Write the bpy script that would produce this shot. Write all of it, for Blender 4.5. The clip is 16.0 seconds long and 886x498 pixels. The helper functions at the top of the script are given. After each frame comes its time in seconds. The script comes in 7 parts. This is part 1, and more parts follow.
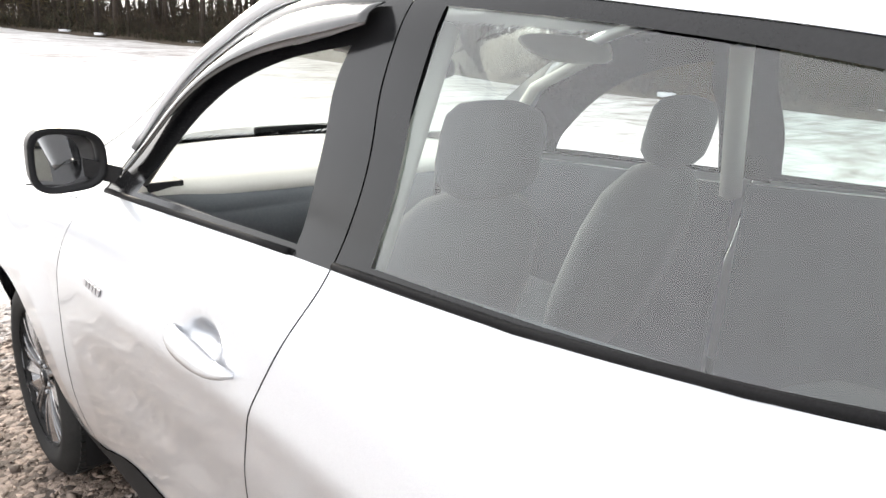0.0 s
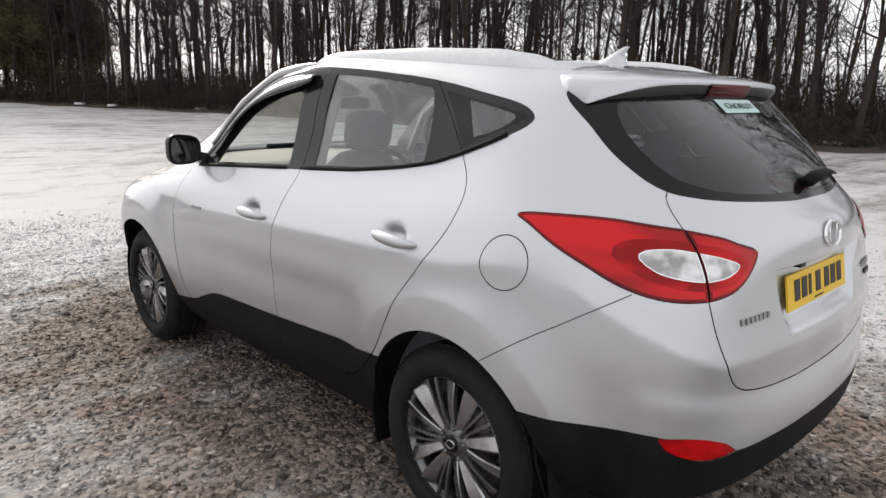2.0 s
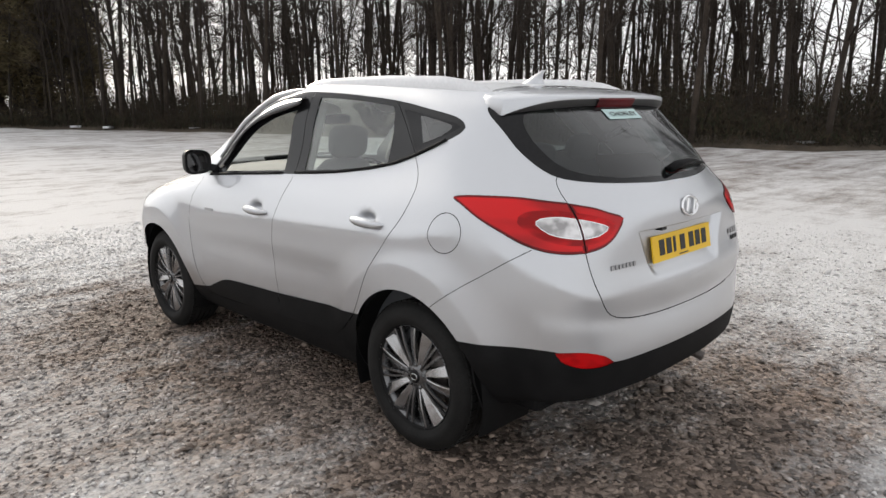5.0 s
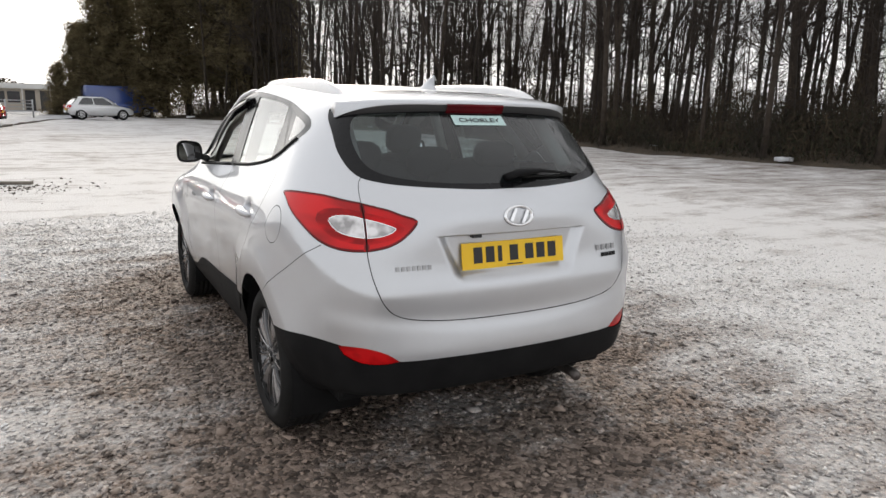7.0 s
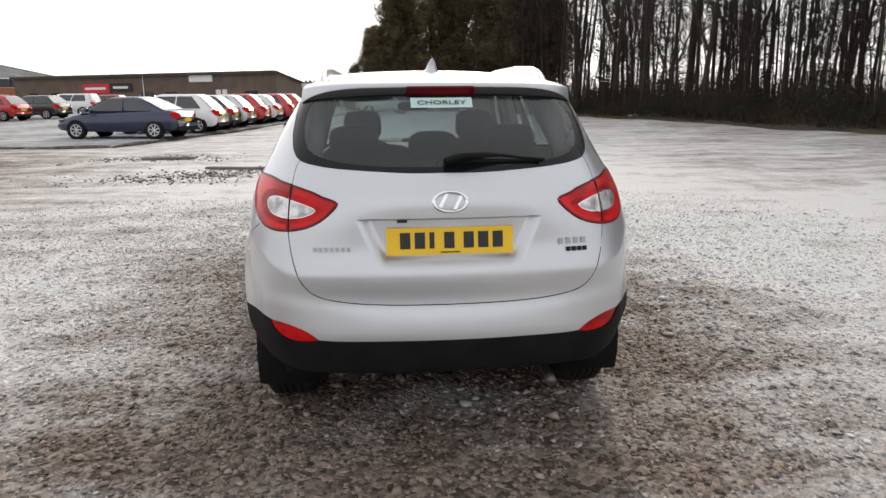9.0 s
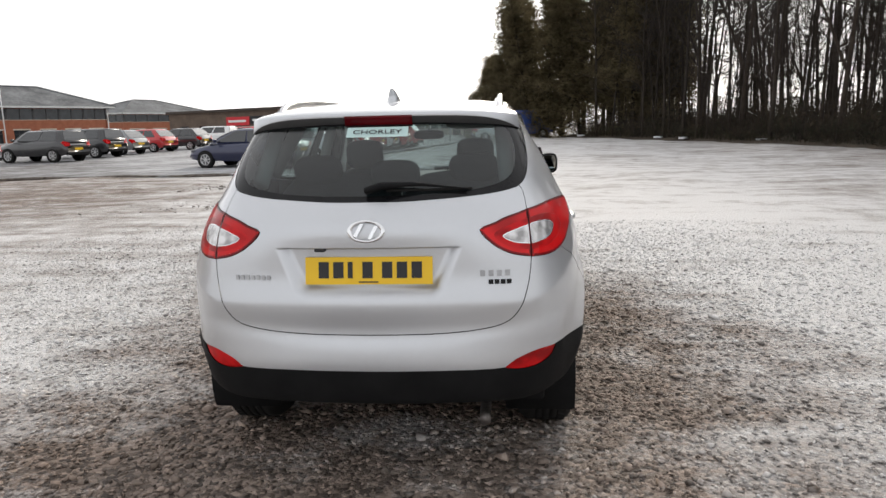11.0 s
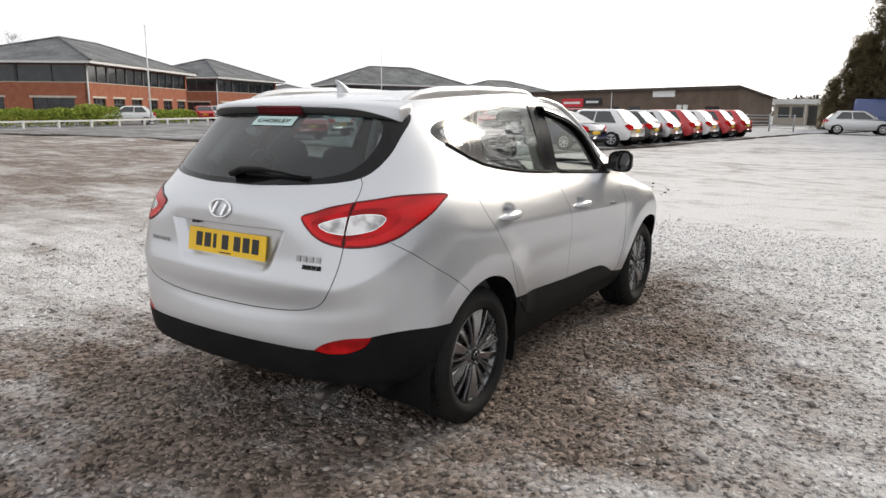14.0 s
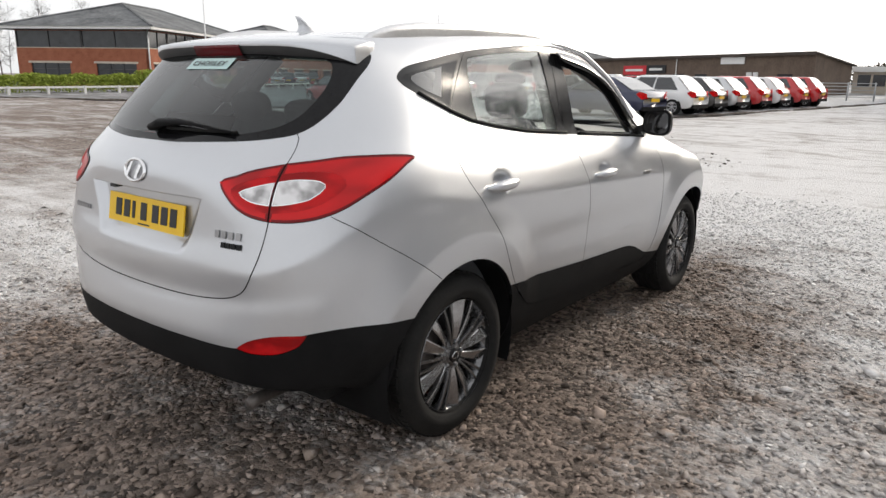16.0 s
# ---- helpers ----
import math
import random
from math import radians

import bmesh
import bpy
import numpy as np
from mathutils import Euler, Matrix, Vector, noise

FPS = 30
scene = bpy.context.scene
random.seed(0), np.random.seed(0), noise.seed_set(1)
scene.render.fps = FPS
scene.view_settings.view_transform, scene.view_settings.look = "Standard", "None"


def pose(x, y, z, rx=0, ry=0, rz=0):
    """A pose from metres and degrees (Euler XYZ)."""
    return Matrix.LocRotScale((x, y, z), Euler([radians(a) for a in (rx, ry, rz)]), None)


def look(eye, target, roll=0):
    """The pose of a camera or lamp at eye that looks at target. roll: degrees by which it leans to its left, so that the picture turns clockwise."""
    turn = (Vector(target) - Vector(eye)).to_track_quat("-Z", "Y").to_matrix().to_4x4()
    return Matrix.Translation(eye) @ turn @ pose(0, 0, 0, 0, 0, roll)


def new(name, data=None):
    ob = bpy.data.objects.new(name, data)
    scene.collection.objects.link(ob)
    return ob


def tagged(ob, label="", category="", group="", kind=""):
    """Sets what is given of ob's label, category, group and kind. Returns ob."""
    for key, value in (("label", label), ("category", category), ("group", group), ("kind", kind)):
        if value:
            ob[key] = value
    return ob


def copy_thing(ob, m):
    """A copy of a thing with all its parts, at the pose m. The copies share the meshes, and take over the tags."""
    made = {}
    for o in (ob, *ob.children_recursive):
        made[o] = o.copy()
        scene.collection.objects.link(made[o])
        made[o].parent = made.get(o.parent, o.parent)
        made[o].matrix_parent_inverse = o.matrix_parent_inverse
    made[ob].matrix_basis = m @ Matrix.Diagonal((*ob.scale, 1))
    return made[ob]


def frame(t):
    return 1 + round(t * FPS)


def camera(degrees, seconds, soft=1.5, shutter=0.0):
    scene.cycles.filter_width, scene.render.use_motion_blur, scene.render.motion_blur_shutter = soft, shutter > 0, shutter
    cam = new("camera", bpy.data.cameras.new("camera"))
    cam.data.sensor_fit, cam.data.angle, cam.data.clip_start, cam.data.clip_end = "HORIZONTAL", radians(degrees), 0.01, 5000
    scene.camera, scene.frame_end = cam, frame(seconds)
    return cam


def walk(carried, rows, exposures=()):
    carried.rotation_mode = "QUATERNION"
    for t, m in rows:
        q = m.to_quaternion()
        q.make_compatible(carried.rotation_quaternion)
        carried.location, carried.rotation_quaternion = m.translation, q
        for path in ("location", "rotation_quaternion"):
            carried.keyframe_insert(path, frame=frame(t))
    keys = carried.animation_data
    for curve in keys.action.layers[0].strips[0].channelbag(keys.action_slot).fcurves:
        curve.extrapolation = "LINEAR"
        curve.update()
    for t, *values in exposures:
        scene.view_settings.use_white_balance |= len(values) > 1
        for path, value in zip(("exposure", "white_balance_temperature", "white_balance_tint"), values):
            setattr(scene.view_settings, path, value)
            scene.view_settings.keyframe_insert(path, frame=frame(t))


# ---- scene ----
cam = camera(65.6, 16.0)
PATH = [
    (0, (-1.366, 0.186, 1.563), (-0.03, 1.551, 0.968), 3.6),
    (0.5, (-1.617, -0.298, 1.595), (-0.301, 1.112, 1.068), 2.8),
    (1, (-1.905, -0.712, 1.576), (-0.543, 0.669, 1.089), 2.2),
    (1.5, (-2.114, -1.161, 1.545), (-0.774, 0.25, 1.081), 2.7),
    (2, (-2.388, -1.539, 1.535), (-1.037, -0.132, 1.092), 1.1),
    (2.5, (-2.562, -1.814, 1.556), (-1.178, -0.433, 1.134), 0.4),
    (3, (-2.692, -2.114, 1.554), (-1.33, -0.709, 1.143), 0.4),
    (3.2, (-2.767, -2.18, 1.547), (-1.408, -0.767, 1.153), 0.6),
    (5.3, (-2.807, -2.217, 1.565), (-1.443, -0.815, 1.152), -0.7),
    (5.5, (-2.72, -2.316, 1.57), (-1.365, -0.91, 1.136), -0.1),
    (6, (-2.475, -2.737, 1.559), (-1.189, -1.263, 1.142), 1.5),
    (6.5, (-2.096, -3.0, 1.549), (-0.985, -1.385, 1.153), 1.6),
    (7, (-1.656, -3.208, 1.557), (-0.715, -1.489, 1.158), 1.2),
    (7.5, (-1.192, -3.413, 1.537), (-0.487, -1.579, 1.164), -1.2),
    (8, (-0.751, -3.462, 1.545), (-0.244, -1.563, 1.178), -0.1),
    (8.2, (-0.598, -3.532, 1.548), (-0.188, -1.611, 1.17), 0.0),
    (8.5, (-0.405, -3.536, 1.539), (-0.127, -1.599, 1.128), 0.4),
    (8.7, (-0.35, -3.55, 1.53), (-0.116, -1.611, 1.096), 0.1),
    (10.8, (0.368, -3.562, 1.552), (0.263, -1.596, 1.201), -1.3),
    (11, (0.536, -3.505, 1.525), (0.366, -1.543, 1.175), -1.4),
    (11.5, (0.931, -3.344, 1.54), (0.626, -1.403, 1.166), -0.8),
    (12, (1.41, -3.242, 1.549), (0.867, -1.354, 1.171), -0.7),
    (12.5, (1.743, -3.089, 1.529), (1.074, -1.244, 1.144), -0.4),
    (13, (2.072, -2.951, 1.542), (1.224, -1.181, 1.158), 0.1),
    (13.5, (2.393, -2.912, 1.552), (1.374, -1.235, 1.162), 0.3),
    (14, (2.512, -2.881, 1.561), (1.449, -1.233, 1.169), 0.6),
    (14.5, (2.541, -2.862, 1.559), (1.459, -1.227, 1.168), 0.7),
    (15, (2.556, -2.81, 1.55), (1.474, -1.173, 1.159), 0.5),
    (15.5, (2.53, -2.545, 1.517), (1.425, -0.926, 1.122), 0.5),
    (16, (2.44, -2.15, 1.463), (1.256, -0.611, 0.983), 0.8),
]
EXPOSURES = [(0, 1.5), (0.4, 1.08), (0.8, 0.62), (1.2, 0.34), (1.6, 0.20), (2.4, 0.08), (16, 0.05)]
walk(cam, [(t, look(eye, target, roll)) for t, eye, target, roll in PATH], EXPOSURES)

# ---- daylight: thin bright overcast, low veiled sun behind the wood ----
SUN_AZ, SUN_EL = radians(12.0), radians(24.0)
world = bpy.data.worlds.new("overcast_sky")
scene.world = world
world.use_nodes = True
wn = world.node_tree.nodes
wl = world.node_tree.links
wn.clear()
sky = wn.new("ShaderNodeTexSky")
sky.sky_type = "NISHITA"
sky.sun_disc = False
sky.sun_elevation = SUN_EL
sky.sun_rotation = SUN_AZ
sky.air_density, sky.dust_density, sky.ozone_density = 1.0, 3.0, 1.0
grey = wn.new("ShaderNodeHueSaturation")
grey.inputs["Saturation"].default_value = 0.28
cloud = wn.new("ShaderNodeMix")
cloud.data_type = "RGBA"
cloud.inputs[0].default_value = 0.66
cloud.inputs[7].default_value = (8.15, 8.15, 8.25, 1)
back = wn.new("ShaderNodeBackground")
back.inputs["Strength"].default_value = 0.152
wout = wn.new("ShaderNodeOutputWorld")
wl.new(sky.outputs[0], grey.inputs["Color"])
wl.new(grey.outputs[0], cloud.inputs[6])
wl.new(cloud.outputs[2], back.inputs[0])
wl.new(back.outputs[0], wout.inputs[0])

sun = bpy.data.lights.new("sun", "SUN")
sun.energy, sun.angle, sun.color = 1.8, radians(14), (1.0, 0.89, 0.74)
sun_ob = new("sun", sun)
sun_ob.matrix_world = look((60 * math.sin(SUN_AZ), 60 * math.cos(SUN_AZ), 60 * math.tan(SUN_EL)), (0, 0, 0))

# ---- materials ----
def material(name):
    m = bpy.data.materials.new(name)
    m.use_nodes = True
    m.node_tree.nodes.clear()
    return m, m.node_tree.nodes, m.node_tree.links


def noise_node(n, l, scale, detail=4.0, rough=0.55, space="Object"):
    tc = n.new("ShaderNodeTexCoord")
    t = n.new("ShaderNodeTexNoise")
    t.inputs["Scale"].default_value, t.inputs["Detail"].default_value, t.inputs["Roughness"].default_value = scale, detail, rough
    l.new(tc.outputs[space], t.inputs["Vector"])
    return t


def ramp(n, l, src, lo, hi, p0=0.3, p1=0.7):
    r = n.new("ShaderNodeValToRGB")
    r.color_ramp.elements[0].position, r.color_ramp.elements[1].position = p0, p1
    r.color_ramp.elements[0].color, r.color_ramp.elements[1].color = (*lo, 1), (*hi, 1)
    l.new(src, r.inputs[0])
    return r


def surface(name, lo, hi, rough=0.7, metal=0.0, scale=6.0, fine=60.0, bump=0.0, coat=0.0, spread=0.0, space="Object", spec=0.5, rough_hi=None):
    """A plain surface with colour variation at two scales, fine relief and, with spread, a shade of its own for each object."""
    m, n, l = material(name)
    a = noise_node(n, l, scale, 5, 0.6, space)
    b = noise_node(n, l, fine, 3, 0.6, space)
    mix = n.new("ShaderNodeMix")
    mix.data_type = "FLOAT"
    mix.inputs[0].default_value = 0.4
    l.new(a.outputs[0], mix.inputs[2])
    l.new(b.outputs[0], mix.inputs[3])
    r = ramp(n, l, mix.outputs[0], lo, hi, 0.36, 0.64)
    bsdf = n.new("ShaderNodeBsdfPrincipled")
    out = n.new("ShaderNodeOutputMaterial")
    col = r.outputs[0]
    if spread:
        info = n.new("ShaderNodeObjectInfo")
        mr = n.new("ShaderNodeMapRange")
        mr.inputs[3].default_value, mr.inputs[4].default_value = 1 - spread, 1 + spread
        l.new(info.outputs["Random"], mr.inputs[0])
        hs = n.new("ShaderNodeHueSaturation")
        l.new(mr.outputs[0], hs.inputs["Value"])
        l.new(col, hs.inputs["Color"])
        col = hs.outputs[0]
    l.new(col, bsdf.inputs["Base Color"])
    bsdf.inputs["Metallic"].default_value = metal
    bsdf.inputs["Coat Weight"].default_value = coat
    bsdf.inputs["Coat Roughness"].default_value = 0.05
    bsdf.inputs["Specular IOR Level"].default_value = spec
    rr = n.new("ShaderNodeMapRange")
    rr.inputs[3].default_value, rr.inputs[4].default_value = rough, rough_hi if rough_hi is not None else min(1, rough * 1.25)
    l.new(mix.outputs[0], rr.inputs[0])
    l.new(rr.outputs[0], bsdf.inputs["Roughness"])
    if bump:
        bp = n.new("ShaderNodeBump")
        bp.inputs["Strength"].default_value, bp.inputs["Distance"].default_value = 1.0, bump
        l.new(b.outputs[0], bp.inputs["Height"])
        l.new(bp.outputs[0], bsdf.inputs["Normal"])
    l.new(bsdf.outputs[0], out.inputs[0])
    return m


def paint(name, rgb, metal=0.0, rough=0.35, flake=0.03, dirt=(0.16, 0.14, 0.12), dirt_amount=0.25, low=0.75, coat_rough=0.03):
    """Car paint: clear coat over colour, fine flake, and road film that thickens in patches on the lower body."""
    m, n, l = material(name)
    fl = noise_node(n, l, 900, 1, 0.5)
    big = noise_node(n, l, 3.0, 6, 0.65)
    r = ramp(n, l, fl.outputs[0], tuple(max(0, c - flake) for c in rgb), tuple(c + flake for c in rgb))
    mx = n.new("ShaderNodeMix")
    mx.data_type = "RGBA"
    tc = n.new("ShaderNodeTexCoord")
    sep = n.new("ShaderNodeSeparateXYZ")
    l.new(tc.outputs["Object"], sep.inputs[0])
    zr = n.new("ShaderNodeMapRange")
    zr.inputs[1].default_value, zr.inputs[2].default_value, zr.inputs[3].default_value, zr.inputs[4].default_value = low, low - 0.45, 0.12, 1.0
    l.new(sep.outputs["Z"], zr.inputs[0])
    br = n.new("ShaderNodeMapRange")
    br.inputs[1].default_value, br.inputs[2].default_value, br.inputs[4].default_value = 0.4, 0.75, dirt_amount
    l.new(big.outputs[0], br.inputs[0])
    mul = n.new("ShaderNodeMath")
    mul.operation = "MULTIPLY"
    l.new(zr.outputs[0], mul.inputs[0])
    l.new(br.outputs[0], mul.inputs[1])
    l.new(mul.outputs[0], mx.inputs[0])
    l.new(r.outputs[0], mx.inputs[6])
    mx.inputs[7].default_value = (*dirt, 1)
    b = n.new("ShaderNodeBsdfPrincipled")
    l.new(mx.outputs[2], b.inputs["Base Color"])
    b.inputs["Metallic"].default_value, b.inputs["Roughness"].default_value = metal, rough
    b.inputs["Coat Weight"].default_value, b.inputs["Coat Roughness"].default_value = 1.0, coat_rough
    out = n.new("ShaderNodeOutputMaterial")
    l.new(b.outputs[0], out.inputs[0])
    return m


def glass(name, tint, gloss=1.0, haze=0.0):
    """Thin window glass: lets light through with its tint, mirrors by Fresnel, with a faint diffuse veil painted in for
    haze.
    """
    m, n, l = material(name)
    tr = n.new("ShaderNodeBsdfTransparent")
    tr.inputs[0].default_value = (*tint, 1)
    gl = n.new("ShaderNodeBsdfGlossy")
    gl.inputs["Roughness"].default_value = 0.01
    gl.inputs["Color"].default_value = (gloss, gloss, gloss, 1)
    # both faces of a thin pane mirror alike, more at a slant
    fr = n.new("ShaderNodeLayerWeight")
    fr.inputs["Blend"].default_value = 0.5
    po = n.new("ShaderNodeMath")
    po.operation = "POWER"
    po.inputs[1].default_value = 3.4
    l.new(fr.outputs["Facing"], po.inputs[0])
    sl = n.new("ShaderNodeMapRange")
    sl.inputs[3].default_value, sl.inputs[4].default_value = 0.08, 0.98
    l.new(po.outputs[0], sl.inputs[0])
    mx = n.new("ShaderNodeMixShader")
    out = n.new("ShaderNodeOutputMaterial")
    l.new(sl.outputs[0], mx.inputs[0])
    base = tr
    if haze:
        df = n.new("ShaderNodeBsdfDiffuse")
        df.inputs[0].default_value = (0.55, 0.57, 0.58, 1)
        d = noise_node(n, l, 4.0, 5, 0.6)
        mr = n.new("ShaderNodeMapRange")
        mr.inputs[1].default_value, mr.inputs[2].default_value, mr.inputs[3].default_value, mr.inputs[4].default_value = 0.3, 0.75, haze * 0.5, haze
        l.new(d.outputs[0], mr.inputs[0])
        hz = n.new("ShaderNodeMixShader")
        l.new(mr.outputs[0], hz.inputs[0])
        l.new(tr.outputs[0], hz.inputs[1])
        l.new(df.outputs[0], hz.inputs[2])
        base = hz
    l.new(base.outputs[0], mx.inputs[1])
    l.new(gl.outputs[0], mx.inputs[2])
    l.new(mx.outputs[0], out.inputs[0])
    return m


def lens(name, rgb, depth=0.25, rough=0.03, grain=5.0, gloss=1.0):
    """A moulded lamp lens: coloured plastic with fine ribs under a clear skin."""
    m, n, l = material(name)
    tc = n.new("ShaderNodeTexCoord")
    w = n.new("ShaderNodeTexNoise")
    w.inputs["Scale"].default_value, w.inputs["Detail"].default_value = grain, 2.0
    mp = n.new("ShaderNodeMapping")
    mp.inputs["Scale"].default_value = (1.0, 0.35, 1.6)
    l.new(tc.outputs["Object"], mp.inputs["Vector"])
    l.new(mp.outputs[0], w.inputs["Vector"])
    r = ramp(n, l, w.outputs[0], tuple(c * (1 - depth) for c in rgb), rgb, 0.36, 0.56)
    b = n.new("ShaderNodeBsdfPrincipled")
    l.new(r.outputs[0], b.inputs["Base Color"])
    b.inputs["Roughness"].default_value = 0.35
    b.inputs["Specular IOR Level"].default_value = 0.04
    b.inputs["Coat Weight"].default_value, b.inputs["Coat Roughness"].default_value = gloss, rough
    out = n.new("ShaderNodeOutputMaterial")
    l.new(b.outputs[0], out.inputs[0])
    return m


def reflector(name, lo, hi):
    """A ribbed, faceted chrome bowl under a clear lens."""
    m, n, l = material(name)
    tc = n.new("ShaderNodeTexCoord")
    w = n.new("ShaderNodeTexWave")
    w.inputs["Scale"].default_value, w.inputs["Distortion"].default_value = 9.0, 2.5
    l.new(tc.outputs["Object"], w.inputs["Vector"])
    bowl = noise_node(n, l, 16, 2, 0.5)
    r = ramp(n, l, bowl.outputs[0], lo, hi, 0.38, 0.58)
    b = n.new("ShaderNodeBsdfPrincipled")
    l.new(r.outputs[0], b.inputs["Base Color"])
    b.inputs["Metallic"].default_value, b.inputs["Roughness"].default_value = 0.55, 0.22
    b.inputs["Coat Weight"].default_value, b.inputs["Coat Roughness"].default_value = 0.7, 0.02
    bp = n.new("ShaderNodeBump")
    bp.inputs["Strength"].default_value, bp.inputs["Distance"].default_value = 0.4, 0.004
    l.new(w.outputs["Fac"], bp.inputs["Height"])
    l.new(bp.outputs[0], b.inputs["Normal"])
    out = n.new("ShaderNodeOutputMaterial")
    l.new(b.outputs[0], out.inputs[0])
    return m


M_SILVER = paint("silver_metallic_paint", (0.565, 0.577, 0.602), metal=0.78, rough=0.37, flake=0.05, dirt=(0.3, 0.28, 0.26), dirt_amount=0.2)
# roof version of the silver: paler, less metallic, with a rougher coat
M_ROOF = paint("silver_roof_paint", (0.62, 0.635, 0.655), metal=0.5, rough=0.45, flake=0.05, dirt_amount=0.1, coat_rough=0.35)
M_CLAD = surface("textured_black_plastic", (0.006, 0.006, 0.0065), (0.013, 0.013, 0.0135), rough=0.55, fine=300, bump=0.0006, spec=0.10)
# spoiler's underside: silver darkened in colour for the shade it lies in
M_SPOIL_SHADE = surface("silver_spoiler_in_shade", (0.055, 0.055, 0.056), (0.078, 0.077, 0.077), rough=0.5, fine=200, spec=0.25)
M_TRIM = surface("satin_black_trim", (0.008, 0.008, 0.0085), (0.015, 0.015, 0.016), rough=0.34, fine=200, spec=0.16)
M_FRAME = surface("gloss_black_window_frame", (0.008, 0.008, 0.0085), (0.014, 0.014, 0.015), rough=0.12, fine=200, spec=0.32)
M_GAP = surface("dark_seam", (0.008, 0.008, 0.008), (0.014, 0.014, 0.014), rough=0.9)
M_GLOSSBLACK = surface("gloss_black", (0.006, 0.006, 0.007), (0.012, 0.012, 0.013), rough=0.06, spec=0.22)
M_CHROME = surface("bright_chrome", (0.75, 0.75, 0.76), (0.85, 0.85, 0.86), rough=0.08, metal=1.0)
M_RAIL = surface("satin_silver_rail", (0.62, 0.62, 0.63), (0.72, 0.72, 0.73), rough=0.28, metal=0.8)
M_TYRE = surface("tyre_rubber", (0.007, 0.007, 0.007), (0.017, 0.0165, 0.016), rough=0.7, scale=9, fine=80, bump=0.0008, spec=0.25)
M_ALLOY = surface("anthracite_alloy", (0.13, 0.13, 0.134), (0.20, 0.20, 0.205), rough=0.24, metal=0.85, coat=0.4)
M_BLADE = surface("machined_grey_alloy", (0.34, 0.337, 0.34), (0.46, 0.455, 0.46), rough=0.20, metal=0.9, coat=0.3)
M_DISC = surface("brake_steel", (0.1, 0.09, 0.085), (0.2, 0.18, 0.17), rough=0.5, metal=0.8)
M_GLASS = glass("side_window_glass", (0.80, 0.885, 0.855), haze=0.0)
M_GLASSREAR = glass("rear_window_glass", (0.29, 0.365, 0.38), gloss=0.62, haze=0.012)
M_GLASSQ = glass("quarter_window_glass", (0.42, 0.45, 0.45), haze=0.04)
M_SCREEN = glass("windscreen_glass", (0.86, 0.91, 0.89), haze=0.02)
M_SMOKE = glass("smoked_acrylic", (0.05, 0.05, 0.055), gloss=0.8)
M_RED = lens("red_lamp_lens", (0.62, 0.004, 0.006), depth=0.45, gloss=0.6)
M_INNERRED = lens("inner_red_lamp_lens", (0.52, 0.004, 0.006), depth=0.5, gloss=0.4, grain=11)
M_EDGERED = lens("lamp_lens_edge", (0.17, 0.001, 0.003), depth=0.4, gloss=0.5)
M_DEEPRED = lens("deep_red_lamp_lens", (0.10, 0.002, 0.005), gloss=0.3)
M_CLEARLAMP = reflector("ribbed_chrome_reflector", (0.30, 0.29, 0.29), (0.72, 0.71, 0.71))
M_MIRROR = surface("mirror_glass", (0.85, 0.85, 0.86), (0.88, 0.88, 0.89), rough=0.01, metal=1.0)
M_PLATE = surface("yellow_plate", (0.78, 0.47, 0.008), (0.82, 0.52, 0.012), rough=0.35, fine=300)
M_SEAT = surface("charcoal_seat_cloth", (0.065, 0.070, 0.072), (0.10, 0.106, 0.108), rough=0.9, fine=160)
M_DASH = surface("grey_dash_plastic", (0.07, 0.076, 0.084), (0.10, 0.107, 0.116), rough=0.6, fine=120)
M_CREAM = surface("pale_grey_interior_trim", (0.5, 0.48, 0.44), (0.58, 0.56, 0.52), rough=0.8, fine=200)
M_STICKER = surface("pale_green_sticker", (0.46, 0.62, 0.61), (0.54, 0.70, 0.68), rough=0.5)
M_INK = surface("black_ink", (0.01, 0.01, 0.012), (0.02, 0.02, 0.022), rough=0.5)
M_WHITE = surface("white_plastic", (0.75, 0.75, 0.75), (0.82, 0.82, 0.82), rough=0.4)

# ---- building helpers ----
def mesh_from(name, verts, faces, mat, smooth=True):
    me = bpy.data.meshes.new(name)
    me.from_pydata([tuple(v) for v in verts], [], [tuple(f) for f in faces])
    me.materials.append(mat)
    if smooth:
        me.polygons.foreach_set("use_smooth", [True] * len(me.polygons))
    me.update()
    return me


def piece(name, verts, faces, mat, parent=None, label="", smooth=True):
    ob = new(name, mesh_from(name, verts, faces, mat, smooth))
    if parent is not None:
        ob.parent = parent
    return tagged(ob, label)


def part(name, bm, mat, parent=None, label="", smooth=False):
    me = bpy.data.meshes.new(name)
    bm.normal_update()
    bm.to_mesh(me)
    bm.free()
    me.materials.append(mat)
    if smooth:
        me.polygons.foreach_set("use_smooth", [True] * len(me.polygons))
    ob = new(name, me)
    if parent is not None:
        ob.parent = parent
    return tagged(ob, label)


def empty(name, m, label, category, group="", kind=""):
    ob = new(name)
    ob.empty_display_size = 0.2
    ob.matrix_world = m
    return tagged(ob, label, category, group, kind)


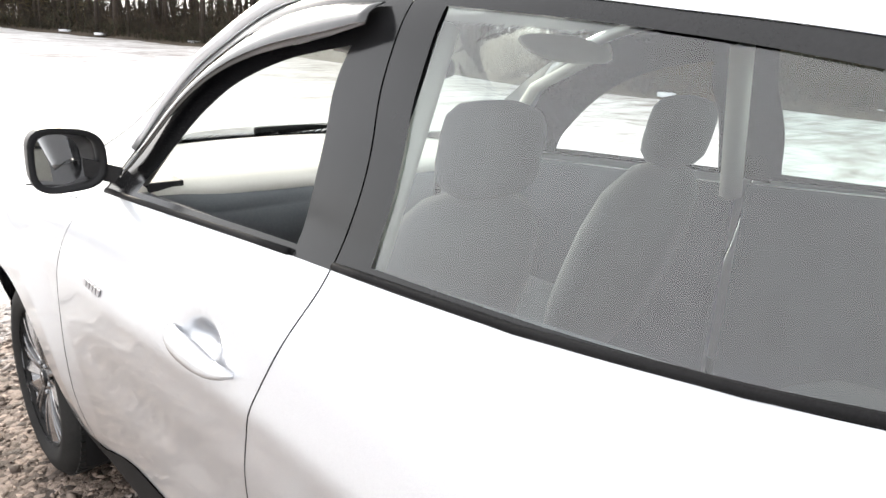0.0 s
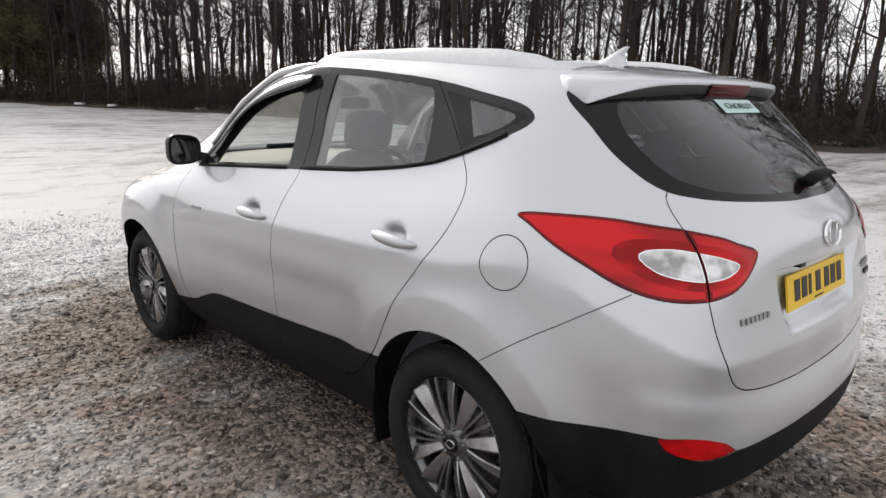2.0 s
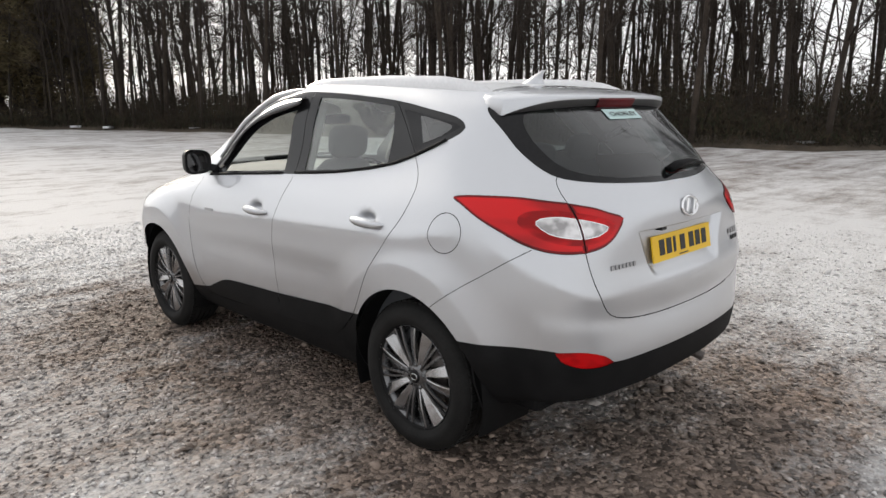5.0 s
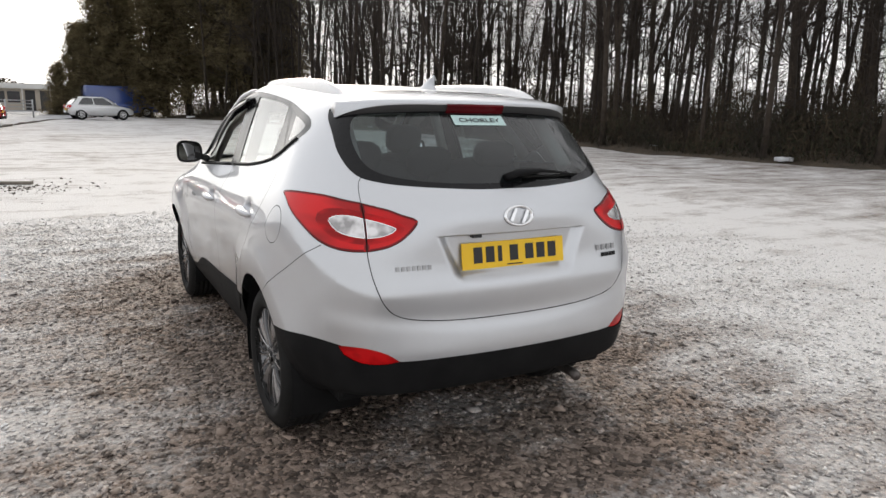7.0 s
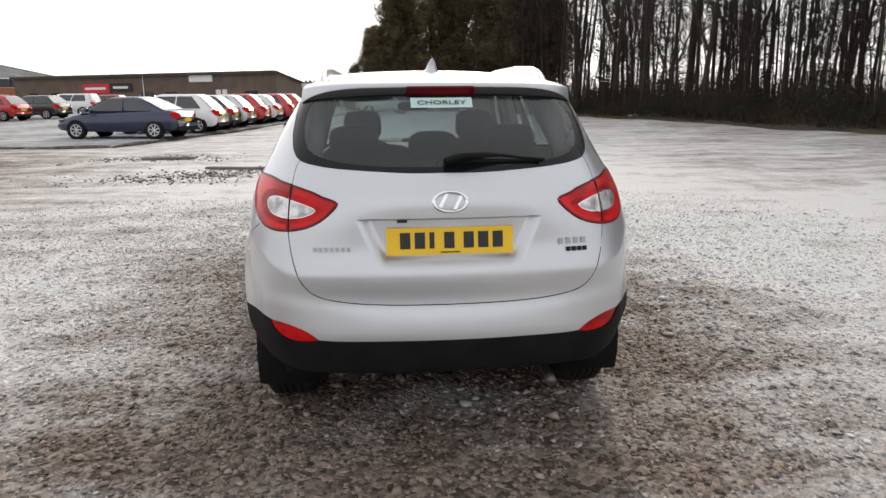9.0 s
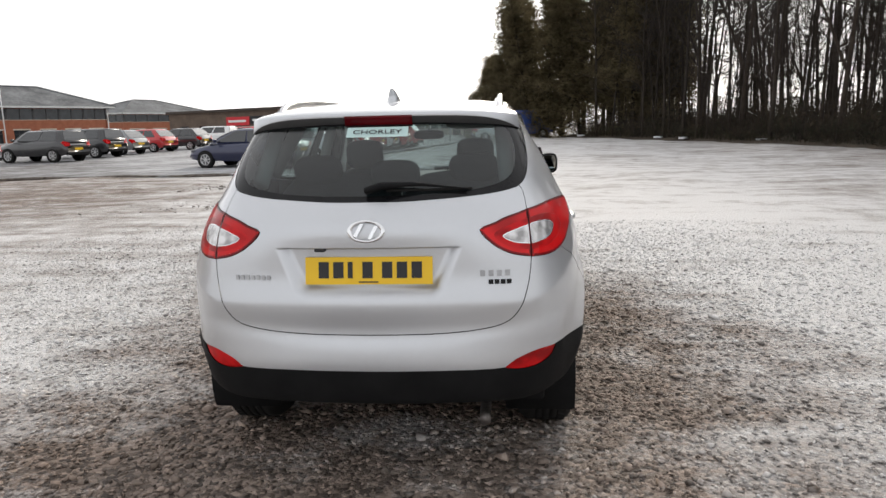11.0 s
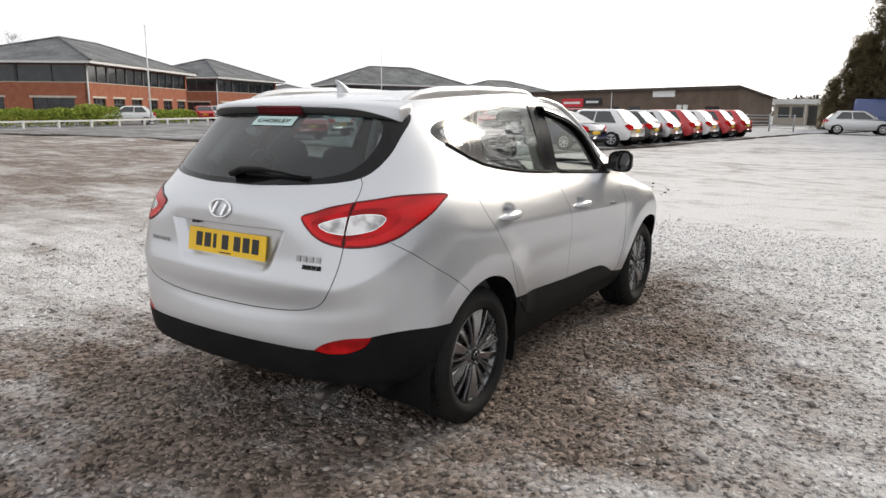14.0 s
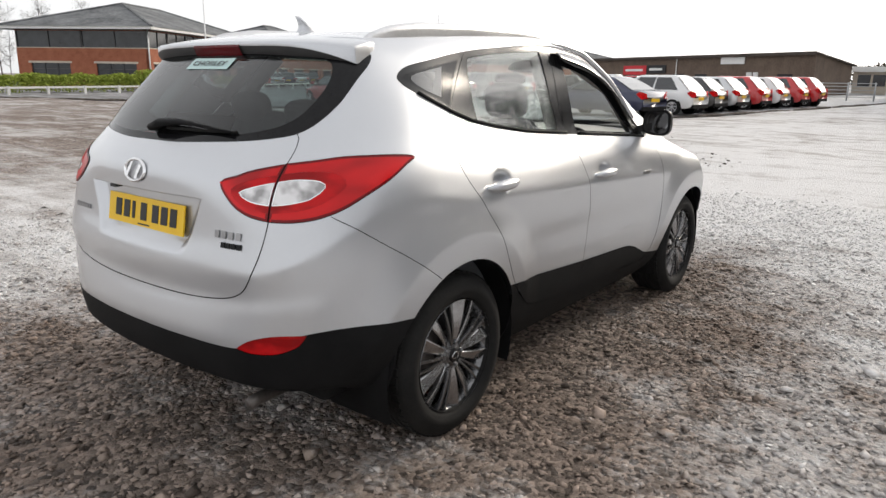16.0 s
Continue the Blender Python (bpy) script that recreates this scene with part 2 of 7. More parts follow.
def bm_box(bm, x0, x1, y0, y1, z0, z1, bevel=0.0):
    v = [bm.verts.new(p) for p in ((x0, y0, z0), (x1, y0, z0), (x1, y1, z0), (x0, y1, z0), (x0, y0, z1), (x1, y0, z1), (x1, y1, z1), (x0, y1, z1))]
    fs = [bm.faces.new([v[i] for i in f]) for f in ((3, 2, 1, 0), (4, 5, 6, 7), (0, 1, 5, 4), (1, 2, 6, 5), (2, 3, 7, 6), (3, 0, 4, 7))]
    if bevel:
        es = list({e for f in fs for e in f.edges})
        bmesh.ops.bevel(bm, geom=es, offset=bevel, segments=2, affect="EDGES", profile=0.6)
    return v


def box_bm(x0, x1, y0, y1, z0, z1, bevel=0.0):
    bm = bmesh.new()
    bm_box(bm, x0, x1, y0, y1, z0, z1, bevel)
    return bm


def tube(path, radius, sides=8, closed=False, cap=True, squash=1.0):
    """Vertices and faces of a tube along a path; radius is one number or one for each point."""
    pts = [Vector(p) for p in path]
    rad = [radius] * len(pts) if isinstance(radius, (int, float)) else radius
    V, F = [], []
    n = len(pts)
    up = Vector((0, 0, 1))
    for i, p in enumerate(pts):
        a = pts[(i - 1) % n] if closed or i else p
        b = pts[(i + 1) % n] if closed or i < n - 1 else p
        d = (b - a).normalized()
        ref = up if abs(d.z) < 0.92 else Vector((1, 0, 0))
        u = d.cross(ref).normalized()
        w = u.cross(d).normalized()
        for k in range(sides):
            t = 2 * math.pi * k / sides
            V.append(p + float(rad[i]) * (math.cos(t) * u + squash * math.sin(t) * w))
    for i in range(n if closed else n - 1):
        j = (i + 1) % n
        for k in range(sides):
            F.append((i * sides + k, i * sides + (k + 1) % sides, j * sides + (k + 1) % sides, j * sides + k))
    if cap and not closed:
        F.append(tuple(range(sides - 1, -1, -1)))
        F.append(tuple(range((n - 1) * sides, n * sides)))
    return V, F


def ring(profile, sides, axis="x", start=0.0, span=2 * math.pi):
    """A profile of (radius, along) turned round an axis."""
    V, F = [], []
    m = len(profile)
    full = abs(span - 2 * math.pi) < 1e-6
    cols = sides if full else sides + 1
    for k in range(cols):
        t = start + span * k / sides
        for r, a in profile:
            c, s = r * math.cos(t), r * math.sin(t)
            V.append((a, c, s) if axis == "x" else (c, s, a))
    for k in range(sides):
        j = (k + 1) % cols
        for i in range(m - 1):
            F.append((k * m + i, k * m + i + 1, j * m + i + 1, j * m + i))
    return V, F


def merge(*sets):
    V, F = [], []
    for v, f in sets:
        o = len(V)
        V += list(v)
        F += [tuple(i + o for i in q) for q in f]
    return V, F


def moved(vf, m):
    return [m @ Vector(v) for v in vf[0]], vf[1]


def slab(outline, offset):
    """A flat polygon with thickness: the outline and the outline moved by offset."""
    n = len(outline)
    V = [Vector(p) for p in outline] + [Vector(p) + Vector(offset) for p in outline]
    F = [tuple(range(n)), tuple(range(2 * n - 1, n - 1, -1))] + [(i, i + n, (i + 1) % n + n, (i + 1) % n) for i in range(n)]
    return V, F

# ---- ground: frosty gravel, the tarmac of the car park ----
def frost_mask(n, l):
    """Where frost lies: little near the car, more outwards, in drifts and specks."""
    tc = n.new("ShaderNodeTexCoord")
    big = noise_node(n, l, 0.30, 5, 0.6)
    mid = noise_node(n, l, 1.7, 6, 0.7)
    fine = noise_node(n, l, 26, 4, 0.65)
    # distance from a box at the car's footprint; frost thins towards it
    def step_(op, src, val):
        nd = n.new("ShaderNodeVectorMath")
        nd.operation = op
        l.new(src, nd.inputs[0])
        nd.inputs[1].default_value = val
        return nd
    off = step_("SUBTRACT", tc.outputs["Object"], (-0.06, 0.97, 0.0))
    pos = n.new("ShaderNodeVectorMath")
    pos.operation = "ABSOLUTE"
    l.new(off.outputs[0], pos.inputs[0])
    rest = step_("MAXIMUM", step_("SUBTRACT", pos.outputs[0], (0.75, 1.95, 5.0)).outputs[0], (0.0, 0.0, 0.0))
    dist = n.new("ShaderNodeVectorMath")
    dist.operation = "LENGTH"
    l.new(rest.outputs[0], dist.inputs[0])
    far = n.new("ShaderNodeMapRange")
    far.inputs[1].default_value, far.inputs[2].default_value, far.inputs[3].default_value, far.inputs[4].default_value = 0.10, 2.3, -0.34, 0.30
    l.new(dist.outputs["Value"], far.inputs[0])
    # thinner again out on the open yard, most of all towards the wood
    wide = n.new("ShaderNodeMapRange")
    wide.inputs[1].default_value, wide.inputs[2].default_value, wide.inputs[3].default_value, wide.inputs[4].default_value = 3.5, 11.0, 0.0, -0.20
    l.new(dist.outputs["Value"], wide.inputs[0])
    axes = n.new("ShaderNodeSeparateXYZ")
    l.new(tc.outputs["Object"], axes.inputs[0])
    lee = n.new("ShaderNodeMapRange")
    lee.inputs[1].default_value, lee.inputs[2].default_value, lee.inputs[3].default_value, lee.inputs[4].default_value = 3.5, 13.0, 0.0, -0.20
    l.new(axes.outputs["X"], lee.inputs[0])
    lee2 = n.new("ShaderNodeMapRange")
    lee2.inputs[1].default_value, lee2.inputs[2].default_value, lee2.inputs[3].default_value, lee2.inputs[4].default_value = -3.0, -11.0, 0.0, -0.24
    l.new(axes.outputs["X"], lee2.inputs[0])
    both_ = n.new("ShaderNodeMath")
    l.new(lee.outputs[0], both_.inputs[0])
    l.new(lee2.outputs[0], both_.inputs[1])
    # whiter on the open side before the bonnet
    way = n.new("ShaderNodeVectorMath")
    way.operation = "DOT_PRODUCT"
    way.inputs[1].default_value = (0.76, 0.65, 0.0)
    l.new(tc.outputs["Object"], way.inputs[0])
    drift = n.new("ShaderNodeMapRange")
    drift.inputs[1].default_value, drift.inputs[2].default_value, drift.inputs[3].default_value, drift.inputs[4].default_value = 2.2, 5.0, 0.0, 0.22
    l.new(way.outputs["Value"], drift.inputs[0])
    fuller = n.new("ShaderNodeMath")
    l.new(wide.outputs[0], fuller.inputs[0])
    l.new(drift.outputs[0], fuller.inputs[1])
    ad = n.new("ShaderNodeMath")
    l.new(fuller.outputs[0], ad.inputs[0])
    l.new(both_.outputs[0], ad.inputs[1])
    ad2 = n.new("ShaderNodeMath")
    l.new(ad.outputs[0], ad2.inputs[0])
    l.new(far.outputs[0], ad2.inputs[1])
    s = ad2.outputs[0]
    # thin streaks left by wheels and wind
    turn = n.new("ShaderNodeMapping")
    turn.inputs["Rotation"].default_value = (0, 0, 0.35)
    turn.inputs["Scale"].default_value = (0.45, 2.2, 1)
    l.new(tc.outputs["Object"], turn.inputs["Vector"])
    streak = n.new("ShaderNodeTexNoise")
    streak.inputs["Scale"].default_value, streak.inputs["Detail"].default_value, streak.inputs["Roughness"].default_value = 0.8, 5, 0.65
    l.new(turn.outputs[0], streak.inputs["Vector"])
    for node, k in ((big, 0.85), (mid, 1.15), (fine, 0.7), (streak, 1.25)):
        ma = n.new("ShaderNodeMath")
        ma.operation = "MULTIPLY_ADD"
        ma.inputs[1].default_value = k
        l.new(node.outputs[0], ma.inputs[0])
        l.new(s, ma.inputs[2])
        s = ma.outputs[0]
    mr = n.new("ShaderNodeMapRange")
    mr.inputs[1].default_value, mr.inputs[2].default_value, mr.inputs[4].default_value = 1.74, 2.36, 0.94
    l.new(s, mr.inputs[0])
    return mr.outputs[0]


def ground_material(name, lo, hi, frost_rgb, cell, island=False, frost_gain=1.0, bump=0.016):
    m, n, l = material(name)
    mask = frost_mask(n, l)
    tc = n.new("ShaderNodeTexCoord")
    stones = n.new("ShaderNodeTexVoronoi")
    stones.inputs["Scale"].default_value = cell
    l.new(tc.outputs["Object"], stones.inputs["Vector"])
    if island:
        geo = n.new("ShaderNodeNewGeometry")
        shade = geo.outputs["Random Per Island"]
    else:
        sp = n.new("ShaderNodeSeparateColor")
        l.new(stones.outputs["Color"], sp.inputs[0])
        shade = sp.outputs[0]
    sc = ramp(n, l, shade, lo, hi, 0.05, 0.95)
    earth = noise_node(n, l, 0.8, 5, 0.6)
    eb = ramp(n, l, earth.outputs[0], (0.80, 0.72, 0.66), (1.1, 1.08, 1.06), 0.35, 0.65)
    mul = n.new("ShaderNodeMix")
    mul.data_type, mul.blend_type = "RGBA", "MULTIPLY"
    mul.inputs[0].default_value = 1.0
    l.new(sc.outputs[0], mul.inputs[6])
    l.new(eb.outputs[0], mul.inputs[7])
    gain = n.new("ShaderNodeMath")
    gain.operation = "MULTIPLY"
    gain.use_clamp = True
    gain.inputs[1].default_value = frost_gain
    if island:
        # some stones are frosted more than others
        own = n.new("ShaderNodeMapRange")
        own.inputs[3].default_value, own.inputs[4].default_value = 0.45, 1.65
        l.new(shade, own.inputs[0])
        ow = n.new("ShaderNodeMath")
        ow.operation = "MULTIPLY"
        l.new(mask, ow.inputs[0])
        l.new(own.outputs[0], ow.inputs[1])
        mask = ow.outputs[0]
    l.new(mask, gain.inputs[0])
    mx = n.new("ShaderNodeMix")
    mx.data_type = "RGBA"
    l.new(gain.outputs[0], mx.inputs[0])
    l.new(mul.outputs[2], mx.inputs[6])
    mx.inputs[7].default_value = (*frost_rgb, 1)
    b = n.new("ShaderNodeBsdfPrincipled")
    l.new(mx.outputs[2], b.inputs["Base Color"])
    b.inputs["Roughness"].default_value = 0.72
    b.inputs["Specular IOR Level"].default_value = 0.35
    bp = n.new("ShaderNodeBump")
    bp.inputs["Strength"].default_value, bp.inputs["Distance"].default_value = 1.0, bump
    fin = noise_node(n, l, 60, 4, 0.7)
    add = n.new("ShaderNodeMath")
    add.operation = "SUBTRACT"
    l.new(fin.outputs[0], add.inputs[0])
    l.new(stones.outputs["Distance"], add.inputs[1])
    l.new(add.outputs[0], bp.inputs["Height"])
    l.new(bp.outputs[0], b.inputs["Normal"])
    out = n.new("ShaderNodeOutputMaterial")
    l.new(b.outputs[0], out.inputs[0])
    return m


FROST = (0.74, 0.73, 0.725)
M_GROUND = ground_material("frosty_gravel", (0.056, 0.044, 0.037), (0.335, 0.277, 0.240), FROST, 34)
M_PEBBLE = ground_material("gravel_stones", (0.058, 0.046, 0.038), (0.38, 0.315, 0.272), FROST, 60, island=True, frost_gain=1.05, bump=0.002)
M_TARMAC = ground_material("frosty_tarmac", (0.10, 0.10, 0.105), (0.17, 0.17, 0.175), (0.62, 0.63, 0.65), 70, frost_gain=0.75, bump=0.003)


def slope(x, y):
    """The yard climbs slightly towards the car park and the offices."""
    return 0.009 * np.clip(0.95 * y - 0.1 * x - 8, 0, 150)


def lie(x, y):
    """Height of the gently uneven ground."""
    r = np.hypot(x, y - 1.2)
    far = np.clip((r - 5) / 4, 0, 1)
    return slope(x, y) + far * (0.035 * np.sin(0.55 * x + 0.3 * y) * np.sin(0.41 * y - 0.2 * x + 1) + 0.02 * np.sin(1.3 * x - 0.7 * y))


gx = np.concatenate([[-900, -400, -200, -120, -90], np.arange(-70, 30.1, 1.0), [40, 60, 120, 300, 900]])
gy = np.concatenate([[-900, -300, -100, -50, -30], np.arange(-16, 60.1, 1.0), [70, 90, 130, 200, 400, 900]])
XX, YY = np.meshgrid(gx, gy)
ZZ = np.where((np.abs(XX) < 75) & (YY > -30) & (YY < 65), lie(XX, YY), slope(XX, YY))
nx_ = len(gx)
gv = np.stack([XX.ravel(), YY.ravel(), ZZ.ravel()], 1).tolist()
gf = [(j * nx_ + i, j * nx_ + i + 1, (j + 1) * nx_ + i + 1, (j + 1) * nx_ + i) for j in range(len(gy) - 1) for i in range(nx_ - 1)]
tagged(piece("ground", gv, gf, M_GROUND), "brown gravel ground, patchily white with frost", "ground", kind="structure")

tar = [(-8.3, 18.6), (-18, 18.4), (-34, 17.2), (-47, 12.5), (-75, 4), (-110, 60), (-60, 150), (-8, 150), (0.4, 54), (-2.4, 47.5), (-3.6, 42), (-5.0, 33), (-6.4, 26.5)]
tagged(piece("car_park_road", *slab([(x, y, slope(x, y) - 0.10) for x, y in tar], (0, 0, 0.16)), M_TARMAC, smooth=False), "grey tarmac car park dusted with frost", "road", kind="structure")


M_EARTH_SHADE = surface("dark_earth_and_edge_shade", (0.03, 0.024, 0.019), (0.22, 0.19, 0.165), rough=0.95, scale=5, fine=30, bump=0.006)
# low dark strip added along the tarmac in place of its edge shadow
for (x0, y0), (x1, y1) in list(zip(tar[:4], tar[1:5])) + list(zip(tar[8:], tar[9:] + tar[:1])):
    k_ = max(2, int(math.hypot(x1 - x0, y1 - y0) / 0.6))
    path_ = [(x0 + (x1 - x0) * i / k_ + 0.05 * math.sin(i * 2.1 + x0), y0 + (y1 - y0) * i / k_ + 0.05 * math.cos(i * 1.7 + y0), 0.03 + slope(x0 + (x1 - x0) * i / k_, y0 + (y1 - y0) * i / k_)) for i in range(k_ + 1)]
    tagged(piece("tarmac_edge_shade", *tube(path_, [0.055 + 0.02 * math.sin(i * 1.3) for i in range(k_ + 1)], 6), M_EARTH_SHADE), "dark strip laid as the shadow along the tarmac's edge", "road edge", kind="structure")


def pebble_field(count, box, size, seed, keep, mat=M_PEBBLE, label="loose brown and grey gravel stones"):
    """Loose stones: squashed, turned eight-sided lumps, half sunk, as one mesh."""
    rng = np.random.RandomState(seed)
    x, y = rng.uniform(box[0], box[1], count), rng.uniform(box[2], box[3], count)
    ok = keep(x, y, rng.rand(count))
    x, y = x[ok], y[ok]
    k = len(x)
    r = size * np.exp(rng.normal(0, 0.38, k))
    base = np.array([(1, 0, 0), (0, 1, 0), (-1, 0, 0), (0, -1, 0), (0, 0, 1), (0, 0, -0.6)], float)
    F = np.array([(0, 1, 4), (1, 2, 4), (2, 3, 4), (3, 0, 4), (1, 0, 5), (2, 1, 5), (3, 2, 5), (0, 3, 5)])
    P = base[None] * (1 + rng.uniform(-0.35, 0.35, (k, 6, 1)))
    P = P * np.stack([rng.uniform(0.7, 1.3, k), rng.uniform(0.55, 1.0, k), rng.uniform(0.22, 0.55, k)], 1)[:, None]
    P = P + rng.normal(0, 0.12, P.shape)
    a, tlt = rng.uniform(0, 2 * np.pi, k), rng.uniform(-0.5, 0.5, k)
    c, s = np.cos(tlt)[:, None], np.sin(tlt)[:, None]
    P = np.stack([P[..., 0] * c + P[..., 2] * s, P[..., 1], -P[..., 0] * s + P[..., 2] * c], 2)
    c, s = np.cos(a)[:, None], np.sin(a)[:, None]
    P = np.stack([P[..., 0] * c - P[..., 1] * s, P[..., 0] * s + P[..., 1] * c, P[..., 2]], 2)
    P = P * r[:, None, None] + np.stack([x, y, lie(x, y) + 0.18 * r], 1)[:, None]
    V = P.reshape(-1, 3)
    T = (F[None] + 6 * np.arange(k)[:, None, None]).reshape(-1, 3)
    me = bpy.data.meshes.new("gravel")
    me.vertices.add(len(V))
    me.vertices.foreach_set("co", V.ravel())
    me.loops.add(len(T) * 3)
    me.loops.foreach_set("vertex_index", T.ravel().astype(np.int32))
    me.polygons.add(len(T))
    me.polygons.foreach_set("loop_start", (np.arange(len(T)) * 3).astype(np.int32))
    me.update(calc_edges=True)
    me.validate()
    me.materials.append(mat)
    return tagged(new("gravel", me), label, "gravel", kind="stuff")


def near_car(x, y, u):
    d = np.hypot(np.maximum(np.abs(x) - 0.9, 0), np.maximum(np.abs(y - 1.3) - 2.2, 0))
    return u < np.clip(1.25 - d / 4.6, 0, 1)


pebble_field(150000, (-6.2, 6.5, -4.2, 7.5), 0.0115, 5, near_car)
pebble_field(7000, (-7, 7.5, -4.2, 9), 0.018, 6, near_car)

# ---- the silver car: one smooth skin, drawn as a net, cut into panels ----
from mathutils.geometry import delaunay_2d_cdt

# Rows from sill to roof edge. Each: the side's height, then (x, y) or (x, y, z) for seventeen stations from the
# tail's middle round the side to the nose's middle.
NET = [
    (0.27, [(0, -.74), (.22, -.735), (.45, -.71), (.60, -.68), (.70, -.58), (.77, -.40), (.80, -.18), (.80, .15), (.80, .6), (.80, 1.1), (.80, 1.6), (.80, 2.1), (.80, 2.64), (.76, 3.1), (.62, 3.36), (.36, 3.45), (0, 3.47)]),
    (0.36, [(0, -.845), (.22, -.84), (.45, -.815), (.635, -.765), (.755, -.63), (.83, -.42), (.855, -.18), (.85, .15), (.845, .6), (.845, 1.1), (.845, 1.6), (.85, 2.1), (.85, 2.64), (.81, 3.1), (.67, 3.40), (.38, 3.49), (0, 3.51)]),
    (0.47, [(0, -.873), (.22, -.868), (.45, -.845), (.65, -.79), (.78, -.65), (.862, -.43), (.885, -.18), (.875, .15), (.868, .6), (.866, 1.1), (.868, 1.6), (.875, 2.1), (.88, 2.64), (.84, 3.1), (.70, 3.42), (.39, 3.51), (0, 3.53)]),
    (0.57, [(0, -.885), (.22, -.88), (.45, -.857), (.655, -.80), (.795, -.66), (.878, -.44), (.90, -.18), (.89, .15), (.876, .6), (.872, 1.1), (.876, 1.6), (.885, 2.1), (.893, 2.64), (.855, 3.1), (.715, 3.43), (.395, 3.515), (0, 3.535)]),
    (0.70, [(0, -.861), (.22, -.856), (.45, -.835), (.66, -.791), (.796, -.660), (.883, -.44), (.908, -.18), (.903, .15), (.888, .6), (.880, 1.1), (.886, 1.6), (.896, 2.1), (.905, 2.64), (.865, 3.1), (.72, 3.43), (.40, 3.515), (0, 3.535)]),
    (0.82, [(0, -.870), (.22, -.864), (.45, -.843), (.66, -.797), (.80, -.655), (.882, -.44), (.908, -.18), (.908, .15), (.897, .6), (.888, 1.1), (.890, 1.6), (.900, 2.1), (.907, 2.64, .80), (.867, 3.1, .77), (.72, 3.42, .75), (.40, 3.50, .74), (0, 3.52, .74)]),
    (0.93, [(0, -.845), (.22, -.84), (.45, -.822), (.655, -.785), (.79, -.645), (.874, -.43), (.901, -.18), (.903, .15), (.892, .6), (.882, 1.1), (.884, 1.6), (.894, 2.1, .92), (.902, 2.64, .885), (.862, 3.1, .83), (.715, 3.41, .80), (.40, 3.49, .79), (0, 3.51, .79)]),
    (1.02, [(0, -.842), (.22, -.837), (.45, -.815), (.648, -.77), (.775, -.63), (.862, -.42), (.889, -.18), (.890, .15), (.876, .6), (.864, 1.1), (.866, 1.6), (.878, 2.1, 1.0), (.888, 2.64, .94), (.850, 3.1, .87), (.705, 3.40, .83), (.40, 3.48, .82), (0, 3.50, .82)]),
    (1.10, [(0, -.848), (.22, -.842), (.45, -.80), (.64, -.745), (.757, -.60), (.845, -.40), (.869, -.18), (.864, .15), (.844, .6), (.832, 1.1), (.834, 1.6), (.850, 2.1, 1.06), (.862, 2.64, .99), (.828, 3.1, .91), (.69, 3.38, .86), (.40, 3.46, .85), (0, 3.48, .85)]),
    (1.17, [(0, -.828), (.22, -.82), (.45, -.768), (.63, -.695), (.735, -.56), (.82, -.37), (.842, -.17), (.828, .15), (.806, .6), (.792, 1.1), (.796, 1.6), (.818, 2.1, 1.105), (.80, 2.62, 1.035), (.77, 3.05, .955), (.66, 3.33, .895), (.39, 3.42, .885), (0, 3.445, .885)]),
    (1.235, [(0, -.765), (.22, -.757), (.45, -.705), (.62, -.625), (.705, -.515), (.785, -.33), (.808, -.15), (.79, .15), (.772, .6), (.763, 1.1), (.764, 1.6), (.778, 2.20, 1.165), (.70, 2.36, 1.155), (.56, 2.48, 1.15), (.38, 2.56, 1.145), (.19, 2.60, 1.14), (0, 2.61, 1.14)]),
    (1.33, [(0, -.695), (.22, -.687), (.45, -.635), (.60, -.555), (.672, -.46), (.74, -.28), (.762, -.11), (.742, .16), (.732, .6), (.728, 1.1), (.722, 1.62), (.708, 2.04, 1.28), (.645, 2.14, 1.28), (.52, 2.24, 1.275), (.35, 2.31, 1.27), (.175, 2.35, 1.27), (0, 2.36, 1.27)]),
    (1.42, [(0, -.60), (.22, -.592), (.45, -.545), (.585, -.465), (.652, -.38), (.70, -.23), (.716, -.07), (.704, .18), (.694, .6), (.688, 1.1), (.680, 1.55), (.660, 1.87, 1.385), (.60, 1.95, 1.39), (.48, 2.03, 1.39), (.325, 2.09, 1.39), (.16, 2.12, 1.39), (0, 2.13, 1.39)]),
    (1.50, [(0, -.505), (.22, -.498), (.45, -.46), (.57, -.39), (.628, -.31), (.657, -.17), (.668, -.03), (.66, .2), (.654, .6), (.648, 1.06), (.637, 1.42), (.612, 1.67, 1.48), (.555, 1.74, 1.485), (.45, 1.80, 1.49), (.30, 1.85, 1.49), (.15, 1.87, 1.49), (0, 1.88, 1.49)]),
    (1.565, [(0, -.43), (.22, -.424), (.45, -.39), (.55, -.33), (.597, -.25), (.615, -.12), (.624, .01, 1.57), (.622, .22, 1.583), (.614, .6, 1.60), (.607, 1.0, 1.602), (.595, 1.24, 1.59), (.568, 1.43, 1.568), (.515, 1.49, 1.572), (.42, 1.54, 1.577), (.28, 1.58, 1.577), (.14, 1.60, 1.577), (0, 1.605, 1.577)]),
    (1.61, [(0, -.355), (.22, -.35), (.45, -.32), (.52, -.27), (.553, -.19), (.565, -.07, 1.615), (.572, .05, 1.622), (.571, .24, 1.635), (.567, .6, 1.648), (.562, .96, 1.645), (.547, 1.13, 1.634), (.515, 1.24, 1.620), (.475, 1.29, 1.624), (.385, 1.33, 1.630), (.26, 1.36, 1.632), (.13, 1.375, 1.632), (0, 1.38, 1.632)]),
]
NR, NC = len(NET), 17


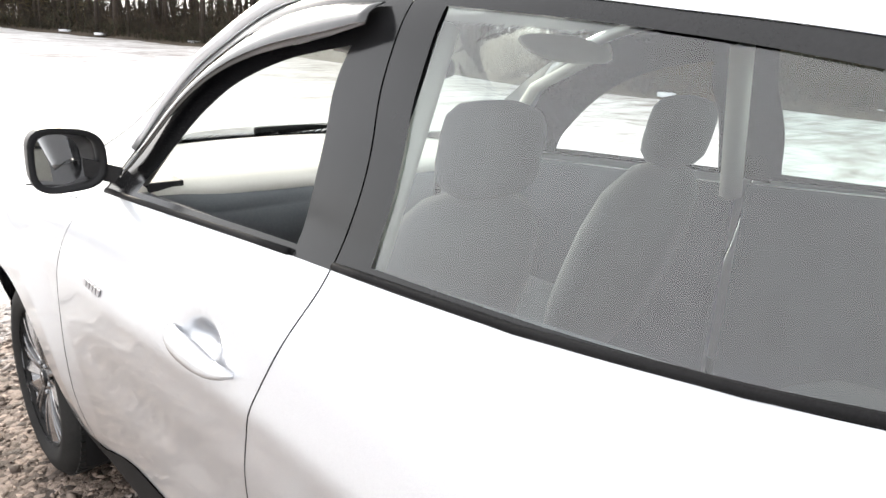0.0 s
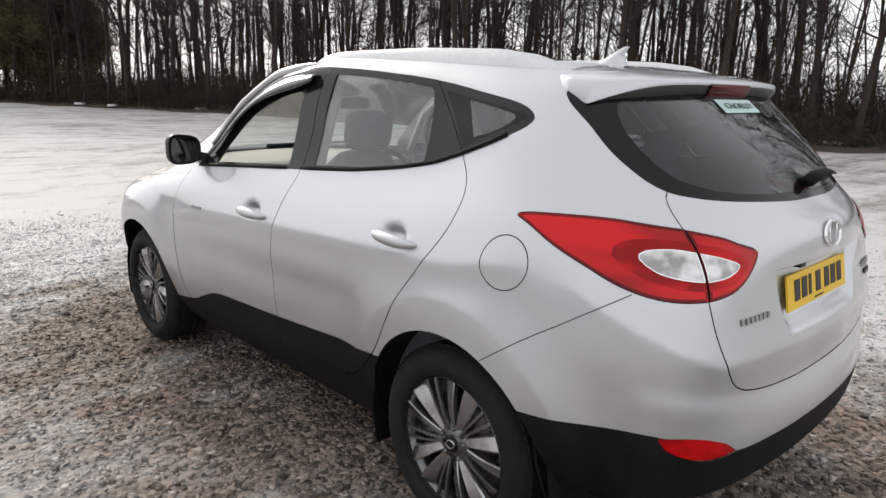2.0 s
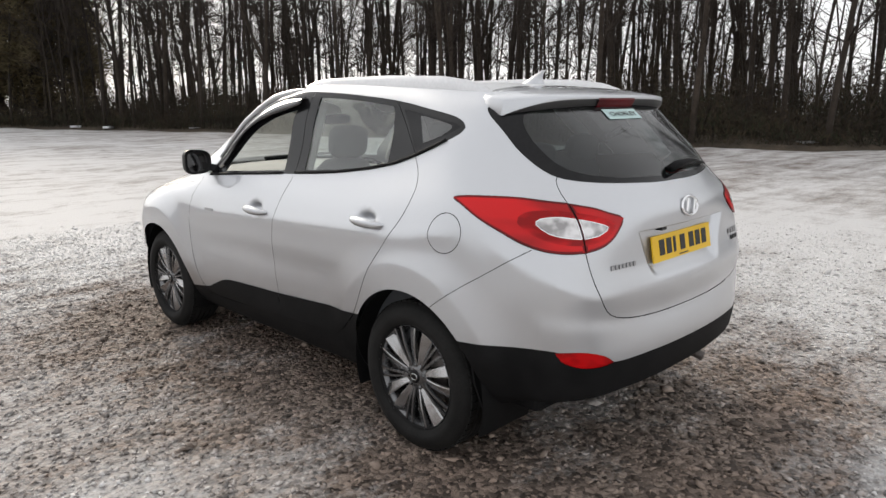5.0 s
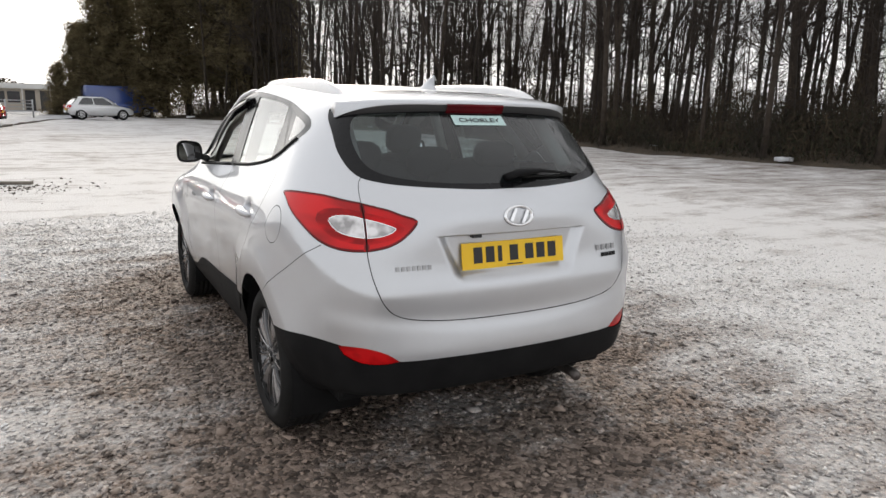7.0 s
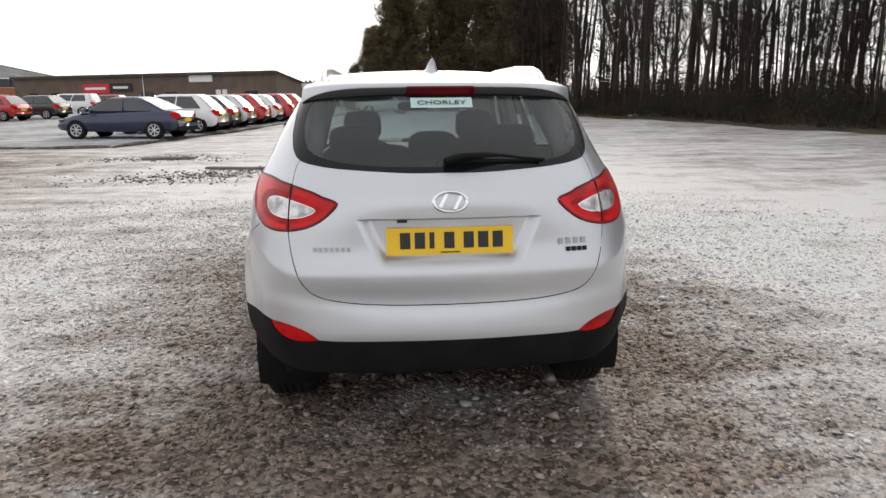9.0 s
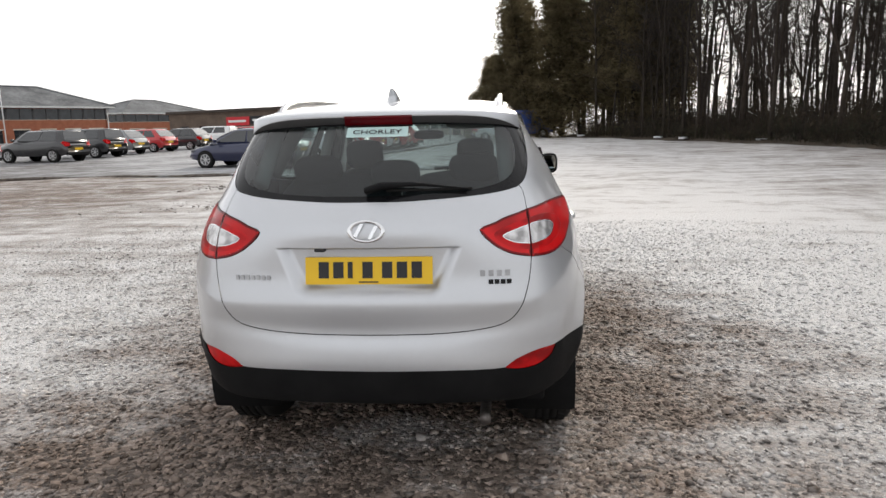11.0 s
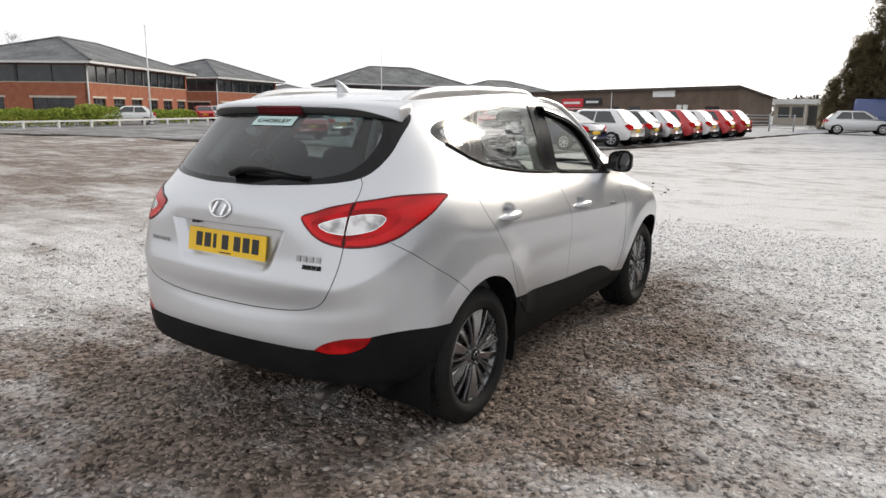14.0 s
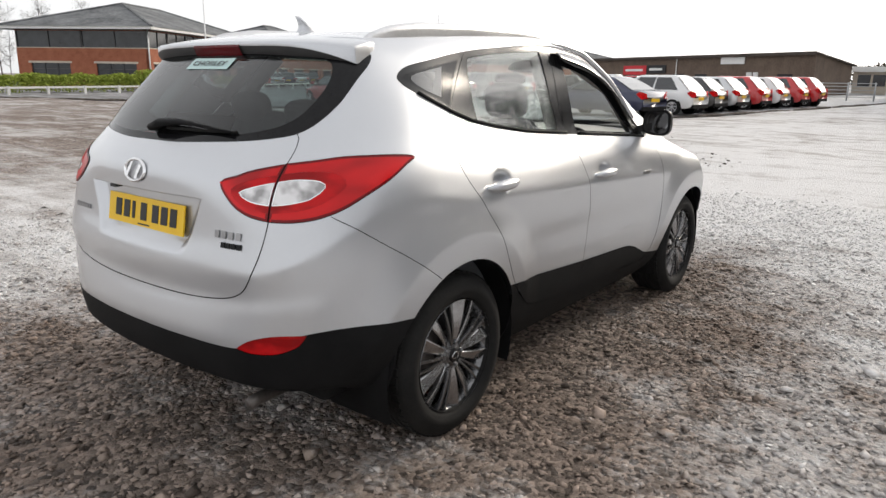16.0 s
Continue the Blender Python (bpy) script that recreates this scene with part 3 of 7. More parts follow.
def pchip(xs, ys, xq):
    """Monotone cubic through points."""
    h, d = np.diff(xs), np.diff(ys) / np.diff(xs)
    m = np.zeros_like(ys)
    m[0], m[-1] = d[0], d[-1]
    w1, w2 = 2 * h[1:] + h[:-1], h[1:] + 2 * h[:-1]
    ok = d[1:] * d[:-1] > 0
    with np.errstate(divide="ignore", invalid="ignore"):
        hm = (w1 + w2) / (w1 / d[:-1] + w2 / d[1:])
    m[1:-1] = np.where(ok, hm, 0)
    i = np.clip(np.searchsorted(xs, xq) - 1, 0, len(xs) - 2)
    t = (xq - xs[i]) / h[i]
    return ys[i] * (1 + 2 * t) * (1 - t) ** 2 + m[i] * h[i] * t * (1 - t) ** 2 + ys[i + 1] * t * t * (3 - 2 * t) + m[i + 1] * h[i] * t * t * (t - 1)


def cspline(xs, ys, xq):
    """Natural cubic spline through points."""
    n = len(xs)
    h = np.diff(xs)
    A, r = np.eye(n), np.zeros(n)
    for i in range(1, n - 1):
        A[i, i - 1:i + 2] = h[i - 1], 2 * (h[i - 1] + h[i]), h[i]
        r[i] = 6 * ((ys[i + 1] - ys[i]) / h[i] - (ys[i] - ys[i - 1]) / h[i - 1])
    M = np.linalg.solve(A, r)
    i = np.clip(np.searchsorted(xs, xq) - 1, 0, n - 2)
    a, b = (xs[i + 1] - xq) / h[i], (xq - xs[i]) / h[i]
    return a * ys[i] + b * ys[i + 1] + ((a ** 3 - a) * M[i] + (b ** 3 - b) * M[i + 1]) * h[i] ** 2 / 6


ctrl = np.array([[(*p, zr)[:3] if len(p) == 2 else p for p in row] for zr, row in NET])
# domain: metres along the middle row, and metres up the side
A_KNOT = np.concatenate([[0], np.cumsum(np.linalg.norm(np.diff(ctrl[5, :, :], axis=0), axis=1))])
B_KNOT = np.concatenate([[0], np.cumsum(np.maximum(np.linalg.norm(np.diff(ctrl[:, 7, :], axis=0), axis=1), 0.06))])
NA, NB = 520, 150
GA, GB = np.linspace(0, A_KNOT[-1], NA), np.linspace(0, B_KNOT[-1], NB)
rows_s = np.zeros((NR, NA, 3))
knots = np.concatenate([-A_KNOT[3:0:-1], A_KNOT, 2 * A_KNOT[-1] - A_KNOT[-2:-5:-1]])
for r in range(NR):
    for k, sgn in ((0, -1), (1, 1), (2, 1)):
        v = ctrl[r, :, k]
        rows_s[r, :, k] = cspline(knots, np.concatenate([sgn * v[3:0:-1], v, sgn * v[-2:-5:-1]]), GA)
SKIN = np.zeros((NB, NA, 3))
for j in range(NA):
    for k in range(3):
        SKIN[:, j, k] = pchip(B_KNOT, rows_s[:, j, k], GB)


def blur(g, sigma, axis):
    n = int(3 * sigma)
    w = np.exp(-0.5 * (np.arange(-n, n + 1) / sigma) ** 2)
    w /= w.sum()
    a = np.moveaxis(g, axis, 0)
    # odd reflection keeps the ends in place
    lo, hi = 2 * a[0] - a[n:0:-1], 2 * a[-1] - a[-2:-n - 2:-1]
    p = np.concatenate([lo, a, hi])
    return np.moveaxis(sum(w[i] * p[i:i + len(a)] for i in range(2 * n + 1)), 0, axis)


SKIN = blur(blur(SKIN, 3.0, 0), 6.0, 1)
SKIN[:, 0, 0] = SKIN[:, -1, 0] = 0.0


def skin_normals(g):
    n = np.cross(np.gradient(g, axis=1), np.gradient(g, axis=0))
    return n / np.maximum(np.linalg.norm(n, axis=2, keepdims=True), 1e-9)


def swell(y, z):
    """Relief of the flanks: flared arches, the shoulder line and the lower door line."""
    d = np.zeros_like(y)
    for yc in (0.0, 2.64):
        r = np.hypot(y - yc, z - 0.35)
        # a flat upright lip, with the body swelling out to its crease
        d += 0.023 * np.clip((0.675 - r) / 0.15, 0, 1) ** 1.5 * np.clip((z - 0.36) / 0.2, 0.25, 1) * (z > 0.2)
    line = 0.930 + 0.045 * (1.4 - y) / 1.0 + 0.05 * np.clip((0.2 - y) / 0.6, 0, 1) ** 2
    along = np.clip((y + 0.35) / 0.2, 0, 1) * np.clip((2.3 - y) / 0.5, 0, 1)
    t = (z - line) / 0.03
    d += along * 0.009 / (np.exp(np.clip(t * 0.8, -30, 30)) + np.exp(np.clip(-t * 1.2, -30, 30))) * 2
    low = 0.60 + 0.035 * np.clip((1.9 - y) / 1.6, 0, 1)
    inner = np.clip((y - 0.45) / 0.15, 0, 1) * np.clip((2.1 - y) / 0.2, 0, 1)
    d -= inner * 0.006 * np.exp(-((z - low - 0.12) / 0.075) ** 2)
    return d


def roof_lift(y, z):
    """The roof line stands higher over the front doors."""
    return 0.024 * np.interp(y, [0.30, 0.60, 0.95, 1.25, 1.50, 1.75, 2.00, 2.30], [0, 0.3, 1, 1.75, 2.45, 2.4, 1.5, 0]) * np.clip((z - 1.25) / 0.30, 0, 1)


HANDLES = ((0.272, 1.047), (1.300, 0.998))
side_mask = np.clip((SKIN[..., 0] - 0.80) / 0.06, 0, 1)
up_ = roof_lift(SKIN[..., 1], SKIN[..., 2])
SKIN = SKIN + np.stack([0.4 * up_ * (SKIN[..., 0] > 0.3), 0 * up_, up_], 2)
NRM = skin_normals(SKIN)
SKIN = SKIN + NRM * (swell(SKIN[..., 1], SKIN[..., 2]) * side_mask)[..., None]
# the tail: hollow under the glass ledge, crisp bumper shelf, recess round the plate
for hy, hz in HANDLES:
    q = ((SKIN[..., 1] - hy - 0.012) / 0.056) ** 2 + ((SKIN[..., 2] - hz - 0.004) / 0.027) ** 2
    SKIN = SKIN - NRM * (0.031 * np.exp(-q ** 2) * side_mask)[..., None]
# crease across the tail that climbs round the corner to the lamp
zl = np.interp(SKIN[..., 1], [-.80, -.745, -.668, -.596, -.542, -.44], [.827, .857, .896, .936, .965, 1.02])
dz_ = SKIN[..., 2] - zl
fold = (0.007 + 0.005 * np.clip((SKIN[..., 0] - 0.40) / 0.2, 0, 1)) * np.where(dz_ > 0, np.exp(-np.clip(dz_, 0, 1) / 0.07), np.exp(np.clip(dz_, -1, 0) / 0.09)) * np.clip((-0.40 - SKIN[..., 1]) / 0.15, 0, 1)
SKIN = SKIN + NRM * fold[..., None]
xx, zz = np.abs(SKIN[..., 0]), SKIN[..., 2]
rear = (SKIN[..., 1] < -0.55)
edge_z = 0.672 + 0.035 * (xx / 0.6) ** 2
shelf = 0.014 / (1 + np.exp(np.clip((zz - edge_z) / 0.016, -40, 40))) * np.exp(-np.clip(edge_z - zz, 0, 1) / 0.10) * (xx < 0.8)
SKIN[..., 1] -= np.where(rear, shelf, 0)


def recess(x, z):
    """Depth of the hollow that holds the number plate."""
    half = 0.385 - 0.075 * np.clip((1.055 - z) / 0.18, 0, 1.08)
    e = np.clip((half - np.abs(x)) / 0.065, 0, 1)
    low_ = np.clip((z - 0.848) / 0.052, 0, 1)
    return 0.034 * e * e * (3 - 2 * e) * low_ * low_ * (3 - 2 * low_) * step(1.052 - z, 0.0008)


def step(t, w):
    return 1 / (1 + np.exp(-np.clip(t / w, -40, 40)))


NRM = skin_normals(SKIN)


def at_skin(a, b, g):
    fa, fb = np.clip(a / GA[1], 0, NA - 1.001), np.clip(b / GB[1], 0, NB - 1.001)
    i, j = fa.astype(int), fb.astype(int)
    u, v = (fa - i)[:, None], (fb - j)[:, None]
    return (1 - v) * ((1 - u) * g[j, i] + u * g[j, i + 1]) + v * ((1 - u) * g[j + 1, i] + u * g[j + 1, i + 1])


def locate(kind, p, q):
    """The place in the domain of a point of the tail, (x, z), or of the side, (y, z)."""
    if kind == "s":
        q = q + float(roof_lift(p, q))
    col = slice(0, int(NA * 0.30)) if kind == "r" else slice(int(NA * 0.13), int(NA * 0.88))
    g = SKIN[:, col]
    d = (g[..., 0 if kind == "r" else 1] - p) ** 2 + (g[..., 2] - q) ** 2
    j, i = np.unravel_index(np.argmin(d), d.shape)
    i += col.start
    a, b = GA[i], GB[j]
    for _ in range(4):
        e = 0.004
        P = at_skin(np.array([a, a + e, a]), np.array([b, b, b + e]), SKIN)
        c = 0 if kind == "r" else 1
        J = np.array([[P[1, c] - P[0, c], P[2, c] - P[0, c]], [P[1, 2] - P[0, 2], P[2, 2] - P[0, 2]]]) / e
        try:
            da, db = np.linalg.solve(J, np.array([p - P[0, c], q - P[0, 2]]))
        except np.linalg.LinAlgError:
            break
        a, b = a + float(np.clip(da, -.03, .03)), b + float(np.clip(db, -.03, .03))
    return min(max(a, 0), GA[-1]), min(max(b, 0), GB[-1])


def outline(pts, closed=True, stepsize=0.02, round_=2):
    """Points ('r', x, z) and ('s', y, z) turned into a smooth polyline of the domain. A point may end in 'c': a sharp corner."""
    P = [np.array(locate(*p[:3])) for p in pts]
    sharp = [len(p) > 3 for p in pts]
    n, out = len(P), []
    for i in range(n if closed else n - 1):
        p0 = P[i - 1] if (closed or i) and not sharp[i] else P[i]
        p1, p2 = P[i], P[(i + 1) % n]
        p3 = P[(i + 2) % n] if (closed or i < n - 2) and not sharp[(i + 1) % n] else p2
        k = max(2, int(np.linalg.norm(p2 - p1) / stepsize))
        for t in np.arange(k) / k:
            out.append(0.5 * (2 * p1 + (p2 - p0) * t + (2 * p0 - 5 * p1 + 4 * p2 - p3) * t ** 2 + (3 * p1 - p0 - 3 * p2 + p3) * t ** 3))
    if not closed:
        out.append(P[-1])
    out = [np.clip(o, (0, 0), (GA[-1], GB[-1])) for o in out]
    return out


def ribbon(line, width):
    """A narrow closed polygon along an open line."""
    L = np.array(line)
    d = np.gradient(L, axis=0)
    nrm = np.stack([-d[:, 1], d[:, 0]], 1) / np.maximum(np.linalg.norm(d, axis=1, keepdims=True), 1e-9)
    return [np.clip(p, (0, 0), (GA[-1], GB[-1])) for p in list(L + nrm * width / 2) + list((L - nrm * width / 2)[::-1])]


def circle_side(yc, zc, r, n=56, squash=1.0):
    return [np.array(locate("s", yc + r * math.cos(2 * math.pi * k / n), max(zc + squash * r * math.sin(2 * math.pi * k / n), 0.272))) for k in range(n)]


def inside(poly, pts):
    x, y = pts[:, 0], pts[:, 1]
    P = np.array(poly)
    Q = np.roll(P, -1, axis=0)
    hit = np.zeros(len(pts), bool)
    for (x1, y1), (x2, y2) in zip(P, Q):
        if y1 != y2:
            c = ((y1 > y) != (y2 > y))
            hit ^= c & (x < (x2 - x1) * (y - y1) / (y2 - y1) + x1)
    return hit


S, R = "s", "r"
DLO = outline([(S, 1.99, 1.133, 1), (S, 1.60, 1.163), (S, 1.05, 1.199), (S, .66, 1.228), (S, .39, 1.262), (S, .22, 1.293), (S, .095, 1.331), (S, -.075, 1.399), (S, -.15, 1.440), (S, -.158, 1.472), (S, -.085, 1.508), (S, .10, 1.542), (S, .32, 1.577), (S, .62, 1.600), (S, 1.03, 1.607), (S, 1.25, 1.588), (S, 1.43, 1.547), (S, 1.60, 1.487), (S, 1.75, 1.412), (S, 1.87, 1.308), (S, 1.945, 1.205)])
WIN_F = outline([(S, 1.80, 1.171, 1), (S, 1.5, 1.191), (S, 1.145, 1.213, 1), (S, 1.152, 1.38), (S, 1.160, 1.506, 1), (S, 1.32, 1.472), (S, 1.48, 1.417), (S, 1.62, 1.341), (S, 1.725, 1.26), (S, 1.785, 1.195)])
WIN_R = outline([(S, .948, 1.227, 1), (S, .62, 1.248), (S, .42, 1.270), (S, .275, 1.295, 1), (S, .295, 1.43), (S, .348, 1.553, 1), (S, .60, 1.575), (S, .967, 1.580, 1), (S, .957, 1.40)])
WIN_Q = outline([(S, .062, 1.395, 1), (S, -.03, 1.424), (S, -.078, 1.452), (S, -.080, 1.473), (S, .03, 1.496), (S, .145, 1.513, 1), (S, .10, 1.45)])
WIN_QB = outline([(S, .098, 1.360, 1), (S, -.03, 1.412), (S, -.118, 1.455), (S, -.122, 1.474), (S, .03, 1.505), (S, .272, 1.542, 1), (S, .18, 1.45)])
GAP_W = 0.0052
gaps = {
    "b": outline([(S, 1.035, 1.604), (S, 1.033, 1.40), (S, 1.034, 1.21), (S, 1.08, 1.05), (S, 1.125, .86), (S, 1.132, .70), (S, 1.115, .53), (S, 1.105, .395)], False),
    "c": outline([(S, .338, 1.577), (S, .20, 1.45), (S, .075, 1.325), (S, .02, 1.25), (S, .012, 1.17), (S, .06, 1.05), (S, .225, .826), (S, .36, .603), (S, .46, .50), (S, .56, .435), (S, .68, .415), (S, 1.105, .395)], False),
    "a": outline([(S, 2.06, 1.12), (S, 2.10, 1.02), (S, 2.135, .85), (S, 2.13, .70), (S, 2.09, .48), (S, 2.04, .40), (S, 1.90, .362), (S, 1.105, .395)], False),
    "bumper": outline([(S, -.19, .735), (S, -.34, .84), (S, -.45, .91), (S, -.55, .975), (S, -.61, 1.015)], False),
    "gate": outline([(R, 0.0, .703), (R, .25, .706), (R, .42, .717), (R, .54, .742), (R, .60, .79), (R, .640, .89), (R, .655, 1.0), (R, .652, 1.10), (R, .640, 1.185), (R, .634, 1.225), (R, .622, 1.262), (R, .606, 1.280)], False),
    "bonnet": outline([(S, 2.13, 1.09), (S, 2.40, 1.055), (S, 2.64, 1.024), (S, 3.0, .955), (S, 3.18, .915)], False),
}
GLASS_R = outline([(R, 0, 1.231, 1), (R, .14, 1.231), (R, .28, 1.237), (R, .45, 1.247), (R, .55, 1.259), (R, .612, 1.276), (R, .643, 1.312), (R, .654, 1.37), (R, .646, 1.45), (R, .627, 1.525), (R, .60, 1.556), (R, .42, 1.567), (R, 0, 1.575, 1)])
FROST_R = outline([(R, 0, 1.254, 1), (R, .30, 1.260), (R, .50, 1.284), (R, .580, 1.325), (R, .598, 1.39), (R, .590, 1.46), (R, .562, 1.512), (R, .50, 1.533), (R, .30, 1.541), (R, 0, 1.545, 1)])
TAIL_OUT = outline([(R, .6550, 1.003, 1), (R, .715, 1.001), (R, .765, 1.010), (S, -.57, 1.035), (S, -.48, 1.075), (S, -.38, 1.118), (S, -.29, 1.163), (S, -.234, 1.187), (S, -.27, 1.198), (S, -.38, 1.203), (S, -.50, 1.202), (R, .70, 1.194), (R, .6404, 1.184, 1)])
TAIL_IN = outline([(R, .450, 1.117), (R, .505, 1.057), (R, .576, 1.020), (R, .6532, 1.003, 1), (R, .6386, 1.183, 1), (R, .56, 1.163), (R, .51, 1.143)])
CLEAR_OUT = outline([(R, .655, 1.053, 1), (R, .70, 1.058), (R, .737, 1.073), (R, .752, 1.106), (R, .735, 1.127), (R, .690, 1.134), (R, .649, 1.127, 1)])
CLEAR_IN = outline([(R, .538, 1.090), (R, .585, 1.063), (R, .648, 1.053, 1), (R, .642, 1.125, 1), (R, .60, 1.115)])
LAMP_GAP = outline([(R, .6532, 1.003, 1), (R, .6550, 1.003, 1), (R, .6404, 1.184, 1), (R, .6386, 1.183, 1)])

RING_OUT = outline([(R, .6565, 1.030, 1), (R, .72, 1.036), (R, .765, 1.060), (R, .785, 1.110), (R, .755, 1.147), (R, .700, 1.157), (R, .6475, 1.150, 1)])
RING_IN = outline([(R, .505, 1.097), (R, .560, 1.050), (R, .6490, 1.030, 1), (R, .6395, 1.148, 1), (R, .575, 1.132)])
FOG = outline([(R, .543, .558, 1), (R, .591, .592), (R, .65, .613), (R, .70, .621), (R, .760, .620, 1), (R, .742, .583), (R, .70, .558), (R, .66, .549), (R, .60, .548)])
FUEL = [np.array(locate("s", -.231 + .088 * math.cos(t), 1.045 + .083 * math.sin(t))) for t in np.linspace(0, 2 * math.pi, 44, endpoint=False)]
FUEL_IN = [np.array(locate("s", -.231 + .0845 * math.cos(t), 1.045 + .0795 * math.sin(t))) for t in np.linspace(0, 2 * math.pi, 44, endpoint=False)]
ARCH_R, ARCH_F = circle_side(-0.012, 0.35, 0.42), circle_side(2.64, 0.35, 0.415)
CLAD_R = outline([(R, 0, .557, 1), (R, .30, .558), (R, .54, .560), (R, .63, .585), (R, .762, .624), (S, -.55, .630), (S, -.30, .616, 1), (S, -.25, .55), (S, -.2, .40), (S, -.2, .27, 1), (R, .5, .27), (R, 0, .27, 1)])
CLAD_S = outline([(S, .24, .60, 1), (S, .40, .580), (S, 1.07, .537), (S, 1.60, .515), (S, 1.76, .497), (S, 1.90, .45), (S, 2.02, .41), (S, 2.35, .37, 1), (S, 2.35, .27, 1), (S, 1.2, .27), (S, .20, .27, 1)])
CLAD_F = outline([(S, 2.95, .50, 1), (S, 3.15, .47), (S, 3.3, .45), (S, 3.3, .27), (S, 2.9, .27, 1)])

RIB = {k: ribbon(v, GAP_W * (0.55 if k == "bumper" else 0.8)) for k, v in gaps.items()}
LEDGES = [outline([(R, 0, 1.052 + d, 1), (R, .40, 1.052 + d, 1), (R, .40, 1.052 - d, 1), (R, 0, 1.052 - d, 1)]) for d in (0.0026, 0.007)]
LEDGES += [outline([(R, .3755, 1.058, 1), (R, .305, .86, 1), (R, .235, .86, 1), (R, .3055, 1.058, 1)])]
SCOOPS = [[np.array(locate("s", hy + 0.012 + k_ * 0.062 * math.cos(t), hz + 0.004 + k_ * 0.030 * math.sin(t))) for t in np.linspace(0, 2 * math.pi, 26, endpoint=False)] for hy, hz in HANDLES for k_ in (0.35, 0.6, 0.8, 0.95, 1.1, 1.3)]
LAMP_EDGES = [ribbon(list(p) + [p[0]], 0.0030) for p in (TAIL_OUT, TAIL_IN)]
LAMP_RIMS = [ribbon(list(p) + [p[0]], 0.020) for p in (TAIL_OUT, TAIL_IN)]
CLEAR_RIMS = [ribbon(list(p) + [p[0]], 0.006) for p in (CLEAR_OUT, CLEAR_IN)]
polys = LAMP_EDGES + LAMP_RIMS + CLEAR_RIMS + SCOOPS + LEDGES + [DLO, WIN_F, WIN_R, WIN_Q, WIN_QB, GLASS_R, FROST_R, TAIL_OUT, TAIL_IN, CLEAR_OUT, CLEAR_IN, RING_OUT, RING_IN, FOG, FUEL, FUEL_IN, ARCH_R, ARCH_F, CLAD_R, CLAD_S, CLAD_F] + [p for p in RIB.values()]


LOW_B, HIGH_B = (locate("r", 0.2, z)[1] for z in (0.78, 1.075))


def triangulate():
    pts, edges = [], []
    for poly in polys:
        o = len(pts)
        pts += [Vector((float(p[0]), float(p[1]))) for p in poly]
        edges += [(o + i, o + (i + 1) % len(poly)) for i in range(len(poly))]
    o = len(pts)
    rim = [(a, 0) for a in np.arange(0, GA[-1], 0.03)] + [(GA[-1], b) for b in np.arange(0, GB[-1], 0.03)] + [(a, GB[-1]) for a in np.arange(GA[-1], 0, -0.03)] + [(0, b) for b in np.arange(GB[-1], 0, -0.03)]
    pts += [Vector(p) for p in rim]
    edges += [(o + i, o + (i + 1) % len(rim)) for i in range(len(rim))]
    rng = np.random.RandomState(3)
    for i, a in enumerate(np.arange(0.012, GA[-1], 0.024)):
        for b in np.arange(0.012 + 0.012 * (i % 2), GB[-1], 0.024):
            pts.append(Vector((a, b)))
    # a closer mesh along the creases of the wheel arches
    for yc in (0.0, 2.64):
        for r in (0.500, 0.513, 0.525, 0.537, 0.550):
            for k in range(110):
                z = 0.35 + r * math.sin(math.pi * k / 109)
                if z > 0.42:
                    pts.append(Vector([float(q) for q in locate("s", yc + r * math.cos(math.pi * k / 109), z)]))
    # a closer mesh round the number plate, the crease and the lamps
    for i, a in enumerate(np.arange(0.004, 0.80, 0.0085)):
        for b in np.arange(LOW_B + 0.004 * (i % 2), HIGH_B, 0.0085):
            pts.append(Vector((a, b)))
    v, _, f, _, _, _ = delaunay_2d_cdt(pts, edges, [], 1, 1e-5)
    return np.array([(p.x, p.y) for p in v]), np.array([t for t in f if len(t) == 3])


DV, DF = triangulate()
cen = DV[DF].mean(axis=1)
zone = np.full(len(DF), "body", dtype=object)
P3 = at_skin(DV[:, 0], DV[:, 1], SKIN)
# the bumper's lower edge tucks up and under
back_, low_ = np.clip((-0.3 - P3[:, 1]) / 0.25, 0, 1), np.clip((0.45 - P3[:, 2]) / 0.18, 0, 1)
P3[:, 2] += 0.075 * back_ * low_
P3[:, 1] += 0.05 * back_ * low_ ** 2
# the nose narrows and rounds off
nose_ = np.clip((P3[:, 1] - 2.85) / 0.65, 0, 1)
P3[:, 0] *= 1 - 0.10 * nose_
P3[:, 1] -= 0.10 * nose_ ** 1.5
rear_ = (P3[:, 1] < -0.6) & (P3[:, 2] < 1.1)
hol_x, hol_z = P3[:, 0].copy(), P3[:, 2].copy()
P3[:, 1] += np.where(rear_, recess(hol_x, hol_z), 0)
cen3 = P3[DF].mean(axis=1)


def mark(name, poly, only=None):
    m = inside(poly, cen)
    if only is not None:
        m &= np.isin(zone, only)
    zone[m] = name


# doors by their gaps, seen from the side
y_, z_ = cen3[:, 1], cen3[:, 2]
side_ = (cen3[:, 0] > 0.5) & (z_ > 0.38)


def line_y(g, z):
    L = at_skin(np.array(g)[:, 0], np.array(g)[:, 1], SKIN)
    o = np.argsort(L[:, 2])
    return np.interp(z, L[o, 2], L[o, 1])


yb, yc, ya = line_y(gaps["b"], z_), line_y([p for p in gaps["c"]][:-6], z_), line_y(gaps["a"][:-24], z_)
sill_z = np.interp(y_, [.56, .68, 1.1, 1.9, 2.05], [.435, .415, .395, .362, .41])
zone[side_ & (y_ > yc) & (y_ < yb) & (z_ > sill_z) & (z_ < 1.33)] = "rear_door"
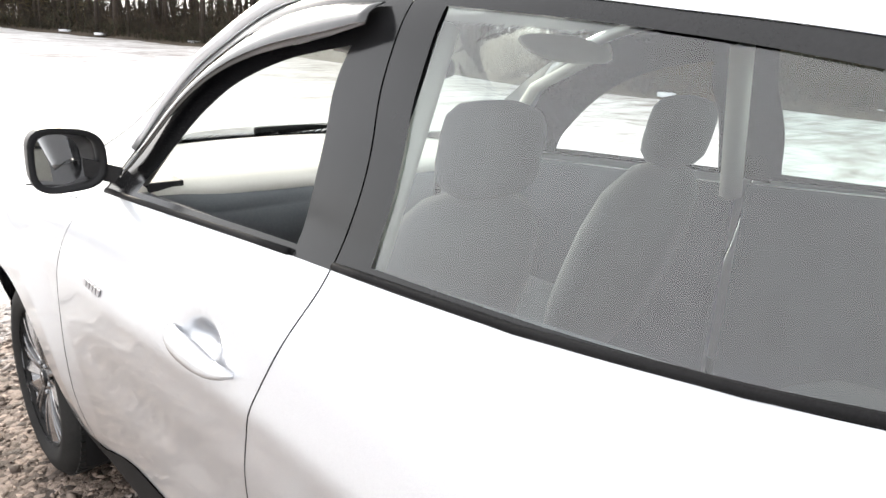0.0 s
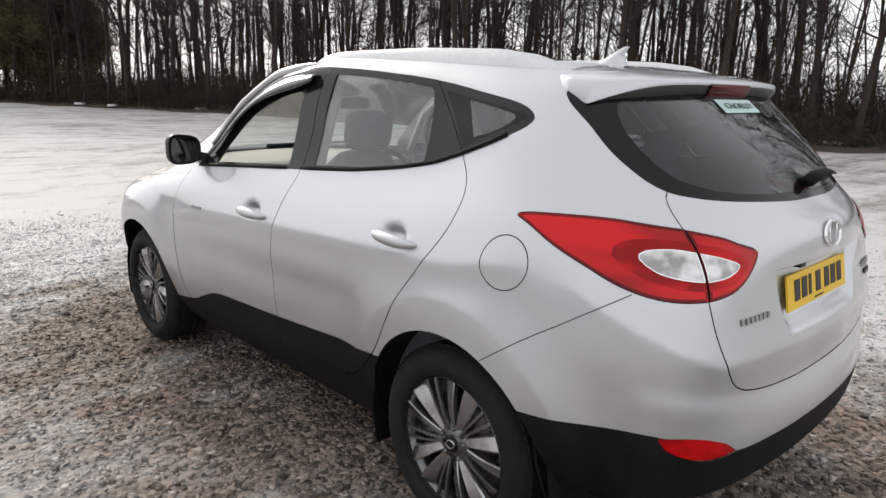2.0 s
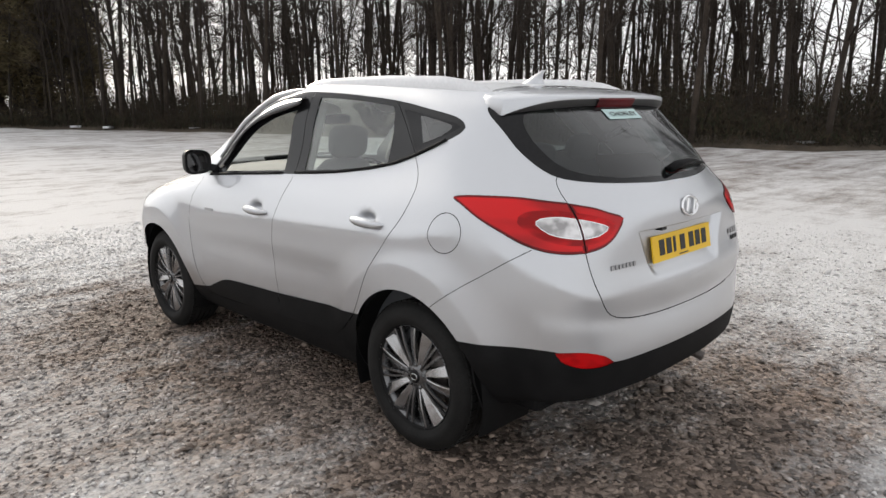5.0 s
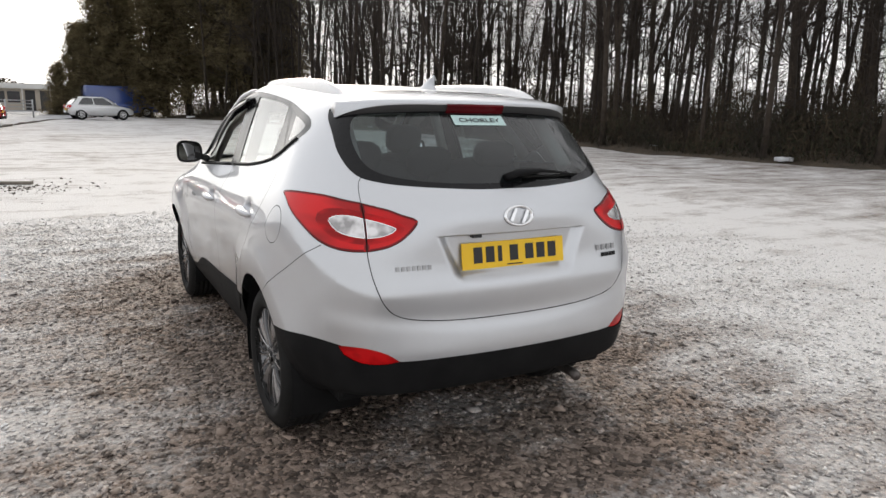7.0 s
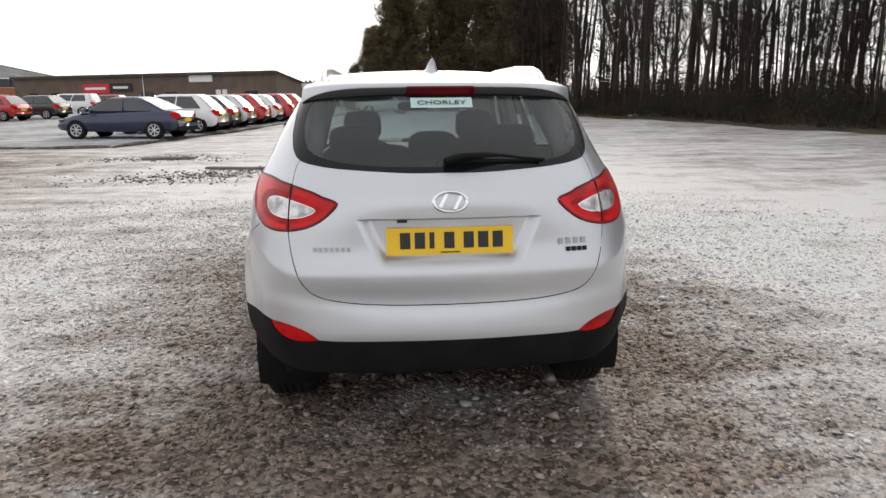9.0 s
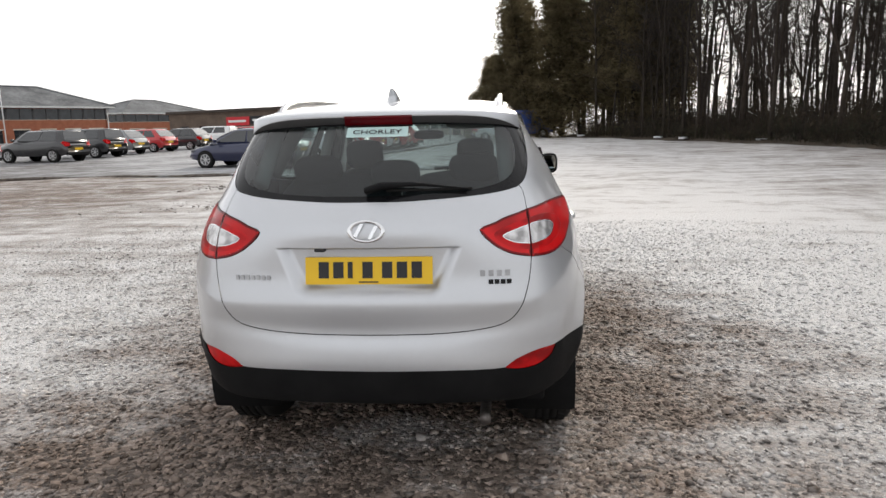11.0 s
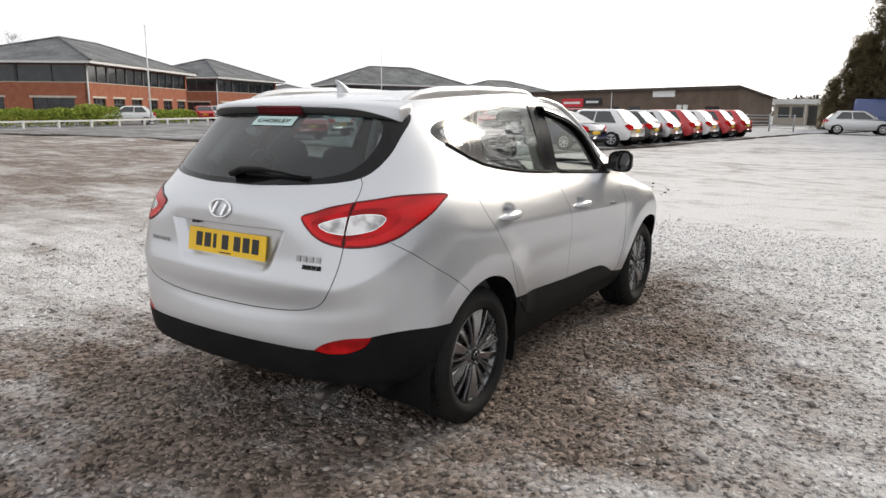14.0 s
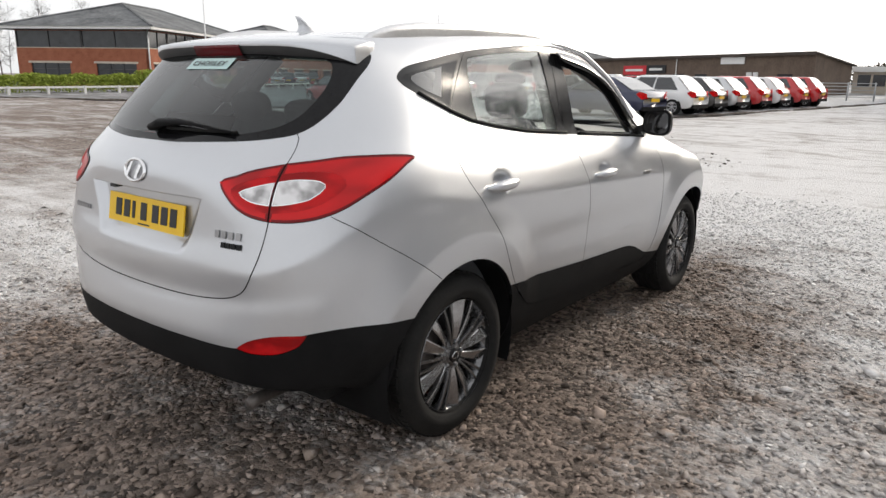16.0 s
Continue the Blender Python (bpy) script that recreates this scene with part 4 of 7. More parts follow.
zone[side_ & (y_ > yb) & (y_ < ya) & (z_ > sill_z) & (z_ < 1.23)] = "front_door"
gp = [p for p in gaps["gate"]]
mark("tailgate", gp + [np.array((0.0, gp[-1][1])), np.array((0.0, gp[0][1]))])
lower_rear = (cen3[:, 1] < -0.25) & (zone == "body")
Lb = at_skin(np.array(gaps["bumper"])[:, 0], np.array(gaps["bumper"])[:, 1], SKIN)
bz = np.interp(y_, Lb[::-1, 1], Lb[::-1, 2])
bumper_m = lower_rear & np.where(y_ < -.61, z_ < 1.015, z_ < bz)
zone[bumper_m] = "bumper"
mark("cladding_rear", CLAD_R, ("bumper", "body"))
mark("sill", CLAD_S, ("body",))
zone[inside(CLAD_S, cen) & (zone == "rear_door")] = "rear_door_trim"
zone[inside(CLAD_S, cen) & (zone == "front_door")] = "front_door_trim"
mark("front_trim", CLAD_F)
mark("frame", DLO)
mark("front_window", WIN_F)
mark("rear_side_window", WIN_R)
mark("quarter_border", WIN_QB)
mark("quarter_window", WIN_Q)
mark("rear_glass_edge", GLASS_R)
mark("rear_glass", FROST_R)
mark("tail_lamp", TAIL_OUT)
mark("gate_lamp", TAIL_IN)
mark("lamp_ring", RING_OUT, ("tail_lamp",))
mark("gate_lamp_ring", RING_IN, ("gate_lamp",))
mark("clear_lamp", CLEAR_OUT)
mark("gate_clear_lamp", CLEAR_IN)
for rim_ in LAMP_RIMS:
    m = inside(rim_, cen)
    zone[m & (zone == "tail_lamp")] = "lamp_edge"
    zone[m & (zone == "gate_lamp")] = "gate_lamp_edge"
for rim_ in CLEAR_RIMS:
    zone[inside(rim_, cen) & np.isin(zone, ("clear_lamp", "gate_clear_lamp"))] = "lamp_bezel"
mark("rear_reflector", FOG)
for key in ("a", "b", "c", "bumper", "gate", "bonnet"):
    m = inside(RIB[key], cen) & np.isin(zone, ("body", "front_door", "rear_door", "front_door_trim", "rear_door_trim", "tailgate", "bumper", "sill", "frame"))
    zone[m] = "seam"
up_front = (cen3[:, 2] > 1.165) & (cen[:, 0] > A_KNOT[11] + 0.02)
wind = up_front & (cen3[:, 2] < 1.60) & (cen[:, 0] > A_KNOT[11] + 0.10) & np.isin(zone, ("body",))
zone[wind] = "windscreen"
bon = (cen[:, 0] > A_KNOT[11] + 0.02) & (cen[:, 1] > B_KNOT[9]) & np.isin(zone, ("body",)) & (cen3[:, 2] <= 1.165)
zone[bon] = "bonnet"
mark("hole", ARCH_R)
mark("hole", ARCH_F)
zone[inside(LAMP_GAP, cen) | inside(LAMP_EDGES[0], cen) | inside(LAMP_EDGES[1], cen)] = "seam"
fuel_ring, fuel_lid = inside(FUEL, cen), inside(FUEL_IN, cen)
zone_left = zone.copy()
zone_left[fuel_ring] = "seam"
zone_left[fuel_lid] = "fuel_flap"
N3 = at_skin(DV[:, 0], DV[:, 1], NRM)
N3 /= np.linalg.norm(N3, axis=1, keepdims=True)
e_ = 0.0006
hx_ = np.where(rear_, recess(hol_x + e_, hol_z) - recess(hol_x - e_, hol_z), 0) / (2 * e_)
hz_ = np.where(rear_, recess(hol_x, hol_z + e_) - recess(hol_x, hol_z - e_), 0) / (2 * e_)
N3 = N3 - N3[:, 1:2] * np.stack([hx_, 0 * hx_, hz_], 1)
N3 /= np.linalg.norm(N3, axis=1, keepdims=True)


def skin_part(name, keep, mat, parent, mirror, depth=0.0, label="", thick=0.0):
    """The triangles of one zone as a mesh, set out by depth, with the skin's own normals; mirror -1 gives the other flank."""
    tri = DF[keep]
    if len(tri) == 0:
        return None
    sides_ = (1, -1) if mirror == 0 else (mirror,)
    V, F, NN = [], [], []
    for s in sides_:
        used, idx = np.unique(tri, return_inverse=True)
        idx = idx.reshape(tri.shape) + sum(len(v) for v in V)
        p = (P3[used] + N3[used] * depth) * (s, 1, 1)
        V.append(p)
        NN.append(N3[used] * (s, 1, 1))
        F.append(idx if s > 0 else idx[:, ::-1])
    V, F, NN = np.concatenate(V), np.concatenate(F), np.concatenate(NN)
    me = bpy.data.meshes.new(name)
    me.from_pydata(V.tolist(), [], F.tolist())
    me.materials.append(mat)
    me.polygons.foreach_set("use_smooth", [True] * len(me.polygons))
    me.update()
    me.normals_split_custom_set_from_vertices(NN.tolist())
    ob = new(name, me)
    ob.parent = parent
    if thick:
        so = ob.modifiers.new("thickness", "SOLIDIFY")
        so.thickness, so.offset = thick, -1
    return tagged(ob, label)


car = empty("car", Matrix(), "silver five-door SUV parked on frosty gravel, driver window open", "car")
both = ("body", "bonnet", "bumper", "cladding_rear", "tailgate", "rear_glass_edge", "rear_glass", "windscreen")
MATS = {"body": M_SILVER, "bonnet": M_SILVER, "bumper": M_SILVER, "tailgate": M_SILVER, "front_door": M_SILVER, "rear_door": M_SILVER,
        "cladding_rear": M_CLAD, "sill": M_CLAD, "front_trim": M_CLAD, "front_door_trim": M_CLAD, "rear_door_trim": M_CLAD, "frame": M_FRAME,
        "rear_side_window": M_GLASS, "quarter_window": M_GLASSQ, "quarter_border": M_GLOSSBLACK, "rear_glass": M_GLASSREAR, "rear_glass_edge": M_GLOSSBLACK, "windscreen": M_SCREEN,
        "tail_lamp": M_RED, "gate_lamp": M_RED, "lamp_edge": M_EDGERED, "gate_lamp_edge": M_EDGERED, "lamp_bezel": M_CHROME, "lamp_ring": M_INNERRED, "gate_lamp_ring": M_INNERRED, "clear_lamp": M_CLEARLAMP, "gate_clear_lamp": M_CLEARLAMP, "rear_reflector": M_INNERRED, "seam": M_GAP}
NAMES = {"body": "body_shell", "bumper": "rear_bumper", "cladding_rear": "bumper_lower", "front_trim": "front_wheel_trim", "frame": "window_frame",
         "rear_side_window": "rear_door_window", "rear_glass_edge": "tailgate_glass_border", "rear_glass": "tailgate_window"}
LABELS = {"cladding_rear": "black textured plastic lower bumper", "sill": "black plastic sill", "tail_lamp": "red wraparound tail lamp", "gate_lamp": "red lamp on the tailgate",
          "clear_lamp": "clear reversing lamp", "rear_reflector": "red rear fog lamp", "frame": "gloss black window frame"}
DEPTH = {"seam": -0.005, "rear_side_window": -0.006, "quarter_window": -0.003, "quarter_border": -0.003, "rear_glass": -0.002, "rear_glass_edge": -0.002, "frame": -0.002, "tail_lamp": 0.004, "gate_lamp": 0.004, "lamp_edge": 0.003, "gate_lamp_edge": 0.003, "lamp_bezel": 0.0046,
         "lamp_ring": 0.0035, "gate_lamp_ring": 0.0035, "clear_lamp": 0.0045, "gate_clear_lamp": 0.0045, "rear_reflector": -0.004, "front_door_trim": 0.004, "rear_door_trim": 0.004}
skin_obs = {}
for zname in MATS:
    if zname in both:
        keepers = [(zone == zname, 0)] if zname not in ("body", "seam") else []
    else:
        keepers = [(zone == zname, 1), (zone == zname, -1)]
    if zname == "body":
        keepers = [(zone == "body", 1), (zone_left == "body", -1)]
    if zname == "seam":
        keepers = [(zone == "seam", 1), (zone_left == "seam", -1)]
    for keep, mir in keepers:
        ob = skin_part(NAMES.get(zname, zname), keep, MATS[zname], car, mir, DEPTH.get(zname, 0.0), LABELS.get(zname, ""))
        if ob:
            skin_obs[(zname, mir)] = ob
            if MATS[zname] in (M_GLASS, M_GLASSQ, M_GLASSREAR, M_SCREEN):
                ob.visible_shadow = False
skin_part("fuel_flap", zone_left == "fuel_flap", M_SILVER, car, -1)

# roof: ruled across from the roof edge
edge = SKIN[-1]
o_ = np.argsort(edge[:, 1])
GBY, GBX = edge[o_, 1], np.maximum(edge[o_, 0], 1e-3)
i0, i1 = np.argmax(edge[:, 0] > 0.535), NA - 1 - np.argmax(edge[::-1, 0] > 0.50)
ys = np.concatenate([np.linspace(-.352, edge[i0, 1], 8)[:-1], edge[i0:i1:4, 1], np.linspace(edge[i1, 1], 1.375, 6)])
RV, RF = [], []
KX = 24
for y in ys:
    j = np.argmin(np.abs(edge[:, 1] - y) + (edge[:, 0] < 0.02))
    w, ez = np.interp(y, GBY, GBX), np.interp(y, GBY, edge[o_, 2])
    crown = np.interp(y, [-.36, -.1, .2, .6, 1.0, 1.38], [1.612, 1.648, 1.668, 1.685, 1.695, 1.684])
    for k in range(KX + 1):
        x = w * (2 * k / KX - 1)
        # a soft channel under each rail
        dip = 0.006 * math.exp(-((abs(x) - 0.49) / 0.02) ** 2)
        RV.append((x, y, ez + max(crown - ez, 0) * (1 - abs(x / w) ** 2.4) - dip))
for i in range(len(ys) - 1):
    for k in range(KX):
        q = i * (KX + 1) + k
        RF.append((q, q + 1, q + KX + 2, q + KX + 1))
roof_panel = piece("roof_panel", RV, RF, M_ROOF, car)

# ---- the car's fittings ----
M_NAMEBAR = surface("dull_chrome", (0.30, 0.30, 0.31), (0.42, 0.42, 0.43), rough=0.3, metal=0.9)
def on_side(y, z, out=0.0):
    a, b = locate("s", y, z)
    p, n = at_skin(np.array([a]), np.array([b]), SKIN)[0], at_skin(np.array([a]), np.array([b]), NRM)[0]
    n = n / np.linalg.norm(n)
    return Vector(p + n * out), Vector(n)


def on_tail(x, z, out=0.0):
    a, b = locate("r", abs(x), z)
    p, n = at_skin(np.array([a]), np.array([b]), SKIN)[0], at_skin(np.array([a]), np.array([b]), NRM)[0]
    n = n / np.linalg.norm(n)
    s = -1 if x < 0 else 1
    return Vector((s * p[0], p[1], p[2])) + Vector((s * n[0], n[1], n[2])) * out, Vector((s * n[0], n[1], n[2]))


def mirrored(vf, s):
    return ([(s * v[0], v[1], v[2]) for v in vf[0]], vf[1] if s > 0 else [tuple(reversed(f)) for f in vf[1]])


# wheels: built once facing +x at the origin
def build_wheel(parent, name="wheel"):
    rimv = ring([(0.239, 0.014), (0.245, 0.006), (0.241, -0.006), (0.230, -0.012), (0.223, -0.04), (0.216, -0.12), (0.222, -0.19), (0.238, -0.20), (0.238, -0.19)], 64)
    w = piece(name, *rimv, M_ALLOY, parent, "grey alloy wheel with ribs and broad blades")
    prof = [(0.236, -0.004), (0.246, 0.012), (0.258, 0.021), (0.270, 0.0245), (0.274, 0.0265), (0.294, 0.027), (0.298, 0.0245), (0.318, 0.019), (0.334, 0.007), (0.342, -0.006), (0.3475, -0.020)]
    tread = []
    for c in (-0.052, -0.088, -0.124, -0.160):
        tread += [(0.3505, c + 0.007), (0.3435, c + 0.0065), (0.3435, c - 0.0015), (0.3505, c - 0.002)]
    prof = prof + tread + [(0.3475, -0.192), (0.340, -0.206), (0.318, -0.232), (0.28, -0.24), (0.25, -0.232), (0.236, -0.208)]
    piece("tyre", *ring(prof, 72), M_TYRE, w, "black tyre with damp worn tread")
    # shoulder blocks across the tread's outer edge
    B = []
    for k in range(60):
        t = 2 * math.pi * k / 60
        B.append(moved(slab([(-0.046, -0.0125, 0.344), (-0.010, -0.012, 0.344), (-0.010, 0.012, 0.344), (-0.046, 0.0125, 0.344)], (0, 0, 0.0075)), Matrix.Rotation(t, 4, "X")))
    piece("tread_pattern", *merge(*B), M_TYRE, w, smooth=False)
    # five groups: two thin ribs with a broad twisted blade on each side
    def spoke(a0, a1, w0, w1, x0, x1, twist, drop):
        V, F = [], []
        stations = 9
        for i in range(stations):
            t = i / (stations - 1)
            r, a = 0.050 + t * 0.187, radians(a0 + (a1 - a0) * t ** 0.9)
            wd = w0 + (w1 - w0) * t
            x = x0 + (x1 - x0) * t + 0.008 * math.sin(math.pi * t)
            for dy, dx in ((-wd, -drop), (-wd, -0.004), (-wd * 0.78, 0.0), (wd * 0.78, 0.0), (wd, -0.004), (wd, -drop)):
                y, z = dy * math.cos(a) + r * math.sin(a), -dy * math.sin(a) + r * math.cos(a)
                V.append((x + dx + twist * dy / wd * (0.4 + 0.6 * t), y, z))
        for i in range(stations - 1):
            for k in range(6):
                F.append((i * 6 + k, i * 6 + (k + 1) % 6, (i + 1) * 6 + (k + 1) % 6, (i + 1) * 6 + k))
        return V, F

    for k in range(5):
        turn_ = Matrix.Rotation(2 * math.pi * k / 5 + 0.25, 4, "X")
        for sgn in (-1, 1):
            piece("rib", *moved(spoke(sgn * 4.5, sgn * 5.5, 0.0050, 0.0064, -0.004, 0.004, 0.0, 0.016), turn_), M_ALLOY, w, smooth=False)
            piece("blade", *moved(spoke(sgn * 21, sgn * 23, 0.013, 0.030, -0.012, -0.004, sgn * 0.012, 0.022), turn_), M_BLADE, w, smooth=False)
    piece("hub", *ring([(0.0, 0.000), (0.030, -0.001), (0.036, -0.004), (0.066, -0.010), (0.074, -0.022), (0.074, -0.05)], 36), M_ALLOY, w)
    piece("hub_cap", *ring([(0.0, 0.006), (0.026, 0.005), (0.032, 0.001), (0.032, -0.006)], 28), M_GLOSSBLACK, w)
    v, f = ring([(0.0185, 0.0062), (0.0205, 0.0075), (0.022, 0.0056)], 28)
    piece("cap_badge", [(p[0], p[1], p[2] * 0.7) for p in v], f, M_CHROME, w)
    for k in range(5):
        t = 2 * math.pi * k / 5 + 0.25
        v, f = ring([(0.0, 0.004), (0.006, 0.003), (0.0095, -0.002), (0.0095, -0.02)], 6)
        piece("wheel_nut", [(p[0], p[1] + 0.055 * math.sin(t), p[2] + 0.055 * math.cos(t)) for p in v], f, M_ALLOY, w, smooth=False)
    piece("brake_disc", *ring([(0.05, -0.06), (0.145, -0.06), (0.145, -0.085), (0.05, -0.085)], 48), M_DISC, w)
    cal = box_bm(-0.115, -0.045, -0.06, 0.06, 0.095, 0.165, 0.008)
    part("brake_caliper", cal, M_CLAD, w)
    return w


wheel = build_wheel(car)
wheel.matrix_basis = pose(0.853, 0, 0.35)
wheels = [wheel, copy_thing(wheel, pose(0.853, 2.64, 0.35, 37, 0, 0)), copy_thing(wheel, pose(-0.853, 0, 0.35, 12, 0, 180)), copy_thing(wheel, pose(-0.853, 2.64, 0.35, 61, 0, 180))]

# dark liners inside the arches, underbody and exhaust
for s in (-1, 1):
    for yc, r, xo in ((-0.012, 0.424, 0.872), (2.64, 0.419, 0.850)):
        prof = [(r, xo), (r + 0.006, xo - 0.02), (r + 0.006, 0.55), (0.05, 0.53)]
        v, f = ring(prof, 40, start=-0.35, span=math.pi + 0.7)
        piece("wheel_arch_liner", *mirrored(([(a, b + yc, c + 0.35) for a, b, c in v], f), s), M_CLAD, car)
    # mud flaps behind each wheel
    for y0, wd in ((-0.405, 0.845), (2.20, 0.838)):
        o = [(wd - 0.15, y0 + 0.02, 0.52), (wd + 0.006, y0 + 0.055, 0.56), (wd + 0.004, y0 + 0.03, 0.42), (wd - 0.015, y0 - 0.012, 0.29), (wd - 0.05, y0 - 0.02, 0.255), (wd - 0.15, y0 - 0.018, 0.255)]
        piece("mud_flap", *mirrored(slab(o, (0, 0.012, 0.0)), s), M_CLAD, car, smooth=False)
under = bmesh.new()
bm_box(under, -0.78, 0.78, 0.42, 2.2, 0.24, 0.30, 0.02)
bm_box(under, -0.55, 0.55, -0.52, 0.42, 0.30, 0.38, 0.03)
bm_box(under, -0.55, 0.55, 2.2, 3.35, 0.22, 0.34, 0.03)
part("underbody", under, M_CLAD, car)
piece("exhaust_pipe", *tube([(0.46, -0.50, 0.30), (0.46, -0.70, 0.295), (0.46, -0.74, 0.285)], 0.024, 14), M_DISC, car)

# door handles
for s in (-1, 1):
    for hy, hz in HANDLES:
        path, rad = [], []
        for t in np.linspace(-1, 1, 15):
            p, n = on_side(hy + 0.122 * t, hz - 0.006 + 0.006 * t, 0.0)
            lift = 0.004 + 0.026 * (1 - t ** 4)
            x = np.interp(t, [-1, 1], [on_side(hy - 0.122, hz, 0)[0].x, on_side(hy + 0.122, hz, 0)[0].x])
            path.append((s * (x + lift), hy + 0.122 * t, hz - 0.010 + 0.004 * t))
            rad.append(0.004 + 0.019 * (1 - t * t) ** 0.7)
        v, f = tube(path, rad, 12, squash=1.0)
        piece("door_handle", v, f, M_SILVER, car, "body-coloured pull handle")

# window seals along the belt, and the wind deflectors over the open front windows
for s in (-1, 1):
    for pts in ([(1.96, 1.139), (1.6, 1.164), (1.045, 1.201)], [(1.025, 1.203), (.66, 1.229), (.39, 1.263), (.22, 1.294), (.10, 1.331), (-.03, 1.380), (-.10, 1.412)]):
        path = []
        for (y0, z0), (y1, z1) in zip(pts, pts[1:]):
            for t in np.linspace(0, 1, 6)[:-1]:
                p, n = on_side(y0 + (y1 - y0) * t, z0 + (z1 - z0) * t + 0.004, 0.004)
                path.append((s * p.x, p.y, p.z))
        v, f = tube(path, 0.007, 8)
        piece("belt_seal", v, f, M_CLAD, car)
    top = [(1.10, 1.574), (1.25, 1.562), (1.43, 1.527), (1.59, 1.472), (1.72, 1.400), (1.82, 1.305), (1.88, 1.215)]
    V, F = [], []
    k = 0
    dense = []
    for (y0, z0), (y1, z1) in zip(top, top[1:]):
        for t in np.linspace(0, 1, 7)[:-1]:
            dense.append((y0 + (y1 - y0) * t, z0 + (z1 - z0) * t))
    dense.append(top[-1])
    D = np.array(dense)
    dn = np.gradient(D, axis=0)
    nn = np.stack([dn[:, 1], -dn[:, 0]], 1)
    nn /= np.linalg.norm(nn, axis=1, keepdims=True)
    nn *= np.sign(nn[:, 1:2]) * -1
    rows = []
    for i, (y, z) in enumerate(dense):
        wdt = 0.068 * min(1, 0.45 + 1.6 * math.sin(math.pi * min(i / (len(dense) - 1), 0.999) * 0.92 + 0.12))
        rows.append([list(on_side(y + nn[i, 0] * wdt * u, z + nn[i, 1] * wdt * u, 0)[0]) for u in (0, 0.25, 0.6, 1.0)])
    rows = np.array(rows)
    for _ in range(30):
        rows[1:-1] = 0.25 * rows[:-2] + 0.5 * rows[1:-1] + 0.25 * rows[2:]
    for r_ in rows:
        for p, out in zip(r_, (0.006, 0.020, 0.031, 0.034)):
            V.append((s * (p[0] + out * 0.93), p[1], p[2] + out * 0.3))
    for i in range(len(dense) - 1):
        for k in range(3):
            q = i * 4 + k
            F.append((q, q + 1, q + 5, q + 4) if s > 0 else (q + 4, q + 5, q + 1, q))
    d = piece("wind_deflector", V, F, M_SMOKE, car, "smoked acrylic wind deflector")
    d.modifiers.new("thickness", "SOLIDIFY").thickness = 0.003

# painted windscreen pillars, thickest beside the roof's front corner
for s in (-1, 1):
    path, rad = [], []
    for y in np.linspace(1.16, 1.93, 34):
        z = float(np.interp(y, [1.10, 1.25, 1.43, 1.60, 1.75, 1.87, 1.945], [1.617, 1.603, 1.563, 1.504, 1.430, 1.327, 1.225]))
        p, n = on_side(y, z, -0.004)
        path.append((s * p.x, p.y, p.z + 0.006))
        rad.append(float(np.interp(y, [1.16, 1.32, 1.45, 1.75, 1.93], [0.004, 0.017, 0.020, 0.017, 0.010])))
    piece("windscreen_pillar", *tube(path, rad, 12), M_SILVER, car, "silver windscreen pillar")

# black backing behind the door pillars
for s in (-1, 1):
    for path_, w_ in (([(1.05, 1.20), (1.05, 1.40), (1.05, 1.585)], 0.075), ([(.09, 1.335), (.20, 1.45), (.325, 1.560)], 0.05)):
        V, F = [], []
        for y, z in path_:
            for dy in (-w_, -w_ / 3, w_ / 3, w_):
                p, n = on_side(y + dy, z, -0.014)
                V.append((s * p.x, p.y, p.z))
        for i in range(2):
            for k in range(3):
                F.append((i * 4 + k, i * 4 + k + 1, i * 4 + k + 5, i * 4 + k + 4))
        piece("door_pillar", V, F, M_TRIM, car)

